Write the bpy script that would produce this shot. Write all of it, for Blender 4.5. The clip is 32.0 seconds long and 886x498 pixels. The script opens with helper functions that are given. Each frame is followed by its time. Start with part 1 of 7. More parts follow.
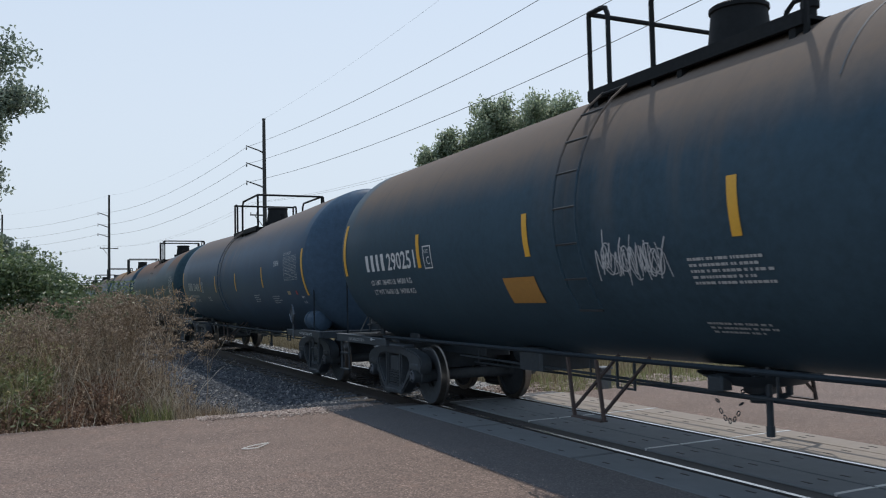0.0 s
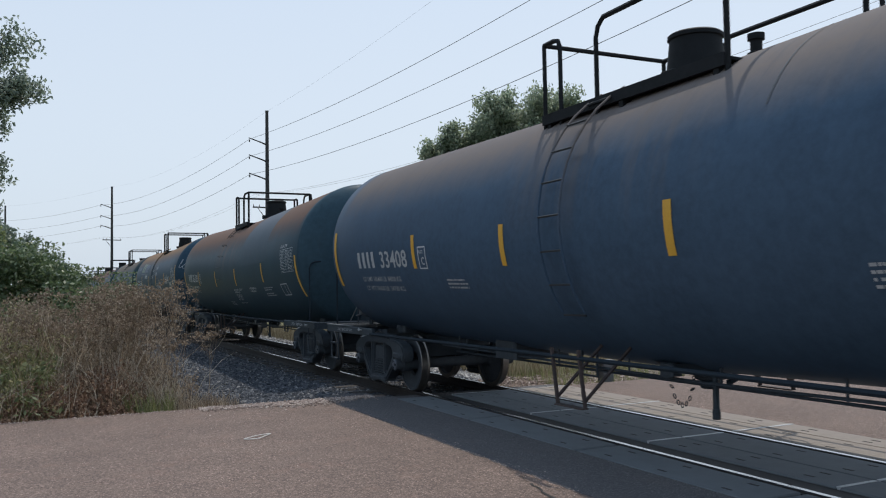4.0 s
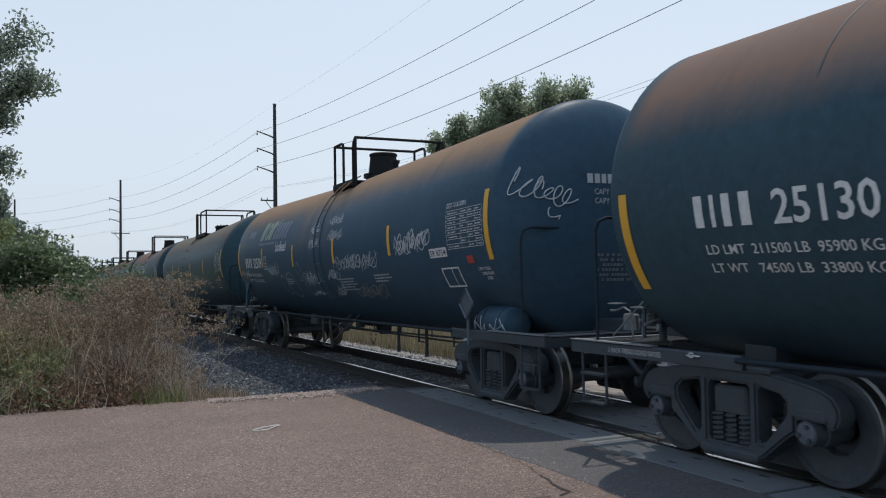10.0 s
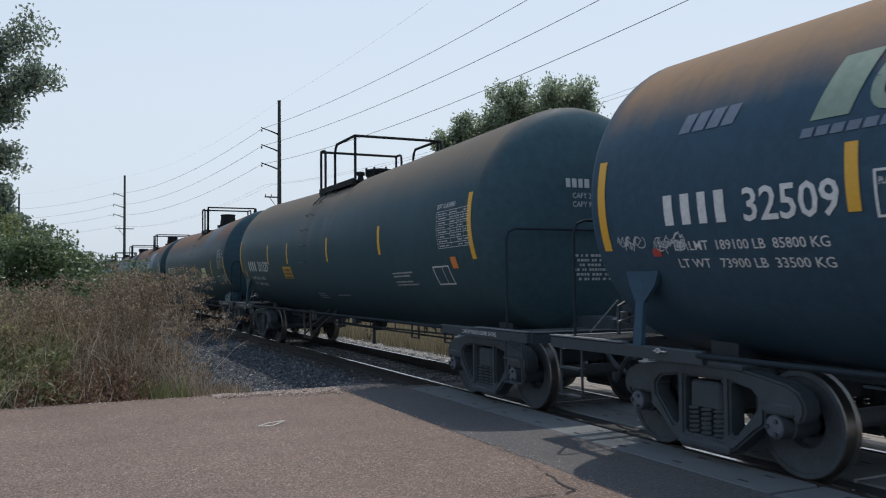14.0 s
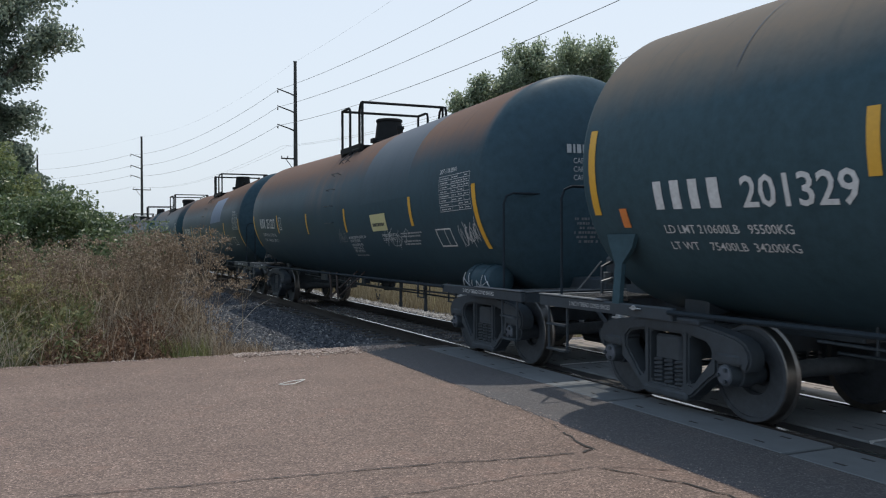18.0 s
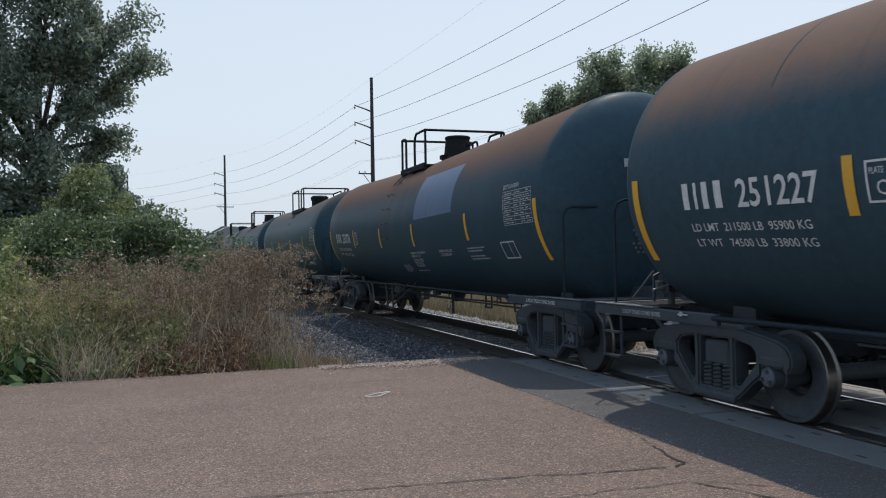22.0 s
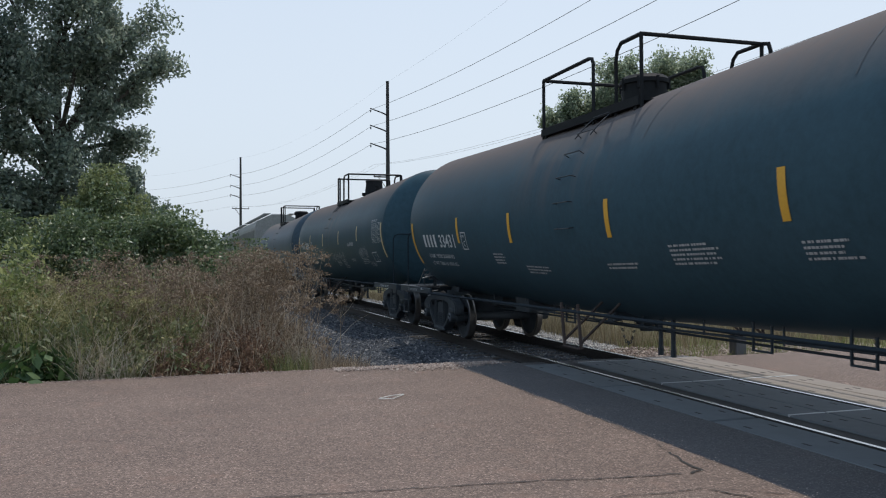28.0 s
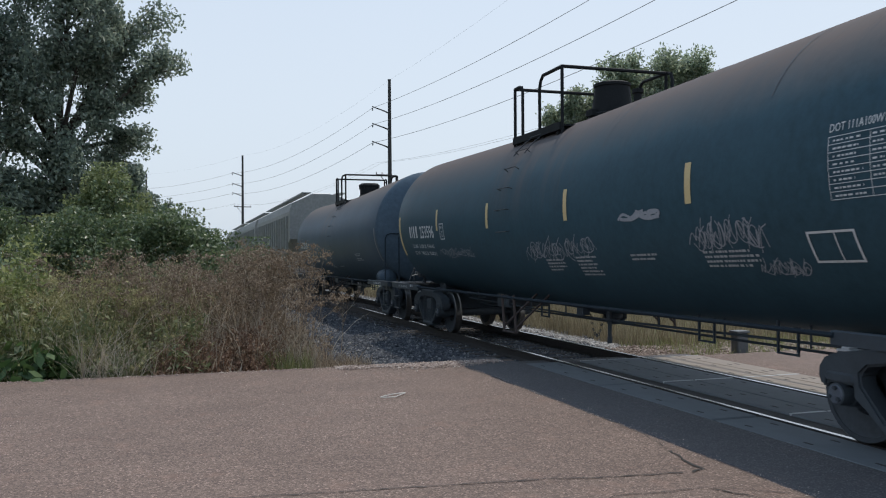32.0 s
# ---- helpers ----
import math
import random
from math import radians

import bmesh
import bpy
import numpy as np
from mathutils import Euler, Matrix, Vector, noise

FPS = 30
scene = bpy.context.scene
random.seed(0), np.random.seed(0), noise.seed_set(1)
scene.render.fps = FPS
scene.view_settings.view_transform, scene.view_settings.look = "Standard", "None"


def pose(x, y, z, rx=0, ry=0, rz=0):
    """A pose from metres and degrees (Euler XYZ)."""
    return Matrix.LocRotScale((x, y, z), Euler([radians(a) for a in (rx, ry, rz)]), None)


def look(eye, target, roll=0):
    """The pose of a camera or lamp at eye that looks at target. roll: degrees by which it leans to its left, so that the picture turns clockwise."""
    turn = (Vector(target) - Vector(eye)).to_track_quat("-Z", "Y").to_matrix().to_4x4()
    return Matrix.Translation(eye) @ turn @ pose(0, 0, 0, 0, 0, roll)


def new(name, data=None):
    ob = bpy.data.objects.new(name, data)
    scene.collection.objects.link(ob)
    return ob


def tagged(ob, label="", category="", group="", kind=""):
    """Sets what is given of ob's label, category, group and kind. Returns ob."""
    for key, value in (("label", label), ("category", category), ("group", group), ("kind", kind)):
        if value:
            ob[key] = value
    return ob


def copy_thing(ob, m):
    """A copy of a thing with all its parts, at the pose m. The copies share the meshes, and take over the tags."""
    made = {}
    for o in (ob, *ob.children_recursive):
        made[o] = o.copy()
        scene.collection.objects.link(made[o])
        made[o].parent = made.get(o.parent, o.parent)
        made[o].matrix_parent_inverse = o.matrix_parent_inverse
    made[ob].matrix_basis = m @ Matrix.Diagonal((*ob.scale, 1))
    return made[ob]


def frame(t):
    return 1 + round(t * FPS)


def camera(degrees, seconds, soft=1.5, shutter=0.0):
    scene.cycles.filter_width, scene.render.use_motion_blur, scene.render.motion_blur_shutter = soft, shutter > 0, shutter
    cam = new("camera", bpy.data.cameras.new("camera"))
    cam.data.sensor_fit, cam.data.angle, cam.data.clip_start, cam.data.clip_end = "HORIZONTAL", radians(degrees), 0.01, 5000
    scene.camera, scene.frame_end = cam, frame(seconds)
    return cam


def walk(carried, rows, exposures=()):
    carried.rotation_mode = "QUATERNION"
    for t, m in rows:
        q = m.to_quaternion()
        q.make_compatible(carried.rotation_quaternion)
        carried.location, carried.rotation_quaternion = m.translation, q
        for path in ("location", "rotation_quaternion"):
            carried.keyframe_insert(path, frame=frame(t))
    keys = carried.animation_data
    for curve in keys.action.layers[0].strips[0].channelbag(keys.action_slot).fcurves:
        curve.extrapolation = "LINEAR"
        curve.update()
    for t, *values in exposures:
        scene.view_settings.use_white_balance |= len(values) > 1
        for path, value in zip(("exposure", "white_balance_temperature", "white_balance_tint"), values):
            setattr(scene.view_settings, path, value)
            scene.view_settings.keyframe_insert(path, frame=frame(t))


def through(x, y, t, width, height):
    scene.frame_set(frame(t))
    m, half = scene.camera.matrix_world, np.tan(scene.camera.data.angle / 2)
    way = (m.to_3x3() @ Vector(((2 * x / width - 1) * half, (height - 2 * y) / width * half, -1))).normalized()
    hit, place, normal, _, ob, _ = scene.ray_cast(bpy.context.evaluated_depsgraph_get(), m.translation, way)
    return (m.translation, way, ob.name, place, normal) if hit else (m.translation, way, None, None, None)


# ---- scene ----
# Tank train rolling over a level crossing on a hazy midday. X across the track, Y along it (away), Z up from the rail head.


def held(x, y, z, yaw, pitch, lean):
    """The phone's pose: yaw turns from +Y to +X, pitch up, lean to the left."""
    return pose(x, y, z, 0, 0, -yaw) @ pose(0, 0, 0, 90 + pitch) @ pose(0, 0, 0, 0, 0, lean)


cam = camera(55.86, 32.0, soft=1.1, shutter=0.12)
walk(cam, [
    (0.0, held(0.087, -0.046, 1.740, 25.889, 3.138, -1.292)),
    (0.5, held(0.088, -0.046, 1.737, 25.886, 3.060, -1.293)),
    (1.0, held(0.086, -0.046, 1.729, 25.615, 2.889, -1.257)),
    (1.5, held(0.082, -0.046, 1.729, 25.501, 2.817, -1.298)),
    (2.0, held(0.085, -0.046, 1.731, 25.537, 2.753, -1.261)),
    (2.5, held(0.087, -0.042, 1.727, 25.559, 2.761, -1.224)),
    (3.0, held(0.090, -0.035, 1.722, 25.622, 2.805, -1.077)),
    (3.5, held(0.090, -0.029, 1.721, 25.690, 2.761, -1.009)),
    (5.5, held(0.090, -0.002, 1.702, 25.774, 2.584, -0.989)),
    (6.0, held(0.092, 0.005, 1.698, 25.782, 2.561, -1.065)),
    (6.5, held(0.092, 0.012, 1.692, 25.753, 2.486, -1.148)),
    (7.0, held(0.092, 0.012, 1.694, 25.770, 2.439, -1.113)),
    (7.5, held(0.096, 0.012, 1.696, 25.770, 2.389, -1.087)),
    (8.0, held(0.099, 0.012, 1.692, 25.805, 2.390, -1.080)),
    (8.5, held(0.098, 0.012, 1.696, 25.823, 2.346, -1.037)),
    (9.0, held(0.095, 0.013, 1.695, 25.859, 2.307, -1.163)),
    (9.5, held(0.096, 0.013, 1.694, 25.595, 2.317, -1.070)),
    (10.0, held(0.096, 0.013, 1.695, 25.184, 2.243, -0.987)),
    (10.5, held(0.099, 0.013, 1.696, 24.769, 2.238, -0.862)),
    (11.0, held(0.095, 0.013, 1.701, 24.758, 2.202, -0.959)),
    (11.5, held(0.092, 0.013, 1.703, 24.758, 2.164, -0.960)),
    (12.0, held(0.094, 0.012, 1.706, 24.750, 2.089, -1.028)),
    (12.5, held(0.086, 0.013, 1.709, 24.820, 2.066, -0.944)),
    (13.0, held(0.075, 0.014, 1.703, 24.899, 2.036, -0.859)),
    (13.5, held(0.064, 0.016, 1.695, 24.942, 2.056, -0.792)),
    (14.0, held(0.055, 0.018, 1.692, 24.979, 2.116, -0.494)),
    (14.5, held(0.031, 0.020, 1.691, 22.480, 3.697, -0.690)),
    (16.5, held(0.008, 0.007, 1.702, 26.303, 1.386, -0.022)),
    (17.0, held(0.010, 0.003, 1.697, 25.104, 0.354, -0.192)),
    (17.5, held(0.008, 0.000, 1.693, 24.649, -0.223, -0.365)),
    (18.0, held(-0.001, -0.003, 1.684, 23.910, -0.459, -0.215)),
    (18.5, held(0.000, -0.006, 1.682, 23.256, -0.468, -0.299)),
    (19.0, held(-0.010, -0.006, 1.684, 23.107, -0.347, -0.209)),
    (19.5, held(-0.009, -0.005, 1.675, 20.970, 0.633, -0.463)),
    (20.0, held(-0.028, -0.004, 1.681, 20.894, 0.620, -0.984)),
    (20.5, held(-0.050, -0.002, 1.676, 20.777, 0.445, -1.354)),
    (21.0, held(-0.065, -0.001, 1.681, 19.409, 0.429, -1.276)),
    (21.5, held(-0.070, -0.000, 1.679, 18.637, 0.484, -1.057)),
    (22.0, held(-0.082, 0.001, 1.685, 18.719, 0.440, -0.952)),
    (22.5, held(-0.091, 0.002, 1.679, 18.754, 0.379, -0.921)),
    (23.0, held(-0.097, 0.004, 1.677, 18.763, 0.397, -0.829)),
    (23.5, held(-0.097, 0.004, 1.672, 18.763, 0.356, -0.898)),
    (24.0, held(-0.098, 0.004, 1.676, 18.764, 0.331, -0.832)),
    (24.5, held(-0.100, 0.005, 1.676, 18.715, 0.412, -0.690)),
    (25.0, held(-0.099, 0.005, 1.674, 18.586, 0.485, -0.470)),
    (25.5, held(-0.101, 0.006, 1.675, 18.471, 0.517, -0.496)),
    (27.5, held(-0.105, 0.008, 1.676, 17.906, 0.671, -0.331)),
    (28.0, held(-0.104, 0.008, 1.675, 17.771, 0.720, -0.311)),
    (28.5, held(-0.107, 0.009, 1.672, 17.732, 0.735, -0.394)),
    (29.0, held(-0.106, 0.007, 1.674, 17.688, 0.734, -0.197)),
    (29.5, held(-0.103, -0.001, 1.676, 17.602, 0.736, -0.132)),
    (30.0, held(-0.107, -0.010, 1.679, 17.585, 0.679, -0.345)),
    (30.5, held(-0.107, -0.018, 1.682, 17.600, 0.680, -0.298)),
    (31.0, held(-0.105, -0.018, 1.684, 17.666, 0.590, -0.269)),
    (31.5, held(-0.100, -0.006, 1.680, 17.692, 0.586, -0.257)),
    (32.0, held(-0.098, 0.006, 1.680, 17.633, 0.592, -0.307)),
], [(0.0, 0.0, 6510, 10), (9.0, 0.01, 6550, 10), (14.0, -0.01, 6540, 10), (17.5, 0.11, 6720, 10), (20.0, 0.07, 6660, 10), (24.0, 0.02, 6570, 10), (32.0, 0.02, 6570, 10)])

# ---- light ----
SUN_DIR = Vector((0.98, 1.0, 3.06)).normalized()
world = bpy.data.worlds.new("hazy_sky")
scene.world = world
world.use_nodes = True
wn = world.node_tree.nodes
wl = world.node_tree.links
sky = wn.new("ShaderNodeTexSky")
sky.sky_type = "NISHITA"
sky.sun_disc = False
sky.sun_elevation = math.asin(SUN_DIR.z)
sky.sun_rotation = math.atan2(SUN_DIR.x, SUN_DIR.y)
sky.air_density = 1.0
sky.dust_density = 4.0
sky.ozone_density = 2.0
haze = wn.new("ShaderNodeMix")
haze.data_type = "RGBA"
haze.inputs["Factor"].default_value = 0.75
wl.new(sky.outputs["Color"], haze.inputs["A"])
veil = wn.new("ShaderNodeValToRGB")
veil.color_ramp.interpolation = "EASE"
veil.color_ramp.elements[0].position, veil.color_ramp.elements[0].color = 0.15, (0.785, 0.90, 1.03, 1)
veil.color_ramp.elements[1].position, veil.color_ramp.elements[1].color = 0.95, (0.44, 0.66, 0.98, 1)
way_up, height = wn.new("ShaderNodeTexCoord"), wn.new("ShaderNodeSeparateXYZ")
wl.new(way_up.outputs["Generated"], height.inputs[0])
wl.new(height.outputs["Z"], veil.inputs["Fac"])
lift = wn.new("ShaderNodeVectorMath")
lift.operation = "SCALE"
lift.inputs["Scale"].default_value = 10.0
wl.new(veil.outputs["Color"], lift.inputs[0])
wl.new(lift.outputs["Vector"], haze.inputs["B"])
wl.new(haze.outputs["Result"], wn["Background"].inputs["Color"])
wn["Background"].inputs["Strength"].default_value = 0.1
sun_data = bpy.data.lights.new("sun", "SUN")
sun_data.energy = 2.5
sun_data.angle = radians(0.6)
sun_data.color = (1.0, 0.94, 0.86)
sun = new("sun", sun_data)
sun.matrix_basis = look(SUN_DIR * 60, (0, 0, 0))
scene.view_settings.exposure = 0.0


# ---- materials ----
class Mat:
    """A small wrapper to write node materials in few lines."""

    def __init__(self, name, rough=0.7, metal=0.0):
        self.m = bpy.data.materials.new(name)
        self.m.use_nodes = True
        self.t = self.m.node_tree
        self.b = self.t.nodes["Principled BSDF"]
        self.b.inputs["Roughness"].default_value = rough
        self.b.inputs["Metallic"].default_value = metal
        self.co = self.t.nodes.new("ShaderNodeTexCoord")

    def node(self, kind, **kw):
        n = self.t.nodes.new(kind)
        for k, v in kw.items():
            n.inputs[k].default_value = v
        return n

    def link(self, a, b):
        self.t.links.new(a, b)

    def noise(self, scale, detail=4.0, rough=0.6, stretch=None, space="Object"):
        n = self.node("ShaderNodeTexNoise", Scale=scale, Detail=detail, Roughness=rough)
        src = self.co.outputs[space]
        if stretch:
            mp = self.node("ShaderNodeMapping", Scale=stretch)
            self.link(src, mp.inputs["Vector"])
            src = mp.outputs["Vector"]
        self.link(src, n.inputs["Vector"])
        return n.outputs["Fac"]

    def ramp(self, fac, *stops):
        r = self.t.nodes.new("ShaderNodeValToRGB")
        els = r.color_ramp.elements
        while len(els) < len(stops):
            els.new(0.5)
        for e, (p, c) in zip(els, stops):
            e.position = p
            e.color = (*c, 1) if len(c) == 3 else c
        self.link(fac, r.inputs["Fac"])
        return r.outputs["Color"]

    def grey(self, fac, a, b):
        return self.ramp(fac, (a, (0, 0, 0)), (b, (1, 1, 1)))

    def mix(self, fac, a, b, mode="MIX"):
        n = self.t.nodes.new("ShaderNodeMix")
        n.data_type = "RGBA"
        n.blend_type = mode
        for sock, v in ((n.inputs["Factor"], fac), (n.inputs["A"], a), (n.inputs["B"], b)):
            if isinstance(v, (int, float)):
                sock.default_value = v
            elif isinstance(v, tuple):
                sock.default_value = (*v, 1)
            else:
                self.link(v, sock)
        return n.outputs["Result"]

    def math(self, op, a, b=0.0):
        n = self.t.nodes.new("ShaderNodeMath")
        n.operation = op
        for sock, v in ((n.inputs[0], a), (n.inputs[1], b)):
            if isinstance(v, (int, float)):
                sock.default_value = v
            else:
                self.link(v, sock)
        return n.outputs[0]

    def axis(self, which, space="Object"):
        n = self.t.nodes.new("ShaderNodeSeparateXYZ")
        self.link(self.co.outputs[space], n.inputs[0])
        return n.outputs["XYZ".index(which)]

    def island(self):
        return self.t.nodes.new("ShaderNodeNewGeometry").outputs["Random Per Island"]

    def each(self):
        return self.t.nodes.new("ShaderNodeObjectInfo").outputs["Random"]

    def color(self, c):
        if isinstance(c, tuple):
            self.b.inputs["Base Color"].default_value = (*c, 1)
        else:
            self.link(c, self.b.inputs["Base Color"])
        return self

    def rough(self, r):
        self.link(r, self.b.inputs["Roughness"])
        return self

    def bump(self, fac, strength=0.3, dist=0.01):
        n = self.node("ShaderNodeBump", Strength=strength, Distance=dist)
        self.link(fac, n.inputs["Height"])
        self.link(n.outputs["Normal"], self.b.inputs["Normal"])
        return self


def tank_paint(name, base, top, top_from, top_to, gloss=0.42, strength=1.0):
    """Jacket paint, with the dust and rust that lies along the barrel's crown (z from the rail head); for hopper and
    grey patch the top tone carries painted sunlight.
    """
    m = Mat(name, gloss)
    base = (base[0] * 1.0, base[1] * 1.06, base[2] * 0.98)
    m.b.inputs["Specular IOR Level"].default_value = 0.05
    fine = m.noise(9.0, 6.0, 0.7)
    broad = m.noise(0.9, 4.0, 0.6)
    streak = m.noise(2.2, 5.0, 0.65, (0.35, 1.6, 0.25))
    z = m.math("ADD", m.axis("Z"), m.math("MULTIPLY", m.math("SUBTRACT", streak, 0.5), 0.3))
    crown = m.grey(m.math("DIVIDE", m.math("SUBTRACT", z, top_from), top_to - top_from), 0.0, 1.0)
    barrel = m.grey(m.math("DIVIDE", m.math("SUBTRACT", 7.72, m.math("ABSOLUTE", m.axis("Y"))), 0.22), 0.0, 1.0)
    c = m.mix(m.grey(fine, 0.3, 0.75), tuple(v * 0.85 for v in base), tuple(v * 1.25 for v in base))
    c = m.mix(m.math("MULTIPLY", m.grey(broad, 0.45, 0.75), 0.35), c, tuple(v * 1.5 for v in base))
    lay = m.math("MULTIPLY", m.math("MULTIPLY", crown, barrel), m.math("ADD", m.math("MULTIPLY", fine, 0.5), 0.6 * strength))
    c = m.mix(lay, c, top)
    drip = m.noise(1.3, 6.0, 0.75, (1.0, 3.4, 0.18))
    c = m.mix(m.math("MULTIPLY", m.grey(drip, 0.62, 0.85), 0.22), c, tuple(v * 0.5 + 0.015 for v in top))
    runs = m.noise(1.0, 5.0, 0.7, (1.0, 7.0, 0.10))
    c = m.mix(m.math("MULTIPLY", m.math("MULTIPLY", m.grey(runs, 0.56, 0.70), crown), 0.22), c, tuple(v * 0.8 for v in base))
    spill = m.noise(1.0, 4.0, 0.65, (1.0, 2.6, 0.12))
    near = m.grey(m.math("DIVIDE", m.math("SUBTRACT", 1.9, m.math("ABSOLUTE", m.axis("Y"))), 1.0), 0.0, 1.0)
    high = m.grey(m.math("DIVIDE", m.math("SUBTRACT", z, 2.15), 1.3), 0.0, 1.0)
    c = m.mix(m.math("MULTIPLY", m.math("MULTIPLY", m.math("MULTIPLY", near, high), m.grey(spill, 0.43, 0.60)), 0.75), c, tuple(v * 0.62 + 0.03 for v in top))
    m.color(c)
    dull = m.math("MULTIPLY", lay, 0.35)
    m.rough(m.math("ADD", m.math("ADD", m.math("MULTIPLY", fine, 0.25), gloss - 0.1), dull))
    m.bump(m.noise(1.1, 2.0), 0.10, 0.02)
    return m.m


def plain(name, c, rough=0.6, metal=0.0, vary=0.35, scale=14.0, bump=0.15):
    m = Mat(name, rough, metal)
    f = m.noise(scale, 5.0, 0.65)
    m.color(m.mix(f, tuple(v * (1 - vary) for v in c), tuple(min(1, v * (1 + vary)) for v in c)))
    if bump:
        m.bump(m.noise(scale * 4, 3.0), bump, 0.004)
    return m.m


M_black = tank_paint("black_jacket", (0.036, 0.062, 0.088), (0.165, 0.098, 0.070), 2.88, 3.38)
M_black2 = tank_paint("faded_black_jacket", (0.040, 0.070, 0.094), (0.165, 0.135, 0.108), 2.90, 3.45)
M_black3 = tank_paint("dark_black_jacket", (0.037, 0.062, 0.092), (0.175, 0.135, 0.108), 2.88, 3.40)
M_placard_grey = plain("grey_placard_plate", (0.075, 0.095, 0.12), 0.55, 0.2, 0.4)
M_rung = plain("worn_dark_rung", (0.024, 0.030, 0.036), 0.55, 0.2, 0.4)
M_brown = tank_paint("rusty_black_jacket", (0.037, 0.064, 0.090), (0.190, 0.118, 0.088), 2.88, 3.38)
M_blue = tank_paint("slate_blue_jacket", (0.052, 0.081, 0.132), (0.180, 0.150, 0.132), 2.98, 3.50)
M_navy = tank_paint("navy_jacket", (0.038, 0.068, 0.108), (0.27, 0.17, 0.10), 3.08, 3.55)
M_green = tank_paint("bottle_green_jacket", (0.036, 0.068, 0.096), (0.135, 0.108, 0.100), 3.0, 3.65)
# The hopper's paler top tone is sunlight on the roof slopes, put into colour.
M_grey = tank_paint("grey_hopper_paint_sunlit_roof", (0.255, 0.245, 0.262), (0.36, 0.37, 0.37), 4.2, 4.6, 0.6)
M_slate = tank_paint("dull_slate_jacket", (0.066, 0.090, 0.128), (0.16, 0.135, 0.12), 2.95, 3.75)
M_scratch = plain("thin_white_spray", (0.26, 0.28, 0.31), 0.7, 0.0, 0.3, 22.0, 0)
M_iron = plain("dark_iron", (0.026, 0.038, 0.050), 0.6, 0.0, 0.5)
M_rusty_iron = plain("rust_stained_iron", (0.050, 0.036, 0.033), 0.75, 0.0, 0.5, 9.0)
M_black_iron = plain("black_painted_iron", (0.012, 0.014, 0.016), 0.7, 0.0, 0.5)
M_black_iron.node_tree.nodes["Principled BSDF"].inputs["Specular IOR Level"].default_value = 0.15
M_truck = plain("greasy_cast_steel", (0.040, 0.051, 0.062), 0.7, 0.0, 0.45, 7.0)
M_tread = plain("bare_wheel_steel", (0.16, 0.15, 0.14), 0.35, 0.9, 0.4)
M_wheel = plain("dusty_wheel", (0.050, 0.059, 0.069), 0.75, 0.2, 0.5)
M_yellow = plain("worn_yellow_reflector", (0.62, 0.34, 0.035), 0.5, 0.0, 0.15, 30.0)
M_strip_pale = plain("faded_cream_reflector", (0.56, 0.44, 0.22), 0.5, 0.0, 0.15, 30.0)
M_white = plain("worn_white_stencil", (0.55, 0.57, 0.58), 0.7, 0.0, 0.35, 22.0, 0)
M_chalk = plain("white_spray_paint", (0.43, 0.46, 0.49), 0.7, 0.0, 0.3, 22.0, 0)
M_steelgrey = plain("grey_painted_steel", (0.10, 0.105, 0.11), 0.5, 0.0, 0.35)
M_handrail = plain("dark_handrail_paint", (0.020, 0.029, 0.038), 0.75, 0.0, 0.3)
M_handrail.node_tree.nodes["Principled BSDF"].inputs["Specular IOR Level"].default_value = 0.1
M_cap = plain("steel_bearing_cap", (0.085, 0.10, 0.125), 0.5, 0.0, 0.4)
M_flange = plain("worn_bare_flange", (0.17, 0.185, 0.20), 0.5, 0.2, 0.5, 6.0)
M_galv = plain("galvanised_edge", (0.46, 0.47, 0.48), 0.5, 0.3, 0.3)
M_note = plain("dull_stencil", (0.38, 0.40, 0.41), 0.7, 0.0, 0.35, 22.0, 0)
M_faint = plain("faded_stencil", (0.15, 0.165, 0.18), 0.7, 0.0, 0.35, 22.0, 0)
M_rail_side = plain("rusty_rail", (0.036, 0.031, 0.029), 0.75, 0.2, 0.5)
M_rail_top = plain("polished_rail_head", (0.5, 0.5, 0.5), 0.22, 1.0, 0.15)
M_wood = plain("weathered_pole_wood", (0.036, 0.036, 0.038), 0.85, 0.0, 0.4, 6.0, 0.4)
M_cable = plain("dark_cable", (0.03, 0.03, 0.03), 0.5, 0.3, 0.1, 3.0, 0)
# Repaint with some crown dust; its upward paling also holds painted sunlight.
M_patchgrey = tank_paint("repainted_patch_sunlit_top", (0.037, 0.064, 0.090), (0.150, 0.165, 0.19), 2.60, 3.6)
M_patchpale = plain("pale_primer_patch", (0.095, 0.145, 0.23), 0.6, 0.0, 0.2, 3.0, 0.05)


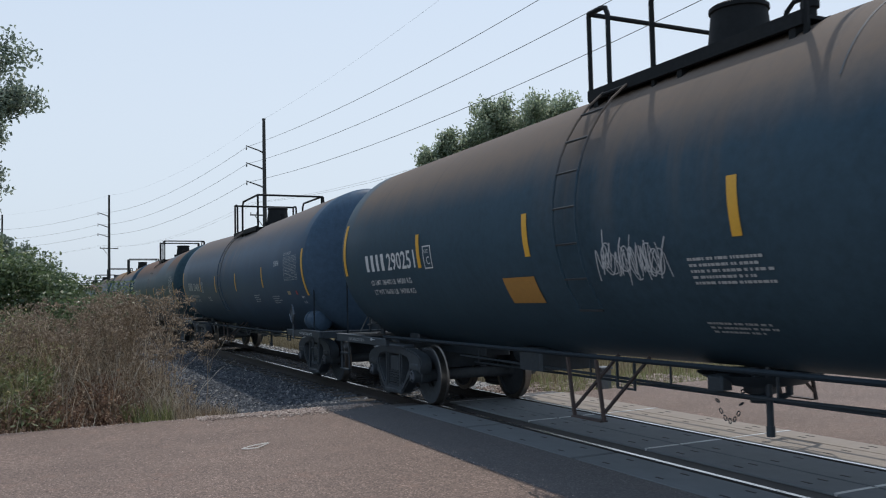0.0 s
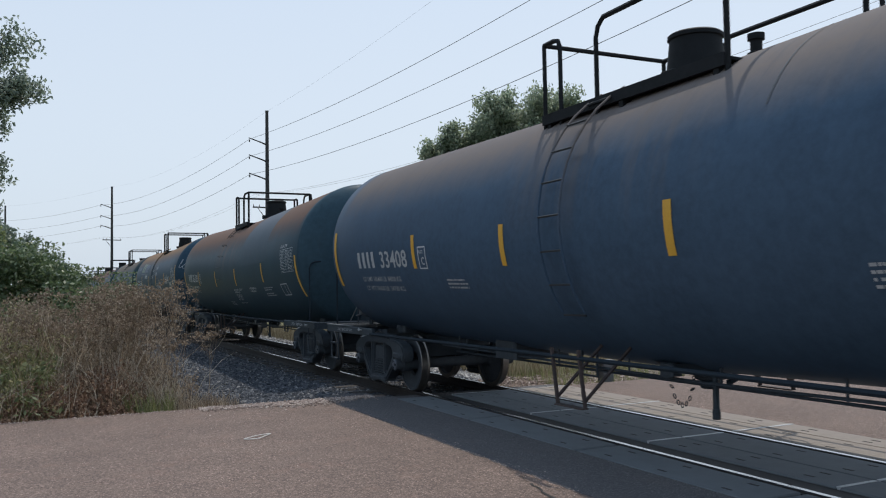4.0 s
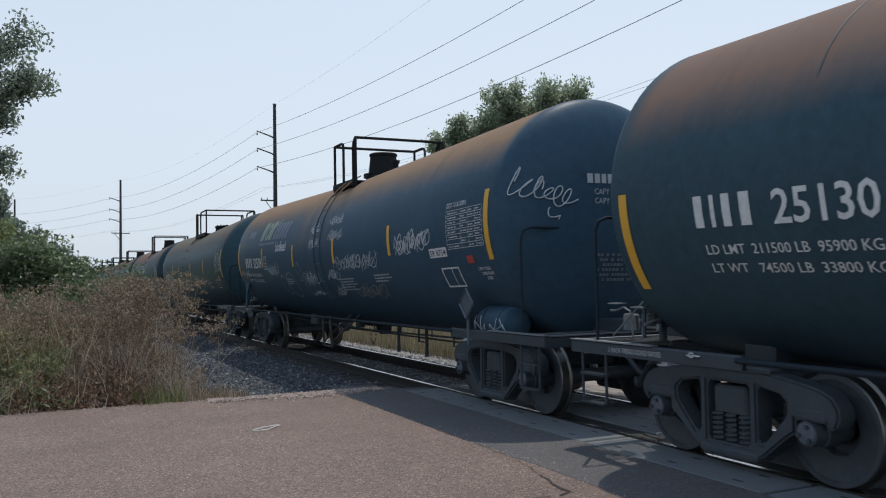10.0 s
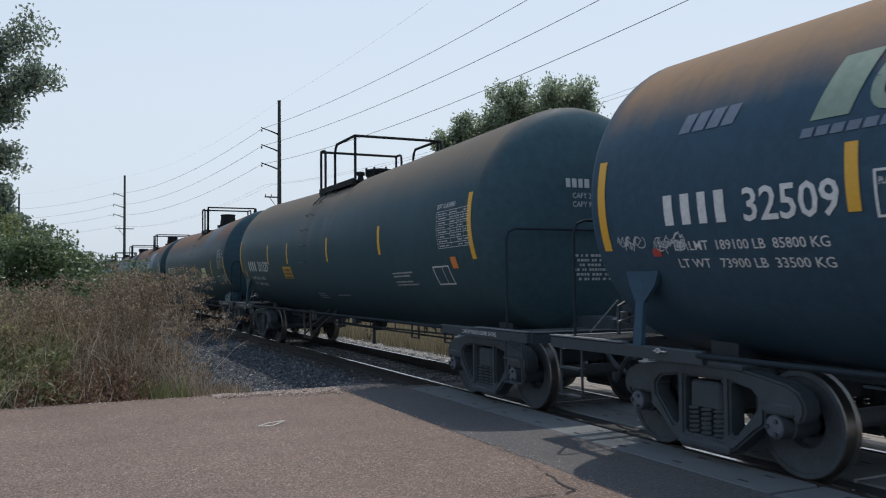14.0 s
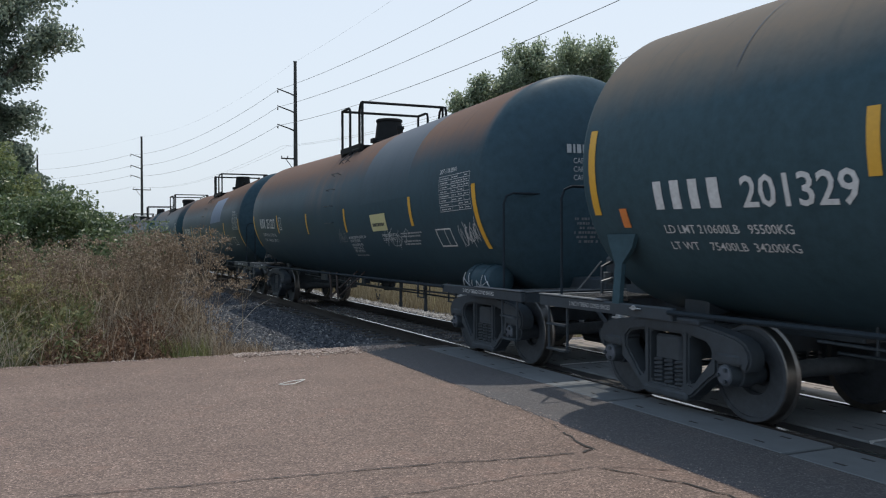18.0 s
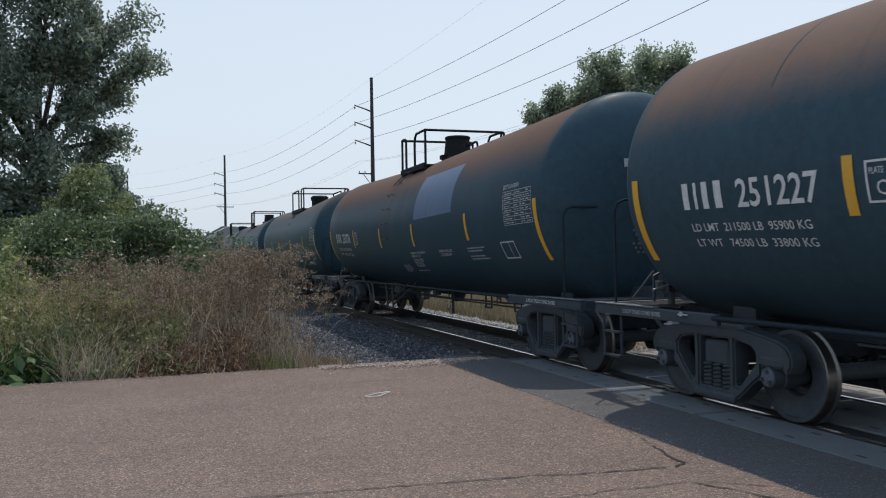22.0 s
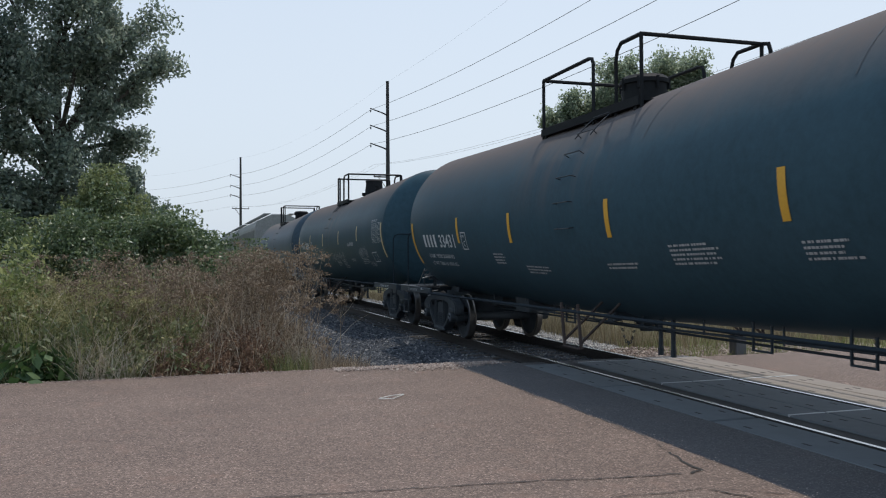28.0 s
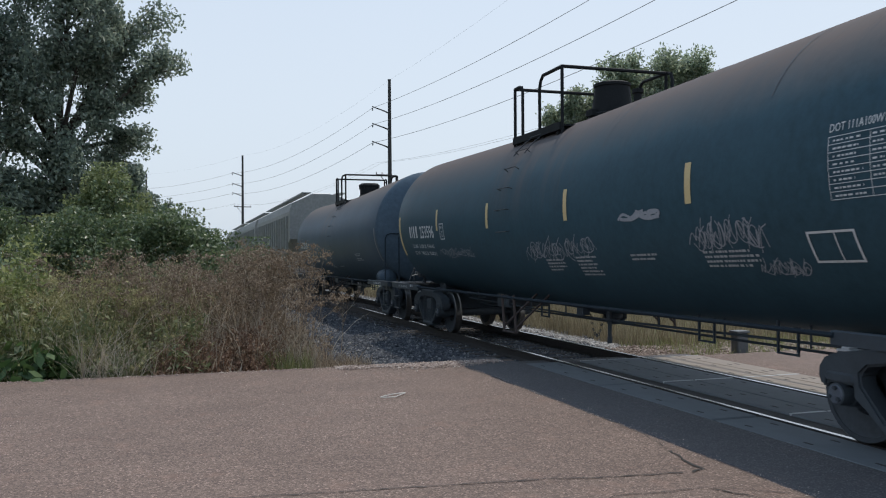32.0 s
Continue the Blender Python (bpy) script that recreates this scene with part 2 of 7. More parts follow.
# ---- mesh building ----
class Geo:
    """Vertices and faces of one mesh, gathered from simple shapes."""

    def __init__(self):
        self.v, self.f, self.s, self.k = [], [], [], []
        self.slot = 0

    def add(self, verts, faces, smooth=False):
        o = len(self.v)
        self.v += [tuple(p) for p in verts]
        self.f += [tuple(i + o for i in f) for f in faces]
        self.s += [smooth] * len(faces)
        self.k += [self.slot] * len(faces)
        return self

    def box(self, x0, x1, y0, y1, z0, z1, b=0.0, m=None):
        """A box with its upright and upper edges cut by b."""
        if b <= 0:
            p = [(x, y, z) for z in (z0, z1) for x, y in ((x0, y0), (x1, y0), (x1, y1), (x0, y1))]
            f = [(3, 2, 1, 0), (4, 5, 6, 7), (0, 1, 5, 4), (1, 2, 6, 5), (2, 3, 7, 6), (3, 0, 4, 7)]
        else:
            def ring(e, z):
                return [(x0 + e, y0 + 0, z), (x1 - e, y0, z), (x1, y0 + e, z), (x1, y1 - e, z), (x1 - e, y1, z), (x0 + e, y1, z), (x0, y1 - e, z), (x0, y0 + e, z)]

            top = [(min(max(x, x0 + b), x1 - b), min(max(y, y0 + b), y1 - b), z1) for x, y, _ in ring(b, z1)]
            p = ring(b, z0) + ring(b, z1 - b) + top
            f = [tuple(range(7, -1, -1)), tuple(range(16, 24))]
            f += [(r + i, r + (i + 1) % 8, r + 8 + (i + 1) % 8, r + 8 + i) for r in (0, 8) for i in range(8)]
        if m is not None:
            p = [m @ Vector(q) for q in p]
        return self.add(p, f)

    def tube(self, path, r, n=8, caps=True, r1=None):
        """A round bar along a path of points."""
        path = [Vector(p) for p in path]
        rings, ref = [], None
        for i, p in enumerate(path):
            d = (path[min(i + 1, len(path) - 1)] - path[max(i - 1, 0)]).normalized()
            if ref is None or abs(ref.dot(d)) > 0.98:
                ref = Vector((0, 0, 1)) if abs(d.z) < 0.9 else Vector((1, 0, 0))
            a = (ref - d * ref.dot(d)).normalized()
            ref = a
            c = d.cross(a)
            rr = r if r1 is None else r + (r1 - r) * i / (len(path) - 1)
            rings.append([p + (a * math.cos(2 * math.pi * k / n) + c * math.sin(2 * math.pi * k / n)) * rr for k in range(n)])
        f = []
        for i in range(len(path) - 1):
            f += [(i * n + k, i * n + (k + 1) % n, (i + 1) * n + (k + 1) % n, (i + 1) * n + k) for k in range(n)]
        if caps:
            f += [tuple(range(n - 1, -1, -1)), tuple(range((len(path) - 1) * n, len(path) * n))]
        return self.add([q for ring in rings for q in ring], f, True)

    def lathe(self, profile, axis="y", n=32, centre=(0, 0, 0), smooth=True):
        """Turns (radius, along) pairs round an axis through centre."""
        cx, cy, cz = centre
        v, f = [], []
        for r, a in profile:
            for k in range(n):
                s, c = math.sin(2 * math.pi * k / n) * r, math.cos(2 * math.pi * k / n) * r
                v.append((cx + s, cy + a, cz + c) if axis == "y" else (cx + a, cy + s, cz + c) if axis == "x" else (cx + s, cy + c, cz + a))
        for i in range(len(profile) - 1):
            f += [(i * n + k, i * n + (k + 1) % n, (i + 1) * n + (k + 1) % n, (i + 1) * n + k) for k in range(n)]
        return self.add(v, f, smooth)

    def plate(self, outline, holes, x0, x1):
        """A flat plate in the YZ plane with holes, x0 to x1 thick."""
        bm = bmesh.new()
        edges = []
        for loop in (outline, *holes):
            vs = [bm.verts.new((x0, y, z)) for y, z in loop]
            edges += [bm.edges.new((vs[i], vs[(i + 1) % len(vs)])) for i in range(len(vs))]
        bmesh.ops.triangle_fill(bm, edges=edges, use_beauty=True)
        bm.verts.index_update()
        front = [tuple(v.index for v in f.verts) for f in bm.faces]
        v0 = [tuple(v.co) for v in bm.verts]
        rim = [tuple(v.index for v in e.verts) for e in bm.edges if e.is_boundary]
        bm.free()
        n = len(v0)
        self.add(v0 + [(x1, y, z) for _, y, z in v0], front + [tuple(i + n for i in reversed(f)) for f in front] + [(a, b, b + n, a + n) for a, b in rim])
        return self

    def mesh(self, name, mats):
        me = bpy.data.meshes.new(name)
        me.from_pydata(self.v, [], self.f)
        me.polygons.foreach_set("use_smooth", self.s)
        for m in mats if isinstance(mats, (list, tuple)) else [mats]:
            me.materials.append(m)
        me.polygons.foreach_set("material_index", self.k)
        bm = bmesh.new()
        bm.from_mesh(me)
        bmesh.ops.recalc_face_normals(bm, faces=bm.faces)
        bm.to_mesh(me)
        bm.free()
        if any(self.s):
            me.set_sharp_from_angle(angle=radians(38))
        return me


def part(name, geo, mat, parent, label="", at=None):
    """Links a shape, or a mesh made before, as one mesh object under a thing."""
    me = geo if isinstance(geo, bpy.types.Mesh) else geo.mesh(name, mat)
    ob = new(name, me)
    ob.parent = parent
    if at is not None:
        ob.matrix_basis = at
    return tagged(ob, label) if label else ob


def thing(name, label, category, group="", kind="", geo=None, mat=None, at=None):
    ob = new(name, geo.mesh(name, mat) if geo else None)
    if not geo:
        ob.empty_display_size = 0.3
    if at is not None:
        ob.matrix_basis = at
    return tagged(ob, label, category, group, kind)


def big_mesh(name, verts, faces, mat, smooth=False):
    """A mesh from numpy arrays: verts (n, 3), faces (m, 3 or 4)."""
    me = bpy.data.meshes.new(name)
    n, k = faces.shape
    me.vertices.add(len(verts))
    me.vertices.foreach_set("co", np.ascontiguousarray(verts, dtype=np.float32).ravel())
    me.loops.add(n * k)
    me.loops.foreach_set("vertex_index", np.ascontiguousarray(faces, dtype=np.int32).ravel())
    me.polygons.add(n)
    me.polygons.foreach_set("loop_start", np.arange(0, n * k, k, dtype=np.int32))
    me.polygons.foreach_set("use_smooth", np.full(n, smooth))
    me.update(calc_edges=True)
    me.materials.append(mat)
    return me


# ---- the tank cars ----
TRACK = 6.558      # the track's centre line
GAUGE = 1.507      # between the rail heads' middles
TANK_R, TANK_Z = 1.566, 2.487
ALONG = 0.98      # the flank's marks are laid out on a barrel a little longer
HALF = [7.66]     # half the barrel's length, car by car
DIP = [0.13]      # how far the barrel's middle lies below its ends
KEPT = {}


def once(key, make):
    if key not in KEPT:
        KEPT[key] = make()
    return KEPT[key]


def shell_profile(r, half, depth):
    """Dished heads with a tight knuckle, and the barrel between them."""
    out = []
    for k in range(0, 15):
        a = math.pi / 2 * k / 14
        out.append((max(0.002, r * math.sin(a) ** 0.75), -half - depth * math.cos(a) ** 1.15 if k < 14 else -half))
    mid = [(r, -half + 2 * half * i / 12) for i in range(1, 12)]
    return out + mid + [(q, -a) for q, a in reversed(out)]


def shell_mesh(mat, name):
    def make():
        g = Geo()
        g.lathe(shell_profile(TANK_R, HALF[0], 0.46), "y", 80, (0, 0, TANK_Z))
        g.v = [(x, y, z - dip(y)) for x, y, z in g.v]
        return g.mesh(name, mat)

    return once((name, DIP[0], HALF[0]), make)


def dip(y):
    return DIP[0] * max(0.0, 1 - abs(y) / HALF[0])


def on_shell(y, s, lift=0.006, r=TANK_R):
    """A place on the near flank: y along the car, s metres of arc up from the flank's widest line."""
    a = s / r
    y *= ALONG
    return (-(r + lift) * math.cos(a), y, TANK_Z - dip(y) + (r + lift) * math.sin(a))


def flank_patch(g, y0, y1, s0, s1, lift=0.006, n=8, m=1):
    """A thin sheet that follows the flank."""
    v = [on_shell(y0 + (y1 - y0) * j / m, s0 + (s1 - s0) * i / n, lift) for i in range(n + 1) for j in range(m + 1)]
    f = [(i * (m + 1) + j, i * (m + 1) + j + 1, (i + 1) * (m + 1) + j + 1, (i + 1) * (m + 1) + j) for i in range(n) for j in range(m)]
    return g.add(v, f, True)


def arc_of(z):
    """Arc height on the flank for a height above the rail head."""
    return TANK_R * math.asin(max(-1, min(1, (z - 2.44) / TANK_R)))


def text_mesh(body, size):
    def make():
        cu = bpy.data.curves.new("lettering", "FONT")
        cu.body, cu.size, cu.resolution_u, cu.offset = body, size, 2, size * (0.014 if size > 0.2 else 0.005)
        ob = bpy.data.objects.new("lettering", cu)
        me = bpy.data.meshes.new_from_object(ob)
        bpy.data.objects.remove(ob)
        return [tuple(v.co) for v in me.vertices], [tuple(p.vertices) for p in me.polygons]

    return once(("text", body, size), make)


def letter(g, body, size, y, z, squeeze=1.0, lift=0.008):
    """Lettering on the near flank, read from the track side: it runs from +y to -y."""
    vs, fs = text_mesh(body, size)
    s0 = arc_of(z)
    g.add([on_shell(y - p[0] * squeeze, s0 + p[1], lift) for p in vs], fs)
    return y - max(p[0] for p in vs) * squeeze


def letter_span(g, body, size, y0, y1, z, lift=0.008):
    """Lettering on the near flank, stretched to run from y0 to y1."""
    vs, fs = text_mesh(body, size)
    k = (y0 - y1) / max(p[0] for p in vs)
    s0 = arc_of(z)
    g.add([on_shell(y0 - p[0] * k, s0 + p[1], lift) for p in vs], fs)


def on_head(x, z, lift=0.012):
    """A place on the leading head."""
    rr = min(0.999, math.hypot(x, z - TANK_Z) / TANK_R) ** (1 / 0.75)
    return (x, -HALF[0] - 0.46 * math.cos(math.asin(rr)) ** 1.15 - lift, z)


def letter_end(g, body, size, x, z, squeeze=1.0):
    """Lettering on the leading head."""
    vs, fs = text_mesh(body, size)
    g.add([on_head(x + p[0] * squeeze, z + p[1]) for p in vs], fs)


def mark_blocks(g, widths, size, y, y1, z, lift=0.008):
    """A company's mark as plain upright blocks."""
    s0 = arc_of(z)
    k = (y - y1) / (sum(widths) + 0.16 * (len(widths) - 1))
    for w in widths:
        flank_patch(g, y - w * k * 0.16, y - w * k * 0.84, s0, s0 + size * 0.72, lift, 2)
        y -= (w + 0.16) * k


def bars(g, y, z, rows, width, height=0.045, gap=0.075, jitter=0.25, seed=1):
    """Writing too small to read."""
    rnd = random.Random(seed)
    for i in range(rows):
        x, end = 0.0, width * (1 - jitter * rnd.random())
        s = arc_of(z) - i * gap
        while x < end:
            w = min(end - x, rnd.uniform(0.02, 0.06))
            flank_patch(g, y - x, y - x - w, s, s + height, 0.008, 1)
            x += w + rnd.choice((0.009, 0.011, 0.012, 0.03))
    return g


def wheel_profile(side):
    """Half a wheelset: (radius, along the axle), from the hub's outer face inwards; side is -1 or 1."""
    p = [(0.001, 0.86), (0.115, 0.86), (0.115, 0.80), (0.13, 0.795), (0.14, 0.73), (0.19, 0.725), (0.205, 0.775), (0.36, 0.80), (0.40, 0.812), (0.405, 0.825), (0.445, 0.825), (0.455, 0.815), (0.457, 0.75), (0.462, 0.72), (0.485, 0.705), (0.482, 0.688), (0.41, 0.686), (0.38, 0.73), (0.22, 0.69), (0.13, 0.67), (0.09, 0.62), (0.085, 0.0)]
    return [(r, side * a) for r, a in p]


def wheelset_mesh():
    def make():
        g = Geo()
        for s in (-1, 1):
            prof = wheel_profile(s)
            g.slot = 0
            g.lathe(prof[5:11], "x", 36)
            g.lathe(prof[16:], "x", 36)
            g.slot = 1
            g.lathe(prof[10:17], "x", 36)
            g.slot = 2
            g.slot = 3
            g.lathe([(0.001, s * 1.137), (0.075, s * 1.134), (0.085, s * 1.125)], "x", 18)
            g.slot = 2
            g.lathe([(0.001, s * 1.13), (0.07, s * 1.13), (0.10, s * 1.12), (0.105, s * 1.0), (0.12, s * 0.99), (0.12, s * 0.84), (0.10, s * 0.83), (0.10, s * 0.7)], "x", 18)
            for k in range(3):
                a = 2 * math.pi * k / 3
                g.tube([(s * 1.12, 0.06 * math.cos(a), 0.06 * math.sin(a)), (s * 1.155, 0.06 * math.cos(a), 0.06 * math.sin(a))], 0.02, 6)
        return g.mesh("wheelset", [M_wheel, M_tread, M_truck, M_cap])

    return once("wheelset", make)


def side_frame_mesh():
    def make():
        g = Geo()
        half = [(1.16, 0.60), (1.15, 0.68), (1.09, 0.76), (0.98, 0.81), (0.82, 0.84), (0.55, 0.88), (0.3, 0.91), (0.0, 0.91)]
        low = [(1.12, 0.51), (1.04, 0.50), (1.04, 0.56), (0.74, 0.56), (0.74, 0.44), (0.62, 0.36), (0.40, 0.18), (0.30, 0.14), (0.0, 0.14)]
        outline = [(-y, z) for y, z in half] + list(reversed(half))[1:] + low + [(-y, z) for y, z in reversed(low)][1:]
        tri = [(0.34, 0.77), (0.58, 0.73), (0.66, 0.66), (0.65, 0.56), (0.40, 0.29), (0.34, 0.30)]
        win = [(-0.25, 0.24), (0.25, 0.24), (0.25, 0.77), (-0.25, 0.77)]
        g.plate(outline, [tri, [(-y, z) for y, z in tri], win], -0.10, 0.10)
        g.box(-0.12, 0.12, -0.34, 0.34, 0.12, 0.20, 0.02)
        g.box(-0.11, 0.11, -0.5, 0.5, 0.86, 0.93, 0.02)
        for y in (-0.889, 0.889):
            g.box(-0.12, 0.12, y - 0.17, y + 0.17, 0.55, 0.66, 0.03)
        me = g.mesh("side_frame", M_truck)
        bm = bmesh.new()
        bm.from_mesh(me)
        sharp = [e for e in bm.edges if len(e.link_faces) == 2 and e.calc_face_angle(0) > 0.8]
        bmesh.ops.bevel(bm, geom=sharp, offset=0.022, segments=2, affect="EDGES", clamp_overlap=True)
        for face in bm.faces:
            face.smooth = True
        bm.to_mesh(me)
        bm.free()
        me.set_sharp_from_angle(angle=radians(40))
        return me

    return once("side_frame", make)


def spring_mesh():
    def make():
        g = Geo()
        path = [(0.06 * math.cos(a), 0.06 * math.sin(a), 0.2 + 0.3 * a / (14 * math.pi)) for a in [k * math.pi / 3 for k in range(43)]]
        g.tube(path, 0.019, 5)
        g.lathe([(0.036, 0.2), (0.036, 0.5)], "z", 8)
        return g.mesh("spring", M_truck)

    return once("spring", make)


def bolster_mesh():
    def make():
        g = Geo()
        g.box(-1.05, 1.05, -0.2, 0.2, 0.5, 0.74, 0.03)
        g.box(-0.45, 0.45, -0.24, 0.24, 0.7, 0.84, 0.03)
        g.lathe([(0.001, 0.98), (0.2, 0.98), (0.2, 0.82)], "z", 20)
        for s in (-1, 1):
            g.tube([(-0.75, s * 0.36, 0.4), (-0.3, s * 0.36, 0.36), (0.3, s * 0.36, 0.36), (0.75, s * 0.36, 0.4)], 0.035, 6)
            for x in (-0.74, 0.74):
                g.box(x - 0.06, x + 0.06, s * 0.40 - 0.035, s * 0.40 + 0.035, 0.3, 0.62, 0.01)
        return g.mesh("bogie", M_truck)

    return once("bolster", make)


def frame_cap_mesh():
    def make():
        g = Geo()
        # Pale plates added as a painted glint on the side frame's upper end.
        g.box(-0.07, 0.07, 0.78, 0.96, 0.832, 0.850, 0.004)
        g.box(-0.05, 0.05, 0.83, 0.92, 0.848, 0.872, 0.006)
        return g.mesh("frame_cap", M_galv)

    return once("frame_cap", make)


def lug_mesh():
    """The small bright pulling lug on the end sill."""
    def make():
        g = Geo()
        g.box(-0.03, 0.0, 6.70, 6.86, 1.020, 1.030, 0.004)
        g.tube([(-0.03, 6.79 + 0.03 * math.cos(a), 1.03 + 0.018 * math.sin(a)) for a in [k * math.pi / 6 for k in range(13)]], 0.008, 5, False)
        return g.mesh("pulling_lug", M_galv)

    return once("lug", make)


def brake_rigging_mesh():
    """Pale shelves, bent rod and pipe stubs round the brake valve."""
    def make():
        g = Geo()
        g.box(-1.12, -1.0, 7.88, 8.1, 1.395, 1.408, 0.003)
        g.box(-1.12, -1.02, 8.28, 8.48, 1.43, 1.442, 0.003)
        g.box(-1.02, -0.94, 8.16, 8.36, 1.16, 1.33, 0.02)
        g.tube([(-1.06, 8.50, 1.36), (-1.06, 8.40, 1.365), (-1.06, 8.28, 1.40), (-1.06, 8.18, 1.36), (-1.06, 8.14, 1.24), (-1.06, 8.14, 1.09)], 0.011, 6)
        g.tube([(-1.06, 7.98, 1.08), (-1.06, 7.98, 1.2), (-1.06, 7.74, 1.21)], 0.012, 6)
        g.tube([(-1.06, 7.74, 1.18), (-1.06, 7.74, 1.24)], 0.022, 6)
        g.tube([(-1.06, 8.05, 1.41), (-1.06, 7.92, 1.37)], 0.008, 5)
        return g.mesh("brake_rigging", M_flange)

    return once("brake_rigging", make)


WHEELS = []


def bogie(car, y):
    b = part("bogie", bolster_mesh(), None, car, "greasy cast-steel two-axle bogie", pose(0, y, 0))
    for s in (-1, 1):
        part("side_frame", side_frame_mesh(), None, b, "", pose(s * 0.98, 0, 0))
        for y1 in (-0.16, 0.0, 0.16):
            part("spring", spring_mesh(), None, b, "", pose(s * 1.0, y1, 0))
        part("frame_cap", frame_cap_mesh(), None, b, "pale plate standing for a glint on the frame's end", pose(s * 0.98, 0, 0))
        WHEELS.append((part("wheelset", wheelset_mesh(), None, b, "dusty steel wheelset with bright treads", pose(0, s * 0.889, 0.457)), s * 0.889))
    return b


def frame_pieces(mat, paint):
    """Stub sill, saddle, gussets and end channels of one end (+y); the other end is turned round."""
    def make():
        sill = Geo().box(-0.22, 0.22, 5.2, 8.66, 0.78, 1.2, 0.02)
        saddle = Geo().box(-0.72, 0.72, 6.62, 6.98, 0.95, 1.42, 0.03)
        def gusset(side):
            ring = [(7.07, 1.05, 1.47), (7.07, 1.46, 1.43), (6.92, 1.62, 1.42), (6.88, 1.76, 1.405), (7.36, 1.76, 1.405), (7.30, 1.64, 1.42), (7.19, 1.46, 1.43), (7.19, 1.05, 1.47)]
            g, n = Geo(), len(ring)
            g.add([(side * (x - d), y, z) for d in (0, 0.05) for y, z, x in ring], [tuple(range(n)), tuple(reversed(range(n, 2 * n)))] + [(k, (k + 1) % n, n + (k + 1) % n, n + k) for k in range(n)])
            return g.mesh("gusset", paint)

        edge = Geo().box(-0.035, 0.035, 6.25, 8.66, 0.94, 1.06, 0.012)
        beam = Geo().box(-1.40, 1.40, 8.59, 8.66, 0.93, 1.05, 0.012)
        lip = Geo().box(-0.045, 0.045, 7.35, 8.66, 1.064, 1.076)
        lip_end = Geo().box(-1.38, 1.38, 8.575, 8.665, 1.054, 1.066)
        lips = [("platform_flange", lip.mesh("platform_flange", M_flange), -1.435), ("platform_flange", lip.mesh("platform_flange", M_flange), 1.435), ("platform_flange", lip_end.mesh("platform_flange", M_flange), 0)]
        return lips + [("stub_sill", sill.mesh("stub_sill", mat), 0), ("saddle", saddle.mesh("saddle", mat), 0), ("gusset", gusset(-1), 0), ("gusset", gusset(1), 0),
                ("edge_channel", edge.mesh("edge_channel", mat), -1.435), ("edge_channel", edge.mesh("edge_channel", mat), 1.435), ("end_beam", beam.mesh("end_beam", mat), 0)]

    return once(("frame", mat.name, paint.name), make)


def grating_mesh():
    def make():
        g = Geo()
        for k in range(13):
            y = 8.0 + 0.045 * k
            g.box(-1.38, 1.38, y, y + 0.012, 1.02, 1.055)
        for x in (-1.38, -0.7, 0.0, 0.7, 1.36):
            g.box(x, x + 0.02, 7.98, 8.57, 1.0, 1.05)
        return g.mesh("platform_grating", M_steelgrey)

    return once("grating", make)


def hoop_mesh(tall, paint):
    def make():
        g = Geo()
        z = 1.05 + tall
        pts = [(-1.38, 0, 1.0), (-1.38, 0, z - 0.14), (-1.34, 0, z - 0.04), (-1.24, 0, z), (1.24, 0, z), (1.34, 0, z - 0.04), (1.38, 0, z - 0.14), (1.38, 0, 1.0)]
        g.tube(pts, 0.016, 8)
        return g.mesh("end_handrail", paint)

    return once(("hoop", tall, paint.name), make)


def coupler_mesh():
    def make():
        g = Geo()
        g.box(-0.09, 0.09, 8.5, 8.86, 0.78, 0.95, 0.02)
        g.plate([(8.8, 0.72), (9.0, 0.70), (9.08, 0.78), (9.08, 0.98), (8.98, 1.02), (8.8, 1.0)], [], -0.16, 0.06)
        g.box(0.02, 0.17, 8.84, 8.98, 0.74, 0.99, 0.03)
        g.tube([(0.3, 8.6, 0.8), (0.28, 8.8, 0.62), (0.18, 8.95, 0.52), (0.12, 9.03, 0.56)], 0.03, 6)
        return g.mesh("coupler", M_truck)

    return once("coupler", make)


def side_rail_mesh(side):
    def make():
        g = Geo()
        x = side * 1.47
        g.tube([(x, -6.3, 1.02), (x, 6.3, 1.02)], 0.024, 8)
        return g.mesh("side_handrail", M_handrail)

    return once(("rail", side), make)


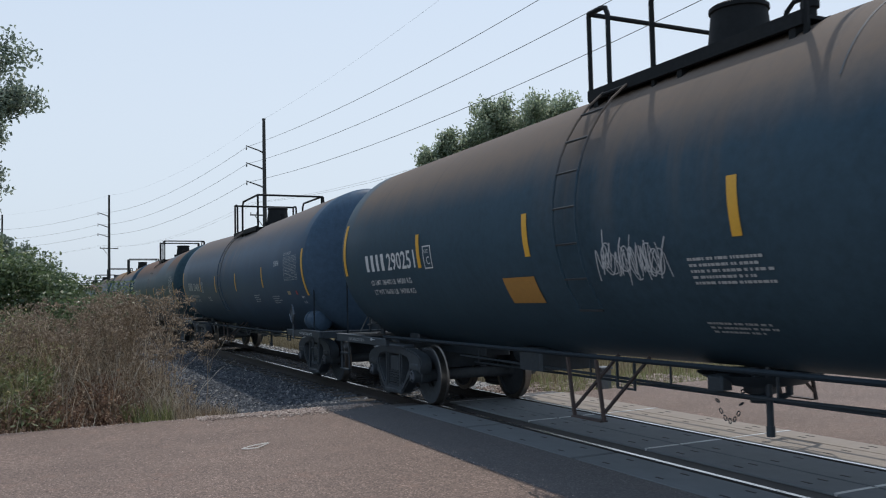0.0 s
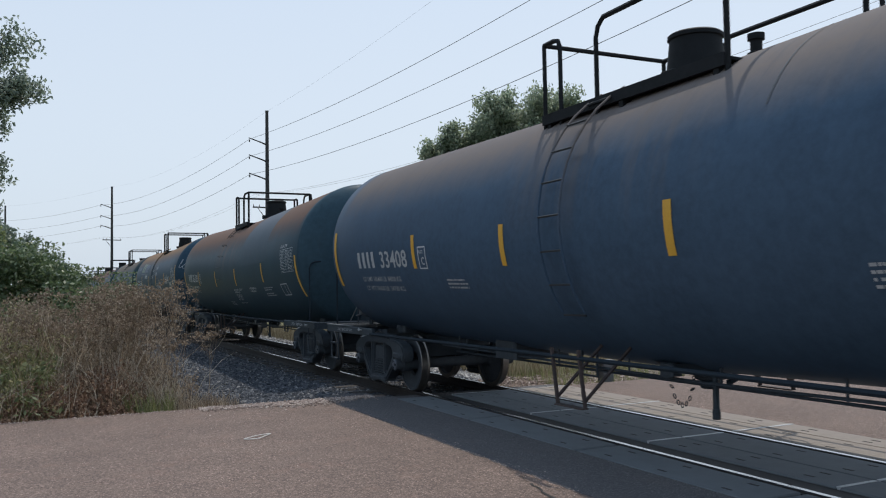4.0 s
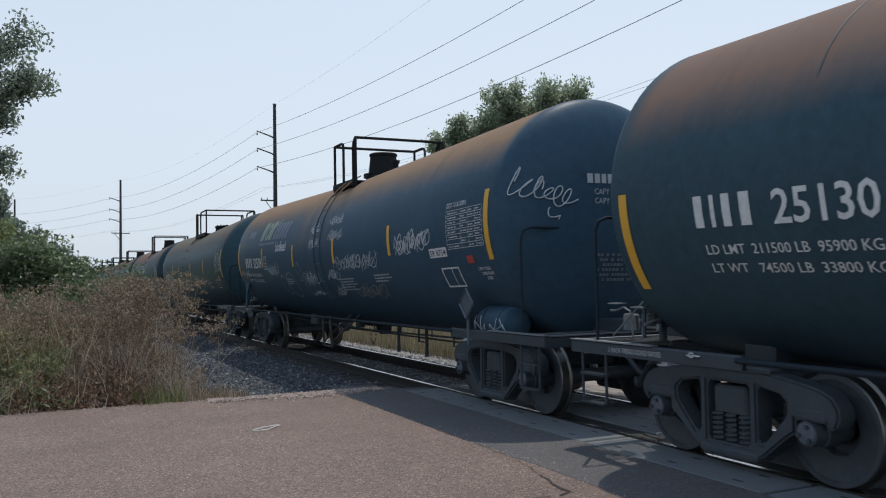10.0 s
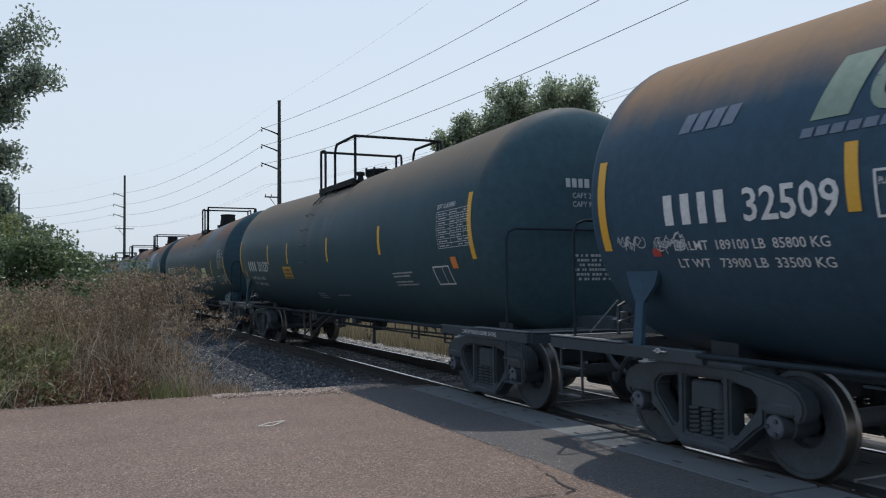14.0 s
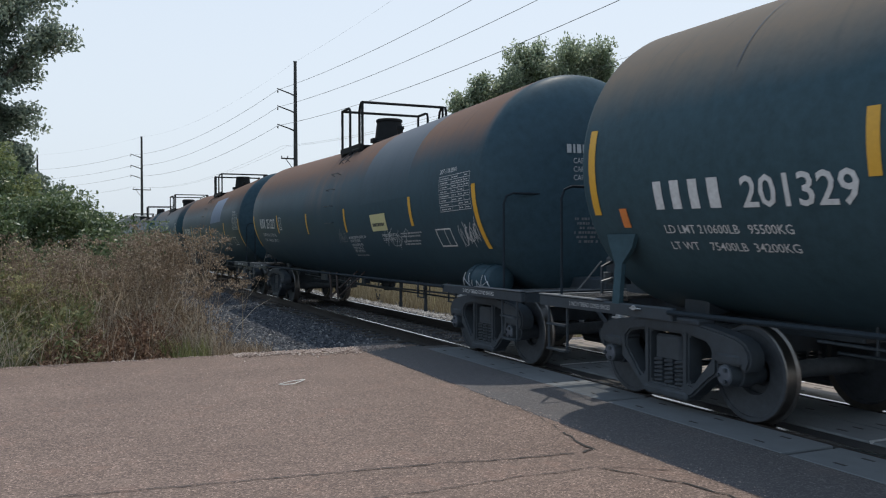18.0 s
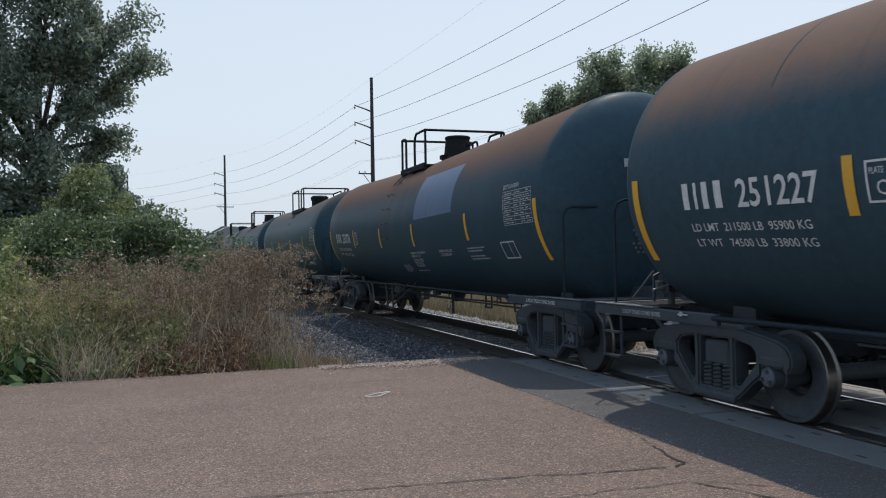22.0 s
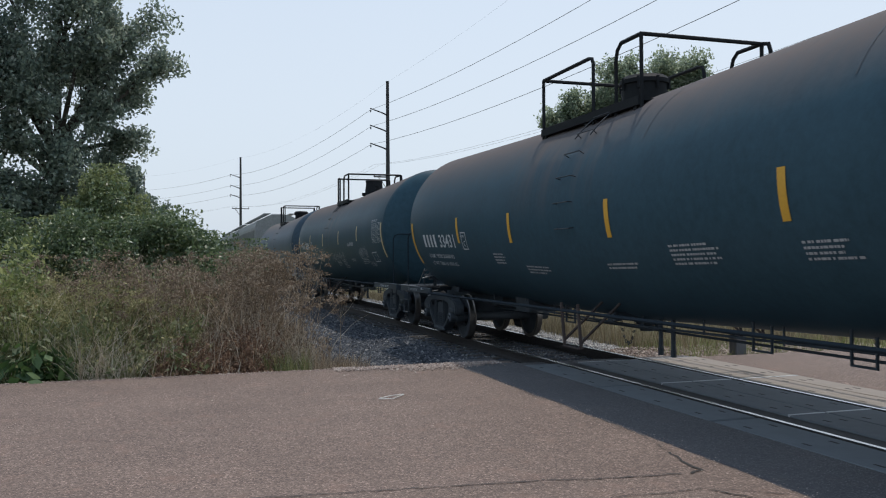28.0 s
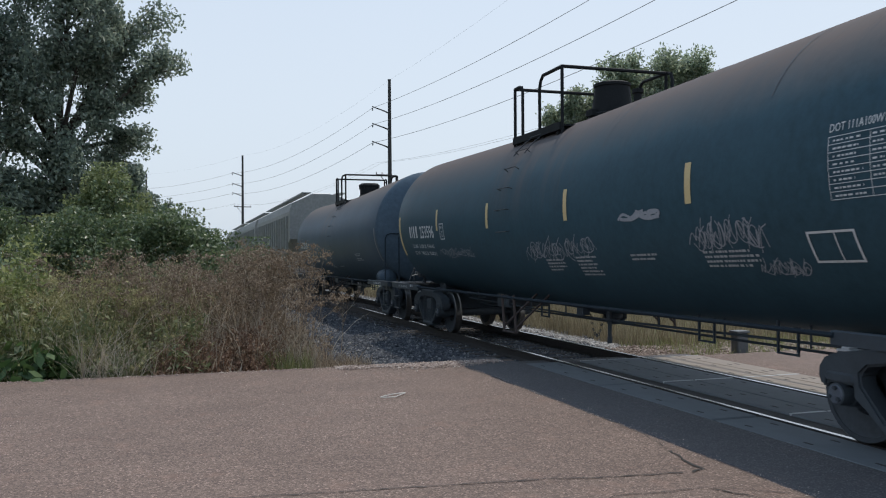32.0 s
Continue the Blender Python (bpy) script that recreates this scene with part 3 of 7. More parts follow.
def ladder_pieces(side, y0, paint, full):
    """A ladder up the barrel, or single grab irons where the car has no stringers."""
    def make():
        r, zc, out = TANK_R + 0.11, TANK_Z, []
        spots = []
        for k in range(8):
            a = -0.62 + 1.55 * k / 7
            spots.append((side * r * math.cos(a), zc + r * math.sin(a), a))
        if full:
            g = Geo()
            for y in (y0 - 0.2, y0 + 0.2):
                pts = [(side * r * math.cos(a), y, zc + r * math.sin(a)) for a in [-0.6 + 0.14 * k for k in range(13)]]
                g.tube(pts, 0.014, 6)
            g.slot = 1
            for x, z, a in spots:
                g.tube([(x, y0 - 0.2, z), (x, y0 + 0.2, z)], 0.013, 5)
            return [("ladder", g.mesh("ladder", [paint, M_rung]))]
        for x, z, a in spots[2:]:
            q = TANK_R + 0.07
            x, z = side * q * math.cos(a), zc + q * math.sin(a)
            i, j = side * (TANK_R - 0.02) * math.cos(a), zc + (TANK_R - 0.02) * math.sin(a)
            g = Geo()
            g.tube([(i, y0 - 0.23, j), (x, y0 - 0.23, z), (x, y0 + 0.23, z), (i, y0 + 0.23, j)], 0.008, 5)
            out.append(("grab_iron", g.mesh("grab_iron", M_rung)))
        for y in (y0 - 0.23, y0 + 0.23):
            q = TANK_R + 0.05
            g = Geo()
            g.tube([(side * q * math.cos(a), y, zc + q * math.sin(a)) for a in (0.66, 0.76, 0.86, 0.95)], 0.009, 5)
            out.append(("ladder_stringer", g.mesh("ladder_stringer", M_rung)))
        return out

    return once(("ladder", side, y0, paint.name, full), make)


def step_mesh(side, y0):
    """The hung step below the ladder, on braced legs."""
    def make():
        g = Geo()
        x = side * 1.47
        for y in (y0 - 0.25, y0 + 0.25):
            g.tube([(x, y - 0.05, 0.46), (x, y + 0.05, 1.06)], 0.024, 5)
            g.tube([(x, y - 0.04, 0.54), (x * 0.60, y - 0.05, 1.06)], 0.02, 5)
        g.box(x - 0.045, x + 0.045, y0 - 0.29, y0 + 0.21, 0.455, 0.470)
        return g.mesh("hung_step", M_rusty_iron)

    return once(("step", side, y0), make)


def platform_pieces(front, back):
    """The top walkway: planks, side channels and brackets, each a piece of its own."""
    def make():
        out = []

        def piece(name, *box):
            out.append((name, Geo().box(*box).mesh(name, M_black_iron)))

        for s in (-1, 1):
            piece("walkway_plank", min(s * 0.66, s * 0.92), max(s * 0.66, s * 0.92), front, back, 3.86, 3.89)
            piece("walkway_channel", min(s * 0.93, s * 0.98), max(s * 0.93, s * 0.98), front, back, 3.80, 3.92)
            piece("walkway_channel", min(s * 0.61, s * 0.65), max(s * 0.61, s * 0.65), front, back, 3.82, 3.91)
            for y in (front + 0.12, (front + back) / 2, back - 0.12):
                piece("walkway_bracket", min(s * 0.80, s * 0.96), max(s * 0.80, s * 0.96), y - 0.035, y + 0.035, 3.62, 3.86)
        return out

    return once(("platform", front, back), make)


def railing_pieces(front, back, top, arch=0.34, gate=None):
    """The bent bars of the top railing, each a part of its own."""
    r, base, x = 0.029, 3.66, 0.93
    gate = back - 1.05 if gate is None else gate
    out = []
    for s in (-1, 1):
        out.append([[(s * x, back, base), (s * x, back, top)]])
        out.append([[(s * x, back - arch, base), (s * x, back - arch, top - 0.1), (s * x, back - arch + 0.04, top - 0.02), (s * x, back - arch + 0.12, top), (s * x, back, top)]])
        out.append([[(s * x, front, base), (s * x, front, top)]])
        out.append([[(s * x, gate, base), (s * x, gate, top - 0.2), (s * x, gate - 0.04, top - 0.08), (s * x, gate - 0.14, top), (s * x, front, top)]])
    out.append([[(-x, back, top), (x, back, top)]])
    out.append([[(-x, front, top), (x, front, top), (x, front - 0.14, top - 0.03), (x, front - 0.18, top - 0.14), (x, front - 0.18, base)]])

    def make():
        meshes = []
        for bar in out:
            g = Geo()
            for path in bar:
                g.tube(path, r, 6)
            meshes.append(g.mesh("railing_bar", M_black_iron))
        return meshes

    return once(("railing", front, back, top, arch, gate), make)


def dome_mesh(style):
    def make():
        g = Geo()
        if style == "tall":
            g.lathe([(0.38, 3.95), (0.38, 4.08), (0.33, 4.1), (0.28, 4.52), (0.30, 4.53), (0.30, 4.57), (0.27, 4.59), (0.001, 4.60)], "z", 24)
        elif style == "round":
            g.lathe([(0.34, 3.98), (0.34, 4.38), (0.37, 4.39), (0.37, 4.45), (0.31, 4.51), (0.001, 4.53)], "z", 24)
        else:
            g.lathe([(0.3, 3.98), (0.3, 4.18), (0.33, 4.19), (0.33, 4.24), (0.1, 4.28), (0.001, 4.28)], "z", 24)
        return g.mesh("manway_dome", M_black_iron)

    return once(("dome", style), make)


def dome_fittings(style):
    """The loose pieces on a manway: (name, mesh, place)."""
    def bolt():
        return Geo().tube([(0, 0, 0), (0, 0, 0.17)], 0.025, 6).mesh("bolt", M_black_iron)

    def valve():
        g = Geo()
        g.lathe([(0.09, 4.0), (0.06, 4.2), (0.1, 4.21), (0.1, 4.28), (0.001, 4.3)], "z", 10)
        return g.mesh("valve", M_black_iron)

    def vent():
        g = Geo()
        g.lathe([(0.09, 3.98), (0.09, 4.12), (0.06, 4.13), (0.06, 4.24), (0.085, 4.25), (0.085, 4.31), (0.001, 4.32)], "z", 12)
        return g.mesh("vent_valve", M_black_iron)

    if style == "tall":
        return [("vent_valve", once("vent_valve", vent), pose(-0.1, -0.95, 0)), ("hinge", once("dome_hinge", lambda: Geo().box(-0.42, -0.3, -0.1, 0.1, 4.05, 4.15, 0.01).mesh("hinge", M_black_iron)), pose(0, 0, 0))]
    r, z = (0.36, 4.30) if style == "round" else (0.33, 4.11)
    out = [("bolt", once("dome_bolt", bolt), pose(r * math.cos(k * math.pi / 4), r * math.sin(k * math.pi / 4), z)) for k in range(8)]
    if style == "round":
        return out + [("valve_box", once("valve_box", lambda: Geo().box(-0.2, 0.2, 0.55, 0.85, 3.98, 4.16, 0.03).mesh("valve_box", M_black_iron)), pose(0, 0, 0))]
    return out + [("valve", once("dome_valve", valve), pose(x, y, 0)) for x, y in ((0.1, 0.5), (-0.2, 0.75), (0.25, 0.9))]


def outlet_mesh():
    def make():
        g = Geo()
        g.lathe([(0.001, 0.62), (0.10, 0.62), (0.11, 0.7), (0.16, 0.72), (0.16, 0.78), (0.12, 0.8), (0.14, 1.0), (0.26, 1.02), (0.26, 1.14)], "z", 16, (-0.1, -2.4, 0))
        g.lathe([(0.2, 0.78), (0.42, 0.82), (0.6, 0.92)], "z", 20, (-0.1, -2.4, 0))
        g.tube([(-0.6, -2.4, 0.86), (0.4, -2.4, 0.86)], 0.03, 6)
        g.box(-0.7, -0.55, -2.5, -2.3, 0.78, 0.92, 0.02)
        g.tube([(-0.1, -2.75, 1.12), (-0.1, -2.75, 0.74), (-0.1, -2.66, 0.7)], 0.035, 6)
        return g.mesh("bottom_outlet", M_iron)

    return once("outlet", make)


def chain_mesh():
    def make():
        g = Geo()
        for k in range(11):
            a = k / 10 * math.pi
            y, z = -2.15 - 0.2 * math.cos(a), 0.95 - 0.45 * math.sin(a)
            tilt = pose(0, 0, 0, math.degrees(-a), 0, 0) @ pose(0, 0, 0, 0, 90 * (k % 2))
            ring = [Vector((-0.25, y, z)) + tilt @ Vector((0.018 * math.cos(b), 0.03 * math.sin(b), 0)) for b in [i * math.pi / 3 for i in range(7)]]
            g.tube(ring, 0.007, 4, False)
        return g.mesh("outlet_chain", M_iron)

    return once("chain", make)


def pipework_mesh(posts):
    def make():
        g = Geo()
        # brake pipe and rod along the car, with hangers
        g.tube([(-0.55, -5.6, 0.80), (-0.55, -0.6, 0.74), (-0.55, 5.4, 0.80)], 0.016, 6)
        g.tube([(-0.3, -5.6, 0.68), (-0.3, 5.4, 0.68)], 0.016, 6)
        for k in range(8):
            y = -5.0 + 1.4 * k
            g.tube([(-0.55, y, 0.74), (-0.55, y, 0.98)], 0.014, 5)
        for y in posts:
            g.tube([(-0.36, y, 1.25), (-0.36, y, 0.40)], 0.032, 8)
            g.lathe([(0.04, 0.36), (0.04, 0.46), (0.001, 0.46)], "z", 8, (-0.36, y, 0))
        for y in (-4.6, -3.2, 1.4):
            g.tube([(-0.62, y, 1.0), (-0.62, y, 0.66), (-0.62, y - 0.3, 0.66), (-0.62, y - 0.3, 0.95)], 0.02, 5)
        g.box(-0.62, 0.3, 3.0, 3.55, 0.72, 1.02, 0.04)
        g.lathe([(0.001, 4.9), (0.14, 4.9), (0.2, 4.84), (0.2, 4.06), (0.14, 4.0), (0.001, 4.0)], "y", 16, (0.25, 0, 0.88))
        return g.mesh("brake_pipework", M_iron)

    return once(("pipes", posts), make)


def reservoir_mesh(mat):
    def make():
        g = Geo()
        g.lathe([(0.001, -0.44), (0.13, -0.42), (0.197, -0.37), (0.213, -0.31), (0.213, 0.31), (0.197, 0.37), (0.13, 0.42), (0.001, 0.44)], "y", 24)
        for y in (-0.2, 0.2):
            g.lathe([(0.212, y - 0.03), (0.223, y - 0.028), (0.223, y + 0.028), (0.212, y + 0.03)], "y", 24)
        return g.mesh("air_reservoir", mat)

    return once(("reservoir", mat.name), make)


def placard_mesh():
    def make():
        g = Geo()
        for a in range(4):
            turn = pose(0, 0, 0, 90 * a)
            g.tube([turn @ Vector((-0.006, -0.2, 0)), turn @ Vector((-0.006, 0, -0.2))], 0.016, 4)
        g.add([(0, -0.20, 0), (0, 0, -0.20), (0, 0.20, 0), (0, 0, 0.20), (0.012, -0.20, 0), (0.012, 0, -0.20), (0.012, 0.20, 0), (0.012, 0, 0.20)],
              [(0, 1, 2, 3), (7, 6, 5, 4), (0, 1, 5, 4), (1, 2, 6, 5), (2, 3, 7, 6), (3, 0, 4, 7)])
        g.box(0.012, 0.03, -0.03, 0.03, -0.55, 0.05)
        return g.mesh("placard_holder", M_placard_grey)

    return once("placard", make)


def brake_wheel_mesh():
    def make():
        g = Geo()
        ring = [(0.24 * math.cos(a), 0, 0.24 * math.sin(a)) for a in [k * math.pi / 10 for k in range(21)]]
        g.tube(ring, 0.016, 6, False)
        for k in range(4):
            a = k * math.pi / 2
            g.tube([(0, 0, 0), (0.24 * math.cos(a), 0, 0.24 * math.sin(a))], 0.012, 5)
        g.box(-0.14, 0.14, 0.03, 0.2, -0.22, 0.12, 0.03)
        return g.mesh("hand_brake", M_iron)

    return once("brake_wheel", make)


def brake_valve_mesh():
    """Brake valve, levers and piping on the end platform."""
    def make():
        g = Geo()
        g.box(-0.95, -0.7, 7.86, 8.06, 1.2, 1.52, 0.03)
        g.lathe([(0.001, 1.52), (0.09, 1.52), (0.11, 1.56), (0.11, 1.64), (0.05, 1.68), (0.001, 1.68)], "z", 14, (-0.82, 7.96, 0))
        g.tube([(-0.82, 7.96, 1.06), (-0.82, 7.96, 1.22)], 0.04, 8)
        g.tube([(-1.1, 7.9, 1.1), (-1.1, 7.9, 1.4), (-0.95, 7.92, 1.46)], 0.02, 6)
        g.tube([(-0.7, 7.95, 1.4), (-0.45, 7.98, 1.4), (-0.42, 7.98, 1.1)], 0.018, 6)
        g.slot = 1
        g.tube([(-1.08, 8.44, 1.1), (-1.08, 7.94, 1.46)], 0.010, 6)
        g.tube([(-0.9, 7.84, 1.3), (-1.18, 7.8, 1.24)], 0.014, 6)
        g.box(-1.06, -0.96, 7.9, 8.0, 1.24, 1.34, 0.01)
        return g.mesh("brake_valve", [M_iron, M_flange])

    return once("brake_valve", make)


def air_hose_mesh():
    def make():
        g = Geo()
        g.tube([(-0.32, 8.62, 0.82), (-0.34, 8.8, 0.72), (-0.33, 8.95, 0.52), (-0.3, 9.05, 0.45), (-0.26, 9.1, 0.48)], 0.025, 7)
        g.lathe([(0.045, -0.05), (0.05, 0.0), (0.045, 0.05), (0.001, 0.06)], "z", 8, (-0.26, 9.1, 0.5))
        g.tube([(-1.3, 8.7, 0.9), (-0.6, 8.72, 0.9), (-0.2, 8.74, 0.98)], 0.014, 5)
        return g.mesh("air_hose", M_iron)

    return once("air_hose", make)


STRIP_Y = (-4.5, -1.4, 1.65, 4.6)


def grid_table(g, y0, y1, z0, z1, rows, cols, line=0.012, seed=3):
    """A stencilled table: ruled lines and small unreadable entries."""
    s0, s1 = arc_of(z0), arc_of(z1)
    for i in range(rows + 1):
        s = s0 + (s1 - s0) * i / rows
        flank_patch(g, y0, y1, s - line / 2, s + line / 2, 0.008, 1, 4)
    for c in cols:
        y = y0 + (y1 - y0) * c
        flank_patch(g, y - line / 2, y + line / 2, s0, s1, 0.008, 4)
    rnd = random.Random(seed)
    for i in range(rows):
        s = s0 + (s1 - s0) * (i + 0.34) / rows
        for a, b in zip(cols, cols[1:]):
            if rnd.random() < 0.85:
                u, end = a + 0.12 * (b - a), a + (b - a) * rnd.uniform(0.6, 0.9)
                while u < end:
                    w = rnd.uniform(0.018, 0.045)
                    flank_patch(g, y0 + (y1 - y0) * u, y0 + (y1 - y0) * min(u + w, end), s, s + (s1 - s0) / rows * 0.24, 0.008, 1)
                    u += w + rnd.choice((0.012, 0.014, 0.03))
    return g


def rounded(path, per=4, rounds=3):
    """A path of few points, cut finer and smoothed like a quick hand stroke."""
    pts = [(a[0] + (b[0] - a[0]) * i / per, a[1] + (b[1] - a[1]) * i / per) for a, b in zip(path, path[1:]) for i in range(per)] + [path[-1]]
    for _ in range(rounds):
        pts = [pts[0]] + [((p[0] + q[0] * 2 + n[0]) / 4, (p[1] + q[1] * 2 + n[1]) / 4) for p, q, n in zip(pts, pts[1:], pts[2:])] + [pts[-1]]
    return pts


def glyph(g, cy, cs, w, h, rnd, r):
    """One sprayed sign: a few quick strokes, no letter of any alphabet in particular."""
    lean = rnd.uniform(0.0, 0.25)

    def put(path, rounds):
        ribbon(g, [(cy - (x + lean * z) * w, cs + z * h) for x, z in rounded(path, 4, rounds)], r * rnd.uniform(0.75, 1.15))

    n = rnd.randrange(5, 8)
    put([((i / (n - 1) - 0.5) * 1.1 + rnd.uniform(-0.22, 0.22), (0.5 if i % 2 else -0.5) * rnd.uniform(0.25, 1.1)) for i in range(n)], rnd.choice((1, 2, 3)))
    p, turns, c = rnd.uniform(0, 6.3), rnd.uniform(3.0, 8.5), rnd.uniform(-0.4, 0.4)
    put([(c + 0.4 * math.cos(p + a * turns / 9) + 0.05 * a, rnd.uniform(0.3, 0.5) * math.sin(p + a * turns / 9)) for a in range(10)], 3)
    if rnd.random() < 0.7:
        x = rnd.uniform(-0.5, 0.2)
        put([(x, rnd.uniform(-0.6, -0.2)), (x + 0.3, rnd.uniform(0.0, 0.3)), (x + rnd.uniform(0.2, 0.9), rnd.uniform(0.3, 0.7))], 1)


def scrawl(shell, y, z, w, h, seed, strokes=5, r=0.014, mat=None):
    """Sprayed signs in a row along the flank, each a part of its own."""
    rnd = random.Random(seed)
    for k in range(strokes):
        g = Geo()
        size = rnd.uniform(0.8, 1.15)
        glyph(g, y - w * (k + 0.5) / strokes, arc_of(z) + rnd.uniform(-0.12, 0.12) * h, w / strokes * 1.5, h * size, rnd, r * 0.6)
        part("spray_stroke", g, mat or M_chalk, shell)


def ribbon(g, pts, r, lift=0.009):
    """A flat brush stroke on the flank through (y, arc) points."""
    v, n = [], len(pts)
    for i, (y, s) in enumerate(pts):
        ay, as_ = pts[max(i - 1, 0)]
        by, bs = pts[min(i + 1, n - 1)]
        d = math.hypot(by - ay, bs - as_) or 1
        oy, os_ = -(bs - as_) / d * r, (by - ay) / d * r
        v += [on_shell(y + oy, s + os_, lift), on_shell(y - oy, s - os_, lift)]
    g.add(v, [(2 * i, 2 * i + 1, 2 * i + 3, 2 * i + 2) for i in range(n - 1)], True)


def tank_car(spec):
    """A tank car with its parts; origin at the car's middle on the rail head, leading end at -y."""
    car = thing("tank_car", spec["label"], "tank car", "cars of the train")
    paint = spec["paint"]
    ink = spec.get("ink", M_white)
    DIP[0] = spec.get("dip", 0.13)
    HALF[0] = spec.get("half", 7.66)
    crown = pose(0, 0, -DIP[0])
    shell = part("tank_shell", shell_mesh(paint, "shell_" + paint.name), None, car, "")
    under = M_iron
    lad = spec.get("ladder", -0.6)
    for s in (-1, 1):
        bogie(car, s * spec.get("bogie", 6.83))
        for name, me, x in frame_pieces(under, paint):
            if name == "gusset" and (s < 0 or not spec.get("gusset")):
                continue
            part(name, me, None, car, "", pose(0, 0, 0, 0, 0, 180 if s < 0 else 0) @ pose(x, 0, 0))
        part("coupler", coupler_mesh(), None, car, "", pose(0, 0, 0, 0, 0, 180 if s < 0 else 0))
        part("end_handrail", hoop_mesh(1.28, M_handrail), None, car, "", pose(0, 8.3 if s > 0 else -8.05, 0))
        part("platform_grating", grating_mesh(), None, car, "", pose(0, 0, 0, 0, 0, 180 if s < 0 else 0))
        part("pulling_lug", lug_mesh(), None, car, "", pose(0, 0, 0, 0, 0, 180 if s < 0 else 0) @ pose(-1.47, 0, 0))
        part("side_handrail", side_rail_mesh(s), None, car, "", pose(0, 0, spec.get("rail", 0.0)))
        for name, me in ladder_pieces(s, lad, paint, spec["number"] in ("290251", "33408", "32509")):
            part(name, me, None, car, "", pose(0, 0, -DIP[0] * 0.8))
        part("hung_step", step_mesh(s, lad), None, car)
        for y in (-8.3, 8.3):
            part("corner_step", once("corner", corner_step), None, car, "", pose(s * 1.43, y, 0))
    front, back, top = spec.get("front", -0.3), spec.get("back", 1.5), spec.get("top", 4.79)
    for name, me in platform_pieces(front, back):
        part(name, me, None, car, "", crown)
    for me in railing_pieces(front, back, top, spec.get("arch", 0.34), spec.get("gate")):
        part("railing_bar", me, None, car, "", crown)
    dome = part("manway_dome", dome_mesh(spec.get("dome", "tall")), None, car, "", crown)
    for name, me, at in dome_fittings(spec.get("dome", "tall")):
        part(name, me, None, dome, "", at)
    part("bottom_outlet", outlet_mesh(), None, car, "", pose(0, 2.23, 0))
    tagged(part("outlet_chain", chain_mesh(), None, car, "", pose(0, 2.25, -0.08)), kind="stuff")
    part("brake_pipework", pipework_mesh(spec.get("posts", (-0.52,))), None, car)
    part("brake_valve", brake_valve_mesh(), None, car)
    if spec.get("rigging"):
        part("brake_rigging", brake_rigging_mesh(), None, car)
    if spec.get("sill_tag"):
        part("sill_tag", Geo().box(-1.502, -1.49, 4.17, 4.28, 0.975, 1.03, 0.003), M_galv, car, "pale square tag")
    for turn in (0, 180):
        part("air_hose", air_hose_mesh(), None, car, "", pose(0, 0, 0, 0, 0, turn))
    part("hand_brake", brake_wheel_mesh(), None, car, "", pose(0.75, 8.35, 1.9))
    if spec.get("reservoir", True):
        part("air_reservoir", reservoir_mesh(paint), None, car, "", pose(-1.12, *spec.get("reservoir_at", (-7.12, 1.15))))
    if spec.get("reservoir_tag"):
        rnd = random.Random(5)
        for k in range(4):
            g = Geo()
            y = -6.80 - 0.21 * k
            p = [(y + rnd.uniform(-0.12, 0.12), 0.25 + 0.9 * a + rnd.uniform(-0.1, 0.1)) for a in (1.1, 0.1, 0.7, 0.2)]
            path = [(a[0] + (b[0] - a[0]) * i / 4, a[1] + (b[1] - a[1]) * i / 4) for a, b in zip(p, p[1:]) for i in range(4)] + [p[-1]]
            g.tube([(-1.12 - 0.226 * math.cos(a - 0.85), y, 1.15 + 0.226 * math.sin(a - 0.85)) for y, a in path], 0.006, 4, False)
            part("spray_stroke", g, M_chalk, car)
    if spec.get("placard"):
        part("placard_holder", placard_mesh(), None, car, "grey diamond placard holder", pose(-1.49, -6.8, 1.40))
    for s in (-1, 1):
        g = Geo()
        lz = spec.get("long", (1.55, 2.44))
        flank_patch(g, s * (HALF[0] - 0.14) / ALONG - 0.06, s * (HALF[0] - 0.14) / ALONG + 0.06, arc_of(lz[0]), arc_of(lz[1]), 0.007, 10)
        part("reflector_strip", g, spec.get("strip_paint", M_yellow), shell)
    for y in (-2.05, 0.5, 5.6) if paint in (M_black, M_brown, M_black2) else (-2.3, -5.6):
        seam = Geo()
        flank_patch(seam, y - 0.010, y + 0.010, arc_of(3.15), TANK_R * 1.45, 0.004, 14)
        part("jacket_seam", seam, M_iron, shell)
    for y in spec.get("strips", STRIP_Y):
        g = Geo()
        sz = spec.get("short", (1.95, 2.42))
        flank_patch(g, y - 0.055, y + 0.055, arc_of(sz[0]), arc_of(sz[1]), 0.007, 6)
        part("reflector_strip", g, spec.get("strip_paint", M_yellow), shell)
    g = Geo()
    size = 0.37
    weigh = spec.get("weigh", (0.07, 1.76))
    row = spec.get("row", (6.80, 6.12, 5.93, 4.87))
    mark_blocks(g, spec.get("mark", (0.42, 0.2, 0.38, 0.46)), size, row[0], row[1], spec.get("nz", 2.08))
    part("car_mark", g, ink, shell, "white mark in plain blocks")
    g = Geo()
    letter_span(g, spec["number"], size, row[2], row[3], spec.get("nz", 2.08))
    part("car_number", g, ink, shell, "white stencilled car number")
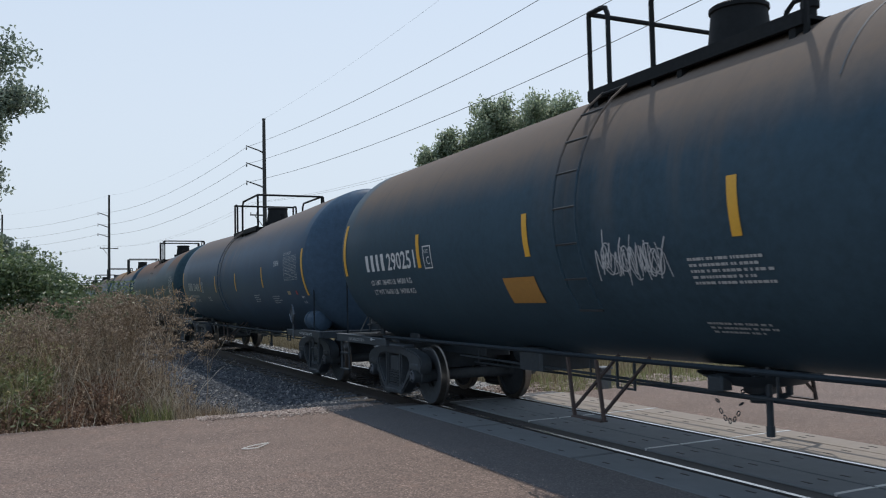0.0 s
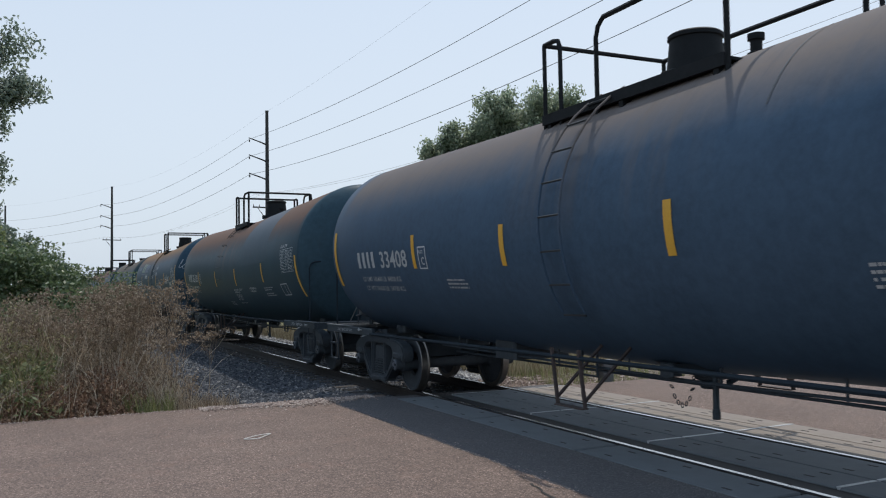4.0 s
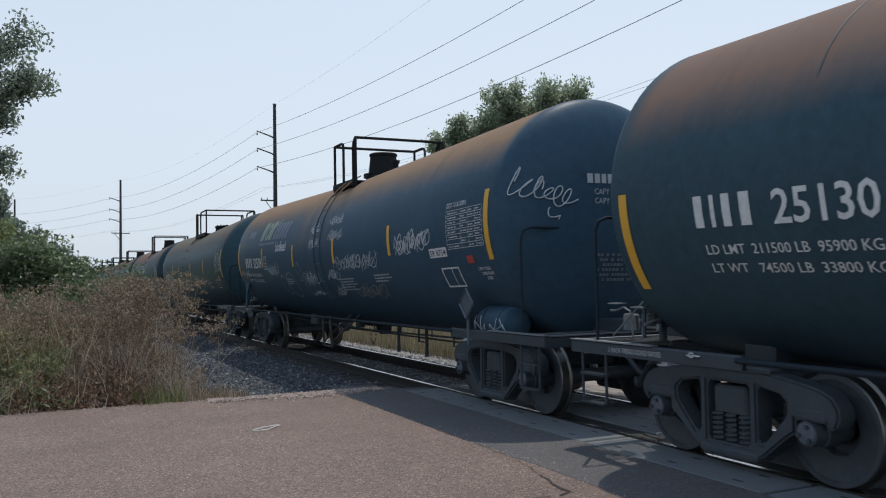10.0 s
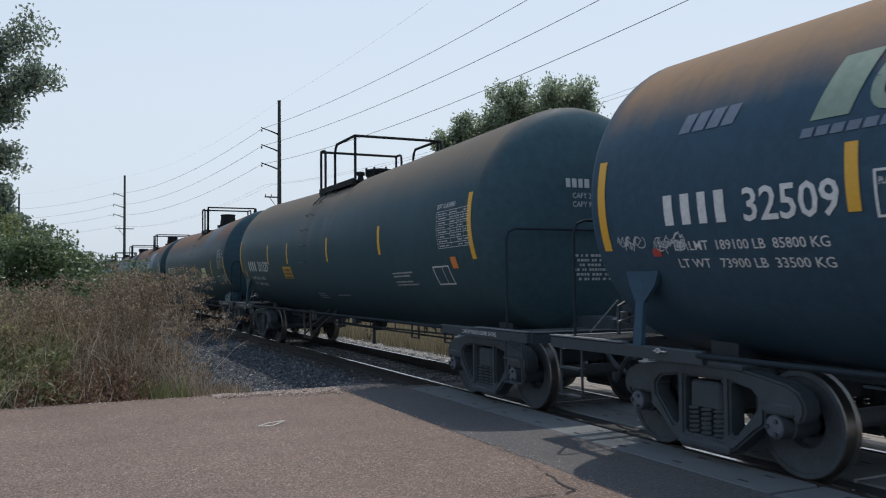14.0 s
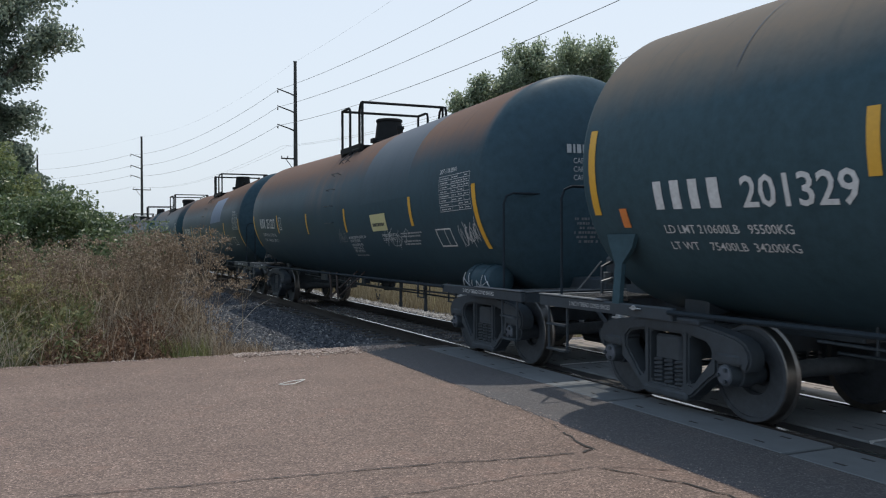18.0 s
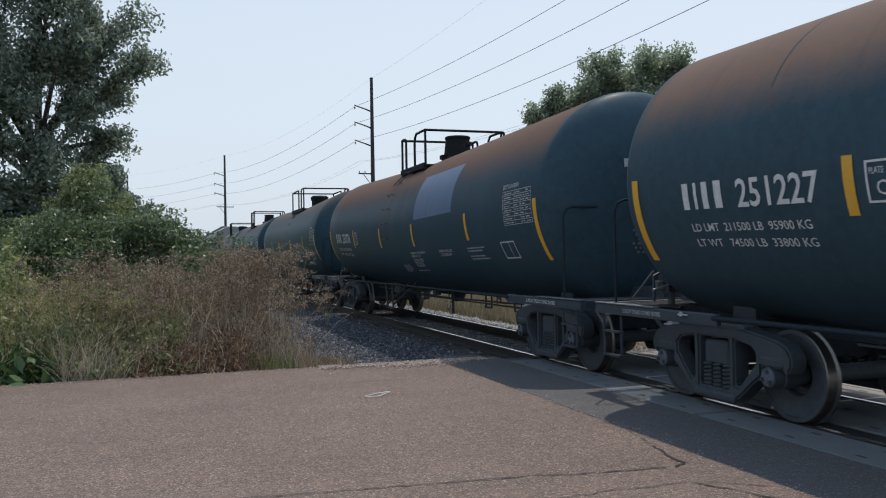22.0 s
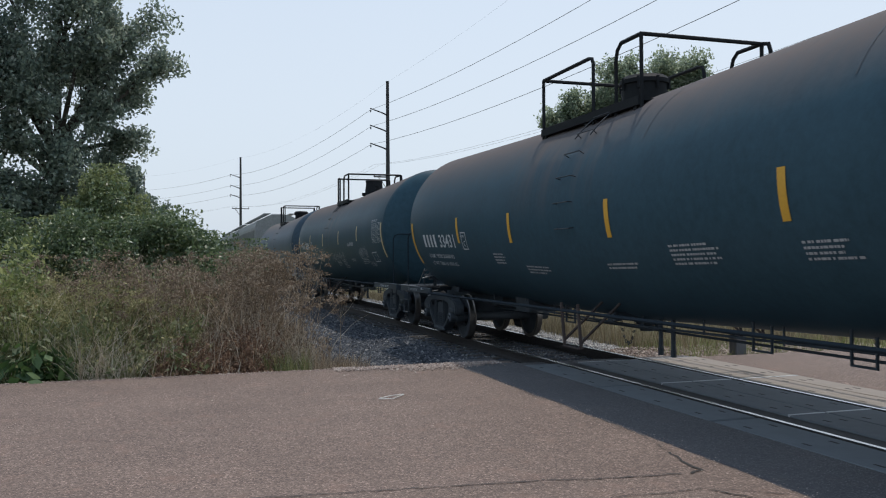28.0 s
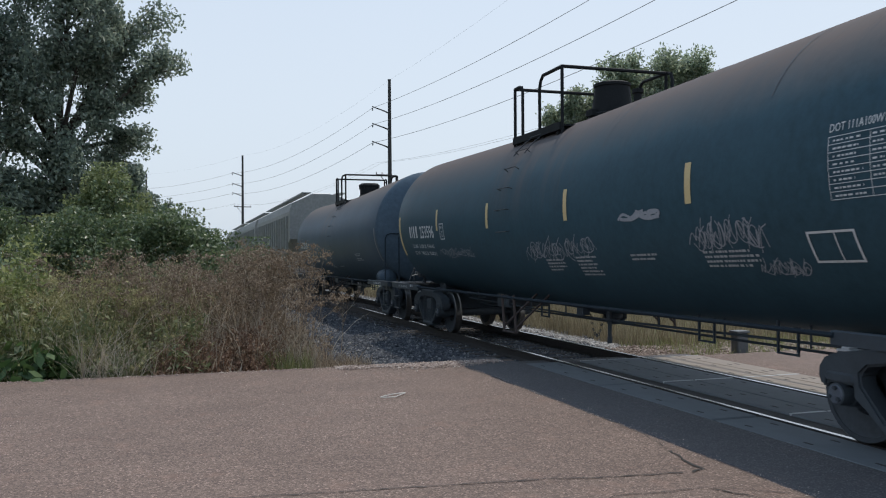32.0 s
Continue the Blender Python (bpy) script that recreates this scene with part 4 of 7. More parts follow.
    if spec.get("box", True):
        g = Geo()
        b0, z0 = spec.get("strips", STRIP_Y)[3] - 0.17, spec.get("nz", 2.08) - 0.04
        for a in (b0, b0 - 0.25):
            flank_patch(g, a, a - 0.022, arc_of(z0), arc_of(z0 + 0.32), 0.008, 4)
        for z in (z0, z0 + 0.305):
            flank_patch(g, b0, b0 - 0.27, arc_of(z), arc_of(z + 0.018), 0.008, 1)
        letter(g, "PLATE", 0.07, b0 - 0.035, z0 + 0.22, 0.75)
        letter(g, "C", 0.16, b0 - 0.09, z0 + 0.06)
        part("plate_mark", g, M_white, shell)
    g = Geo()
    letter_span(g, spec.get("load", "LD LMT  211500 LB  95900 KG"), 0.120, row[0] - weigh[0], row[0] - weigh[1], spec.get("nz", 2.08) - 0.22)
    tagged(part("weight_lettering", g, ink, shell), kind="stuff")
    g = Geo()
    letter_span(g, spec.get("light", "LT WT   74500 LB  33800 KG"), 0.120, row[0] - weigh[0], row[0] - weigh[1], spec.get("nz", 2.08) - 0.37)
    tagged(part("weight_lettering", g, ink, shell), kind="stuff")
    if spec.get("table", True):
        g = Geo()
        grid_table(g, -6.5, -7.56, 2.11, 2.62, 8, (0, 0.42, 0.63, 0.82, 1.0), 0.006, len(spec["number"]))
        letter(g, spec.get("class", "DOT 111A100W1"), 0.10, -6.5, 2.66, 0.8)
        part("test_table", g, ink, shell, "white stencilled test table")
        g = Geo()
        for a, b in ((-6.1, -6.125), (-6.42, -6.435), (-6.635, -6.66)):
            flank_patch(g, a, b, arc_of(1.60), arc_of(1.87), 0.008, 3)
        for z in (1.60, 1.85):
            flank_patch(g, -6.1, -6.66, arc_of(z), arc_of(z + 0.02), 0.008, 1)
        if spec.get("inspect", True):
            part("inspection_box", g, ink, shell)
    for i, (yy, z, n, w) in enumerate(spec.get("notes", ((0.5, 1.5, 3, 0.6), (-0.83, 1.46, 1, 0.85), (-4.43, 1.8, 2, 1.0), (-4.43, 1.66, 2, 0.9)))):
        g = Geo()
        bars(g, yy, z, n, w, 0.026, 0.055, 0.35, i + 7)
        tagged(part("stencilled_note", g, M_note if ink is M_white else ink, shell), kind="stuff")
    for y0, y1, z, body in spec.get("lines", ()):
        g = Geo()
        letter_span(g, body, 0.078, y0, y1, z)
        tagged(part("stencilled_line", g, M_white, shell), kind="stuff")
    for yy, z, body, size in spec.get("words", ()):
        g = Geo()
        letter(g, body, size, yy, z, 0.85)
        part("stencilled_line", g, M_white, shell)
    sill_words = ((-6.98 - 1.6 * (spec.get("bogie", 6.83) - 6.83), "2 INCH      TREAD COND        SHOES" if spec.get("rigging") else "2 INCH TREAD COND SHOES", 0.90, 0.9, M_white), (8.0, "2 INCH TREAD COND SHOES", 0.74, 0.86, M_note))
    for y0, body, wide, tall, mat in sill_words if spec.get("sill_words", True) else ():
        g = Geo()
        vs, fs = text_mesh(body, 0.08)
        g.add([(-1.4735, y0 - p[0] * wide, 0.975 + p[1] * tall) for p in vs], fs)
        tagged(part("shoe_lettering", g, mat, car), kind="stuff")
    if spec.get("end"):
        g = Geo()
        xs = mark_end(g, spec.get("mark", (0.42, 0.2, 0.38, 0.46)), 0.165, -0.44, 2.89)
        part("end_mark", g, M_note, shell)
        g = Geo()
        letter_end(g, spec["number"], 0.165, xs + 0.04, 2.89, 0.9)
        part("end_number", g, M_note, shell)
        for i, t in enumerate(spec["end"]):
            g = Geo()
            letter_end(g, t, 0.105, -0.35, 2.75 - 0.115 * i, 0.85)
            part("capacity_lettering", g, M_note, shell)
        g = Geo()
        rnd = random.Random(len(spec["label"]))
        for i in range(6):
            x, z = -0.32 + 0.04 * (i % 3), 1.98 - 0.062 * i
            while x < 0.30 - 0.05 * (i % 2):
                w = rnd.uniform(0.02, 0.055)
                g.add([on_head(*q) for q in ((x, z), (x + w, z), (x + w, z + 0.034), (x, z + 0.034))], [(0, 1, 2, 3)])
                x += w + rnd.choice((0.012, 0.014, 0.045))
        tagged(part("end_note", g, spec.get("end_ink", M_faint), shell), kind="stuff")
    for yy, z, n, w in spec.get("dark", ()):
        g = Geo()
        s0 = arc_of(z)
        for i in range(n):
            for k in range(9):
                flank_patch(g, yy - w * k / 9, yy - w * (k + 0.7) / 9, s0 - 0.09 * i - 0.06, s0 - 0.09 * i, 0.012, 1)
        tagged(part("placard_bars", g, M_iron, shell), kind="stuff")
    for y0, y1, z0, z1, pm in spec.get("patches", ()):
        g = Geo()
        flank_patch(g, y0, y1, arc_of(z0), arc_of(z1), 0.004, 12, 3)
        part("paint_patch", g, pm, shell, "grey-blue repainted patch")
    for args in spec.get("tags", ()):
        scrawl(shell, *args, mat=spec.get("spray"))
    for args in spec.get("ghosts", ()):
        scrawl(shell, *args, mat=M_faint)
    if spec.get("headtag"):
        for x0, z0, wide, tall, loops, lean in ((-1.40, 2.90, 0.30, 0.20, 2.5, 0.10), (-1.12, 2.80, 0.46, 0.13, 4.0, 0.05), (-1.02, 2.55, 0.20, 0.05, 1.5, 0.02)):
            g, n = Geo(), int(16 * loops)
            turn = [2 * math.pi * loops * k / n for k in range(n + 1)]
            path = [(x0 + wide * k / n + wide * 0.16 * math.cos(a) + lean * math.sin(a), z0 + tall * (0.7 + 0.3 * math.cos(a * 0.37)) * math.sin(a) - 0.12 * k / n) for k, a in enumerate(turn)]
            g.tube([on_head(*q, 0.012) for q in path], 0.009, 4, False)
            part("spray_stroke", g, M_chalk, shell)
    for yc, zc, ry, rz in spec.get("loops", ()):
        g = Geo()
        ribbon(g, [(yc + ry * math.cos(a), arc_of(zc) + rz * math.sin(a) + 0.25 * rz * math.cos(a)) for a in [0.4 + k * 0.29 for k in range(21)]], 0.009)
        part("spray_loop", g, M_scratch, shell, "white sprayed loop")
    for yy, z, w, hh, mat, n in spec.get("logo", ()):
        g = Geo()
        for k in range(n) if mat is not M_logo_g else (0, 2):
            ya, yb, s0 = yy - w * k / n, yy - w * (k + 0.8) / n, arc_of(z)
            v = [on_shell(y - hh * 0.35 * i / 6, s0 + hh * i / 6, 0.007) for i in range(7) for y in (ya, yb)]
            g.add(v, [(2 * i, 2 * i + 1, 2 * i + 3, 2 * i + 2) for i in range(6)], True)
        if mat is M_logo_g:
            ribbon(g, [(yy - w * 0.56 + 0.15 * math.cos(a) - 0.07 * math.sin(a), arc_of(z) + hh * 0.48 + hh * 0.40 * math.sin(a)) for a in [k * math.pi / 12 for k in range(25)]], 0.052, 0.007)
            ribbon(g, [(yy - w * (0.62 + 0.78 * u), arc_of(z) + hh * (0.1 + 1.25 * u - 0.3 * u * u)) for u in [k / 12 for k in range(13)]], 0.016, 0.0085)
        part("logo_shape", g, mat, shell, "faded slanted logo blocks")
    for name, y0, y1, z0, z1, mat, label in spec.get("panels", ()):
        g = Geo()
        flank_patch(g, y0, y1, arc_of(z0), arc_of(z1), 0.009, 4, 2)
        part(name, g, mat, shell, label)
    for y0, y1, z0, z1, body in spec.get("plates", ()):
        g = Geo()
        flank_patch(g, y0, y1, arc_of(z0), arc_of(z1), 0.009, 4, 2)
        plate = part("white_plate", g, M_white, shell, "white plate with dark stencilled number")
        g = Geo()
        vs, fs = text_mesh(body, (z1 - z0) * 0.95)
        k = (y0 - y1 - 0.06) / max(p[0] for p in vs)
        g.add([on_shell(y0 - 0.03 - p[0] * k, arc_of(z0 + (z1 - z0) * 0.16) + p[1], 0.013) for p in vs], fs)
        part("stencilled_line", g, M_black_iron, plate)
    return car


def mark_end(g, widths, size, x, z):
    for w in widths:
        g.add([on_head(*q) for q in ((x, z), (x + w * size, z), (x + w * size, z + size * 0.72), (x, z + size * 0.72))], [(0, 1, 2, 3)])
        x += (w + 0.16) * size
    return x


def corner_step():
    g = Geo()
    for y in (-0.2, 0.2):
        g.tube([(0, y, 1.0), (0, y, 0.46), (0, y * 0.9, 0.42)], 0.016, 5)
    for z in (0.43, 0.72):
        g.box(-0.04, 0.04, -0.2, 0.2, z, z + 0.02)
    return g.mesh("corner_step", M_iron)


M_placard_y = plain("yellow_placard", (0.55, 0.52, 0.28), 0.5, 0.0, 0.15, 20.0, 0)
M_placard_o = plain("orange_placard", (0.62, 0.20, 0.05), 0.5, 0.0, 0.15, 20.0, 0)
M_placard_a = plain("amber_placard", (0.36, 0.19, 0.045), 0.55, 0.0, 0.2, 20.0, 0)
M_tan = plain("dull_tan_label", (0.36, 0.29, 0.18), 0.6, 0.0, 0.2, 20.0, 0)
M_red = plain("red_mark", (0.36, 0.045, 0.04), 0.5, 0.0, 0.2, 20.0, 0)
M_logo_g = plain("pale_green_logo", (0.20, 0.26, 0.205), 0.6, 0.0, 0.3, 12.0, 0)
M_logo_b = plain("pale_blue_logo", (0.115, 0.145, 0.20), 0.6, 0.0, 0.3, 12.0, 0)

MARKG = (0.48, 0.46, 0.40, 0.46)
GX = dict(short=(2.14, 2.62), long=(1.92, 2.80))


def heater_lines(dy, dz):
    """The stencilled heater and insulation notes, shifted along and up the flank."""
    head = ("MAXIMUM OPERATING PRESSURE FOR", "HEATER COILS 150 PSI", "EXTERIOR HEATER PIPES", "NO INLET OR OUTLET", "PIPE CAPS REQUIRED")
    out = [(-0.82 + dy, -0.82 + dy - w, 1.815 - d + dz, t) for t, w, d in zip(head, (1.05, 0.62, 0.68, 0.6, 0.58), (0.0, 0.065, 0.145, 0.205, 0.265))]
    out += [(-2.78 + dy, -3.53 + dy, 1.81 + dz, '4" FIBERGLASS INSULATION'), (-2.79 + dy, -3.45 + dy, 1.74 + dz, "DO NOT EXCEED 450\u00b0 F")]
    return [(a / ALONG, b / ALONG, z, t) for a, b, z, t in out]


ROW_A, ROW_B, ROW_D, ROW_H = (7.0, 6.14, 6.04, 4.95), (6.8, 5.98, 5.75, 4.62), (6.76, 5.95, 5.79, 4.85), (6.63, 5.72, 5.52, 4.53)
CARS = [
    (6.20, dict(label="black tank car with amber panel and white scrawl", paint=M_black3, number="290251", bogie=6.9, mark=MARKG, short=(2.07, 2.55), long=(2.06, 2.95), nz=2.09, dip=-0.04, half=8.0, front=-1.6, back=1.3, top=4.80, ladder=0.82, row=ROW_A, rail=0.07, load="LD LMT 186400 LB  84500 KG", light="LT WT 76600 LB  34700 KG",
                strips=(-4.5, -1.39, 1.8, 4.8), panels=[("amber_panel", 2.52, 1.80, 1.55, 1.85, M_placard_a, "faded amber hazard panel")], tags=[(0.5, 1.95, 0.95, 0.45, 11, 7, 0.012)], notes=((-0.75, 1.9, 5, 0.95), (-0.6, 1.35, 3, 0.8)))),
    (24.60, dict(label="slate blue tank car with grey reservoir", inspect=False, ink=M_note, half=7.94, paint=M_blue, number="33408", bogie=6.98, mark=MARKG, front=-1.4, back=1.6, placard=True, ladder=0.45, row=ROW_B, rail=-0.05, load="LD LMT 186400 LB  84500 KG", light="LT WT 76600 LB  34700 KG",
                 strips=(-4.42, -1.3, 1.68, 4.35), short=(2.03, 2.52), long=(1.75, 2.72), nz=2.06,
                 end=("CAPY 25890 GAL", "CAPY 98 359 L"), words=((-5.65, 2.47, "SR8754", 0.17), (-7.42, 1.70, "EMPTY", 0.08), (-7.42, 1.59, "I/A ADJ", 0.08)), reservoir_at=(-7.48, 1.26), notes=((3.4, 1.85, 3, 0.6), (-3.2, 1.85, 4, 0.65), (-5.0, 1.78, 4, 0.75)),
                 panels=[("tan_label", -6.46, -6.70, 1.80, 1.88, M_tan, ""), ("red_label", -7.12, -7.24, 1.79, 1.87, M_red, "")])),
    (42.76, dict(label="black tank car with rust-brown crown and repainted patch", half=7.73, paint=M_brown, number="251301", rigging=True, end=("CAPY 25560 US GAL", "CAPY 21284 IMP GAL", "CAPY 96 755 L"), patches=[(-2.12, -5.0, 2.45, 4.0, M_patchgrey)], reservoir=False, ladder=0.8, lines=heater_lines(0, 0), front=-0.4, back=1.3, strips=(-4.6, -1.36, 1.63, 4.7), **{"class": "AAR 211A100W1"})),
    (60.62, dict(GX, label="navy tank car with orange-brown crown and much scrawl", paint=M_navy, number="32509", bogie=6.69, gusset=True, sill_tag=True, mark=MARKG, nz=2.13, front=-0.87, back=0.47, top=4.75, arch=0.58, gate=-0.72, ladder=-0.57, row=ROW_D, posts=(-1.62, -2.95), load="LD LMT  189100 LB  85800 KG", light="LT WT   73900 LB  33500 KG",
                 strips=(-4.28, -1.3, 1.72, 4.74), end=("CAPY 25460 US GAL", "CAPY 96 377 L"), words=((3.32, 2.52, "biodiesel", 0.33), (-7.22, 1.80, "2 INCH TREAD", 0.06), (-7.27, 1.74, "COND BRAKE", 0.06), (-7.36, 1.68, "SHOES", 0.06)), plates=[(-5.85, -6.43, 2.02, 2.15, "SR 8754")], placard=True, reservoir_tag=True, sill_words=False,
                 logo=[(5.12, 2.82, 1.25, 0.5, M_logo_g, 3), (3.78, 2.82, 1.4, 0.42, M_logo_b, 5), (6.6, 2.93, 0.7, 0.18, M_logo_b, 4), (5.2, 2.70, 1.75, 0.07, M_logo_b, 13)],
                 tags=[(7.48, 2.0, 0.3, 0.16, 36, 3, 0.008), (6.95, 1.98, 0.42, 0.16, 37, 4, 0.008), (4.2, 2.08, 0.95, 0.27, 21, 4, 0.010), (0.95, 1.9, 0.95, 0.3, 22, 5, 0.011), (0.7, 1.58, 0.7, 0.1, 29, 3, 0.011), (-1.4, 2.12, 2.1, 0.3, 23, 9, 0.011), (-0.9, 2.98, 0.75, 0.2, 24, 5, 0.01), (-1.0, 2.68, 0.75, 0.2, 27, 5, 0.01), (0.34, 2.92, 0.6, 0.2, 26, 4, 0.012), (0.3, 2.62, 0.6, 0.2, 30, 4, 0.012), (-0.78, 1.95, 0.6, 0.26, 28, 3, 0.012), (-0.95, 1.62, 0.45, 0.26, 31, 2, 0.013), (-4.55, 2.28, 1.2, 0.34, 25, 6, 0.015)], ghosts=[(-2.2, 1.6, 1.3, 0.3, 32, 4, 0.022)], notes=((-1.35, 1.82, 5, 0.95), (-3.3, 1.84, 3, 0.8), (2.6, 1.85, 3, 0.6)),
                 loops=[(2.88, 1.72, 0.26, 0.24), (1.32, 2.03, 0.16, 0.2), (2.2, 1.72, 0.42, 0.3), (0.85, 1.75, 0.3, 0.26)], headtag=True,
                 panels=[("red_label", -7.0, -7.18, 1.9, 2.0, M_red, ""), ("red_label", 7.0, 6.88, 1.86, 1.93, M_red, "")])),
    (78.47, dict(GX, label="black tank car with open valve platform and yellow panel", half=7.54, paint=M_black2, number="201329", end_ink=M_note, gusset=True, mark=(0.4, 0.42, 0.4, 0.46), nz=1.96, ladder=0.66, row=(6.58, 5.64, 5.42, 4.25), front=-1.0, back=1.4, dome="low", box=False, end=("CAPY 25606 GAL", "CAPY 96 929 LTR"), reservoir=False, weigh=(0.05, 1.63), load="LD LMT 210600LB   95500KG", light="LT WT    75400LB  34200KG",
                 strips=(-4.09, -1.07, 2.14, 4.11), panels=[("yellow_panel", 2.7, 1.93, 1.8, 2.08, M_yellow, "yellow emergency panel"), ("orange_label", -6.8, -6.98, 1.82, 1.98, M_placard_o, "orange label"), ("orange_label", 7.16, 7.04, 1.79, 1.98, M_placard_o, "orange label")], dark=[(2.6, 2.03, 3, 0.62)])),
    (96.24, dict(label="black tank car with rust-brown crown and yellow placard", paint=M_brown, number="251227", lines=heater_lines(-0.75, 0), posts=(-1.62, -2.95), ladder=-0.55, front=-0.88, back=0.55, arch=0.58, gate=-0.68, end=("CAPY 25470 US GAL", "CAPY 21209 IMP GAL", "CAPY 96 414 L"), patches=[(-2.7, -5.15, 2.43, 4.0, M_patchgrey)], reservoir_tag=True, ghosts=[(-0.98, 1.85, 0.42, 0.26, 35, 3, 0.012)], tags=[(-3.72, 1.78, 1.0, 0.34, 34, 3, 0.008), (-7.0, 1.75, 0.45, 0.4, 33, 3, 0.014)],
                 strips=(-5.24, -1.6, 1.45, 4.55), notes=((-1.55, 1.48, 1, 0.85), (-4.58, 1.83, 2, 1.0), (-4.58, 1.7, 2, 0.9)),
                 panels=[("yellow_placard", -3.2, -4.02, 1.92, 2.22, M_placard_y, "yellow emergency placard")], dark=[(-3.3, 2.06, 1, 0.62)])),
    (113.96, dict(label="black tank car with rust-brown crown and pale patch", paint=M_black, number="250776", load="LD LMT  211600 LB  95950 KG", light="LT WT   74400 LB  33750 KG", front=-0.43, back=1.45, top=4.66, end=("CAPY 25470 US GAL", "CAPY 21209 IMP GAL", "CAPY 96 414 L"), patches=[(-1.52, -2.37, 2.5, 3.4, M_patchpale), (-2.385, -3.97, 2.5, 3.4, M_patchpale)], reservoir=False, ladder=0.85, lines=heater_lines(-0.03, -0.03), strips=(-4.71, -1.35, 1.47, 4.42), notes=((0.2, 1.55, 4, 0.6), (-0.76, 1.43, 1, 0.85), (-4.5, 1.8, 2, 1.0), (-4.5, 1.66, 2, 0.9)))),
    (131.83, dict(label="clean dark green-black tank car with plain flanks", half=7.4, paint=M_green, number="33431", mark=MARKG, front=-1.45, back=1.55, arch=1.7, gate=-0.8, top=4.72, ladder=-0.47, row=ROW_H, posts=(-0.95, -1.25), rail=-0.07, dip=0.14, load="LD LMT 190200 LB 86200 KG", light="LT WT 72800 LB 33000 KG", reservoir=False, end=("CAPY 25890 GAL", "CAPY 98 359 L"), dome="round",
                  strips=(-4.9, -1.67, 1.6, 4.24), short=(2.0, 2.48), nz=1.92, notes=((2.6, 1.8, 4, 0.5), (1.35, 1.62, 3, 0.9), (-1.35, 1.66, 2, 0.9), (-2.9, 1.84, 5, 0.9), (-5.0, 1.8, 4, 0.65)))),
    (149.60, dict(spray=M_scratch, label="dark green-black tank car with scrawl on its flank", half=7.61, paint=M_green, number="253596", strip_paint=M_strip_pale, ladder=0.82, front=-0.1, back=1.8, end=("CAPY 25580 US GAL", "CAPY 21300 IMP GAL", "CAPY 96 800 L"), tags=[(0.1, 1.85, 2.2, 0.32, 41, 9, 0.010), (-4.4, 1.9, 1.1, 0.3, 42, 8, 0.010), (-5.35, 1.56, 0.6, 0.18, 44, 5, 0.008), (4.6, 1.8, 1.9, 0.2, 43, 5, 0.008), (-3.15, 2.19, 0.6, 0.12, 45, 2, 0.03)], reservoir=False,
                  strips=(-4.47, -1.5, 1.62, 4.6), short=(2.24, 2.67), long=(1.7, 2.6), nz=2.1, notes=((-0.5, 1.7, 4, 0.6), (-1.5, 1.72, 6, 0.65), (-3.0, 1.72, 2, 0.7), (-4.5, 1.72, 4, 0.95)))),
    (167.4, dict(label="dull slate tank car with a low round manway", paint=M_slate, number="251101", dome="round", table=False, box=False, strips=(), strip_paint=M_faint)),
]


# ---- the covered hoppers behind the tanks ----
def hopper_body(mat):
    g = Geo()
    half, top, eave, waist = 8.3, 4.72, 4.3, 2.0
    ring = [(-0.55, top), (-1.5, eave), (-1.62, 3.9), (-1.62, waist), (-0.8, 1.1), (0.8, 1.1), (1.62, waist), (1.62, 3.9), (1.5, eave), (0.55, top)]
    v = []
    for y, drop in ((-half, 0.0), (-half + 1.9, 0.0), (half - 1.9, 0.0), (half, 0.0)):
        for x, z in ring:
            zz = max(z, 2.6) if abs(y) == half else z
            v.append((x, y, zz))
    n = len(ring)
    f = [(i * n + k, i * n + (k + 1) % n, (i + 1) * n + (k + 1) % n, (i + 1) * n + k) for i in range(3) for k in range(n)]
    f += [tuple(range(n)), tuple(range(3 * n, 4 * n))]
    g.add(v, f)
    for k in range(15):
        y = -7.6 + 15.2 * k / 14
        for s in (-1, 1):
            x0, x1 = sorted((s * 1.6, s * 1.7))
            g.box(x0, x1, y - 0.04, y + 0.04, 1.9, 3.7)
    return g.mesh("hopper_body", mat)


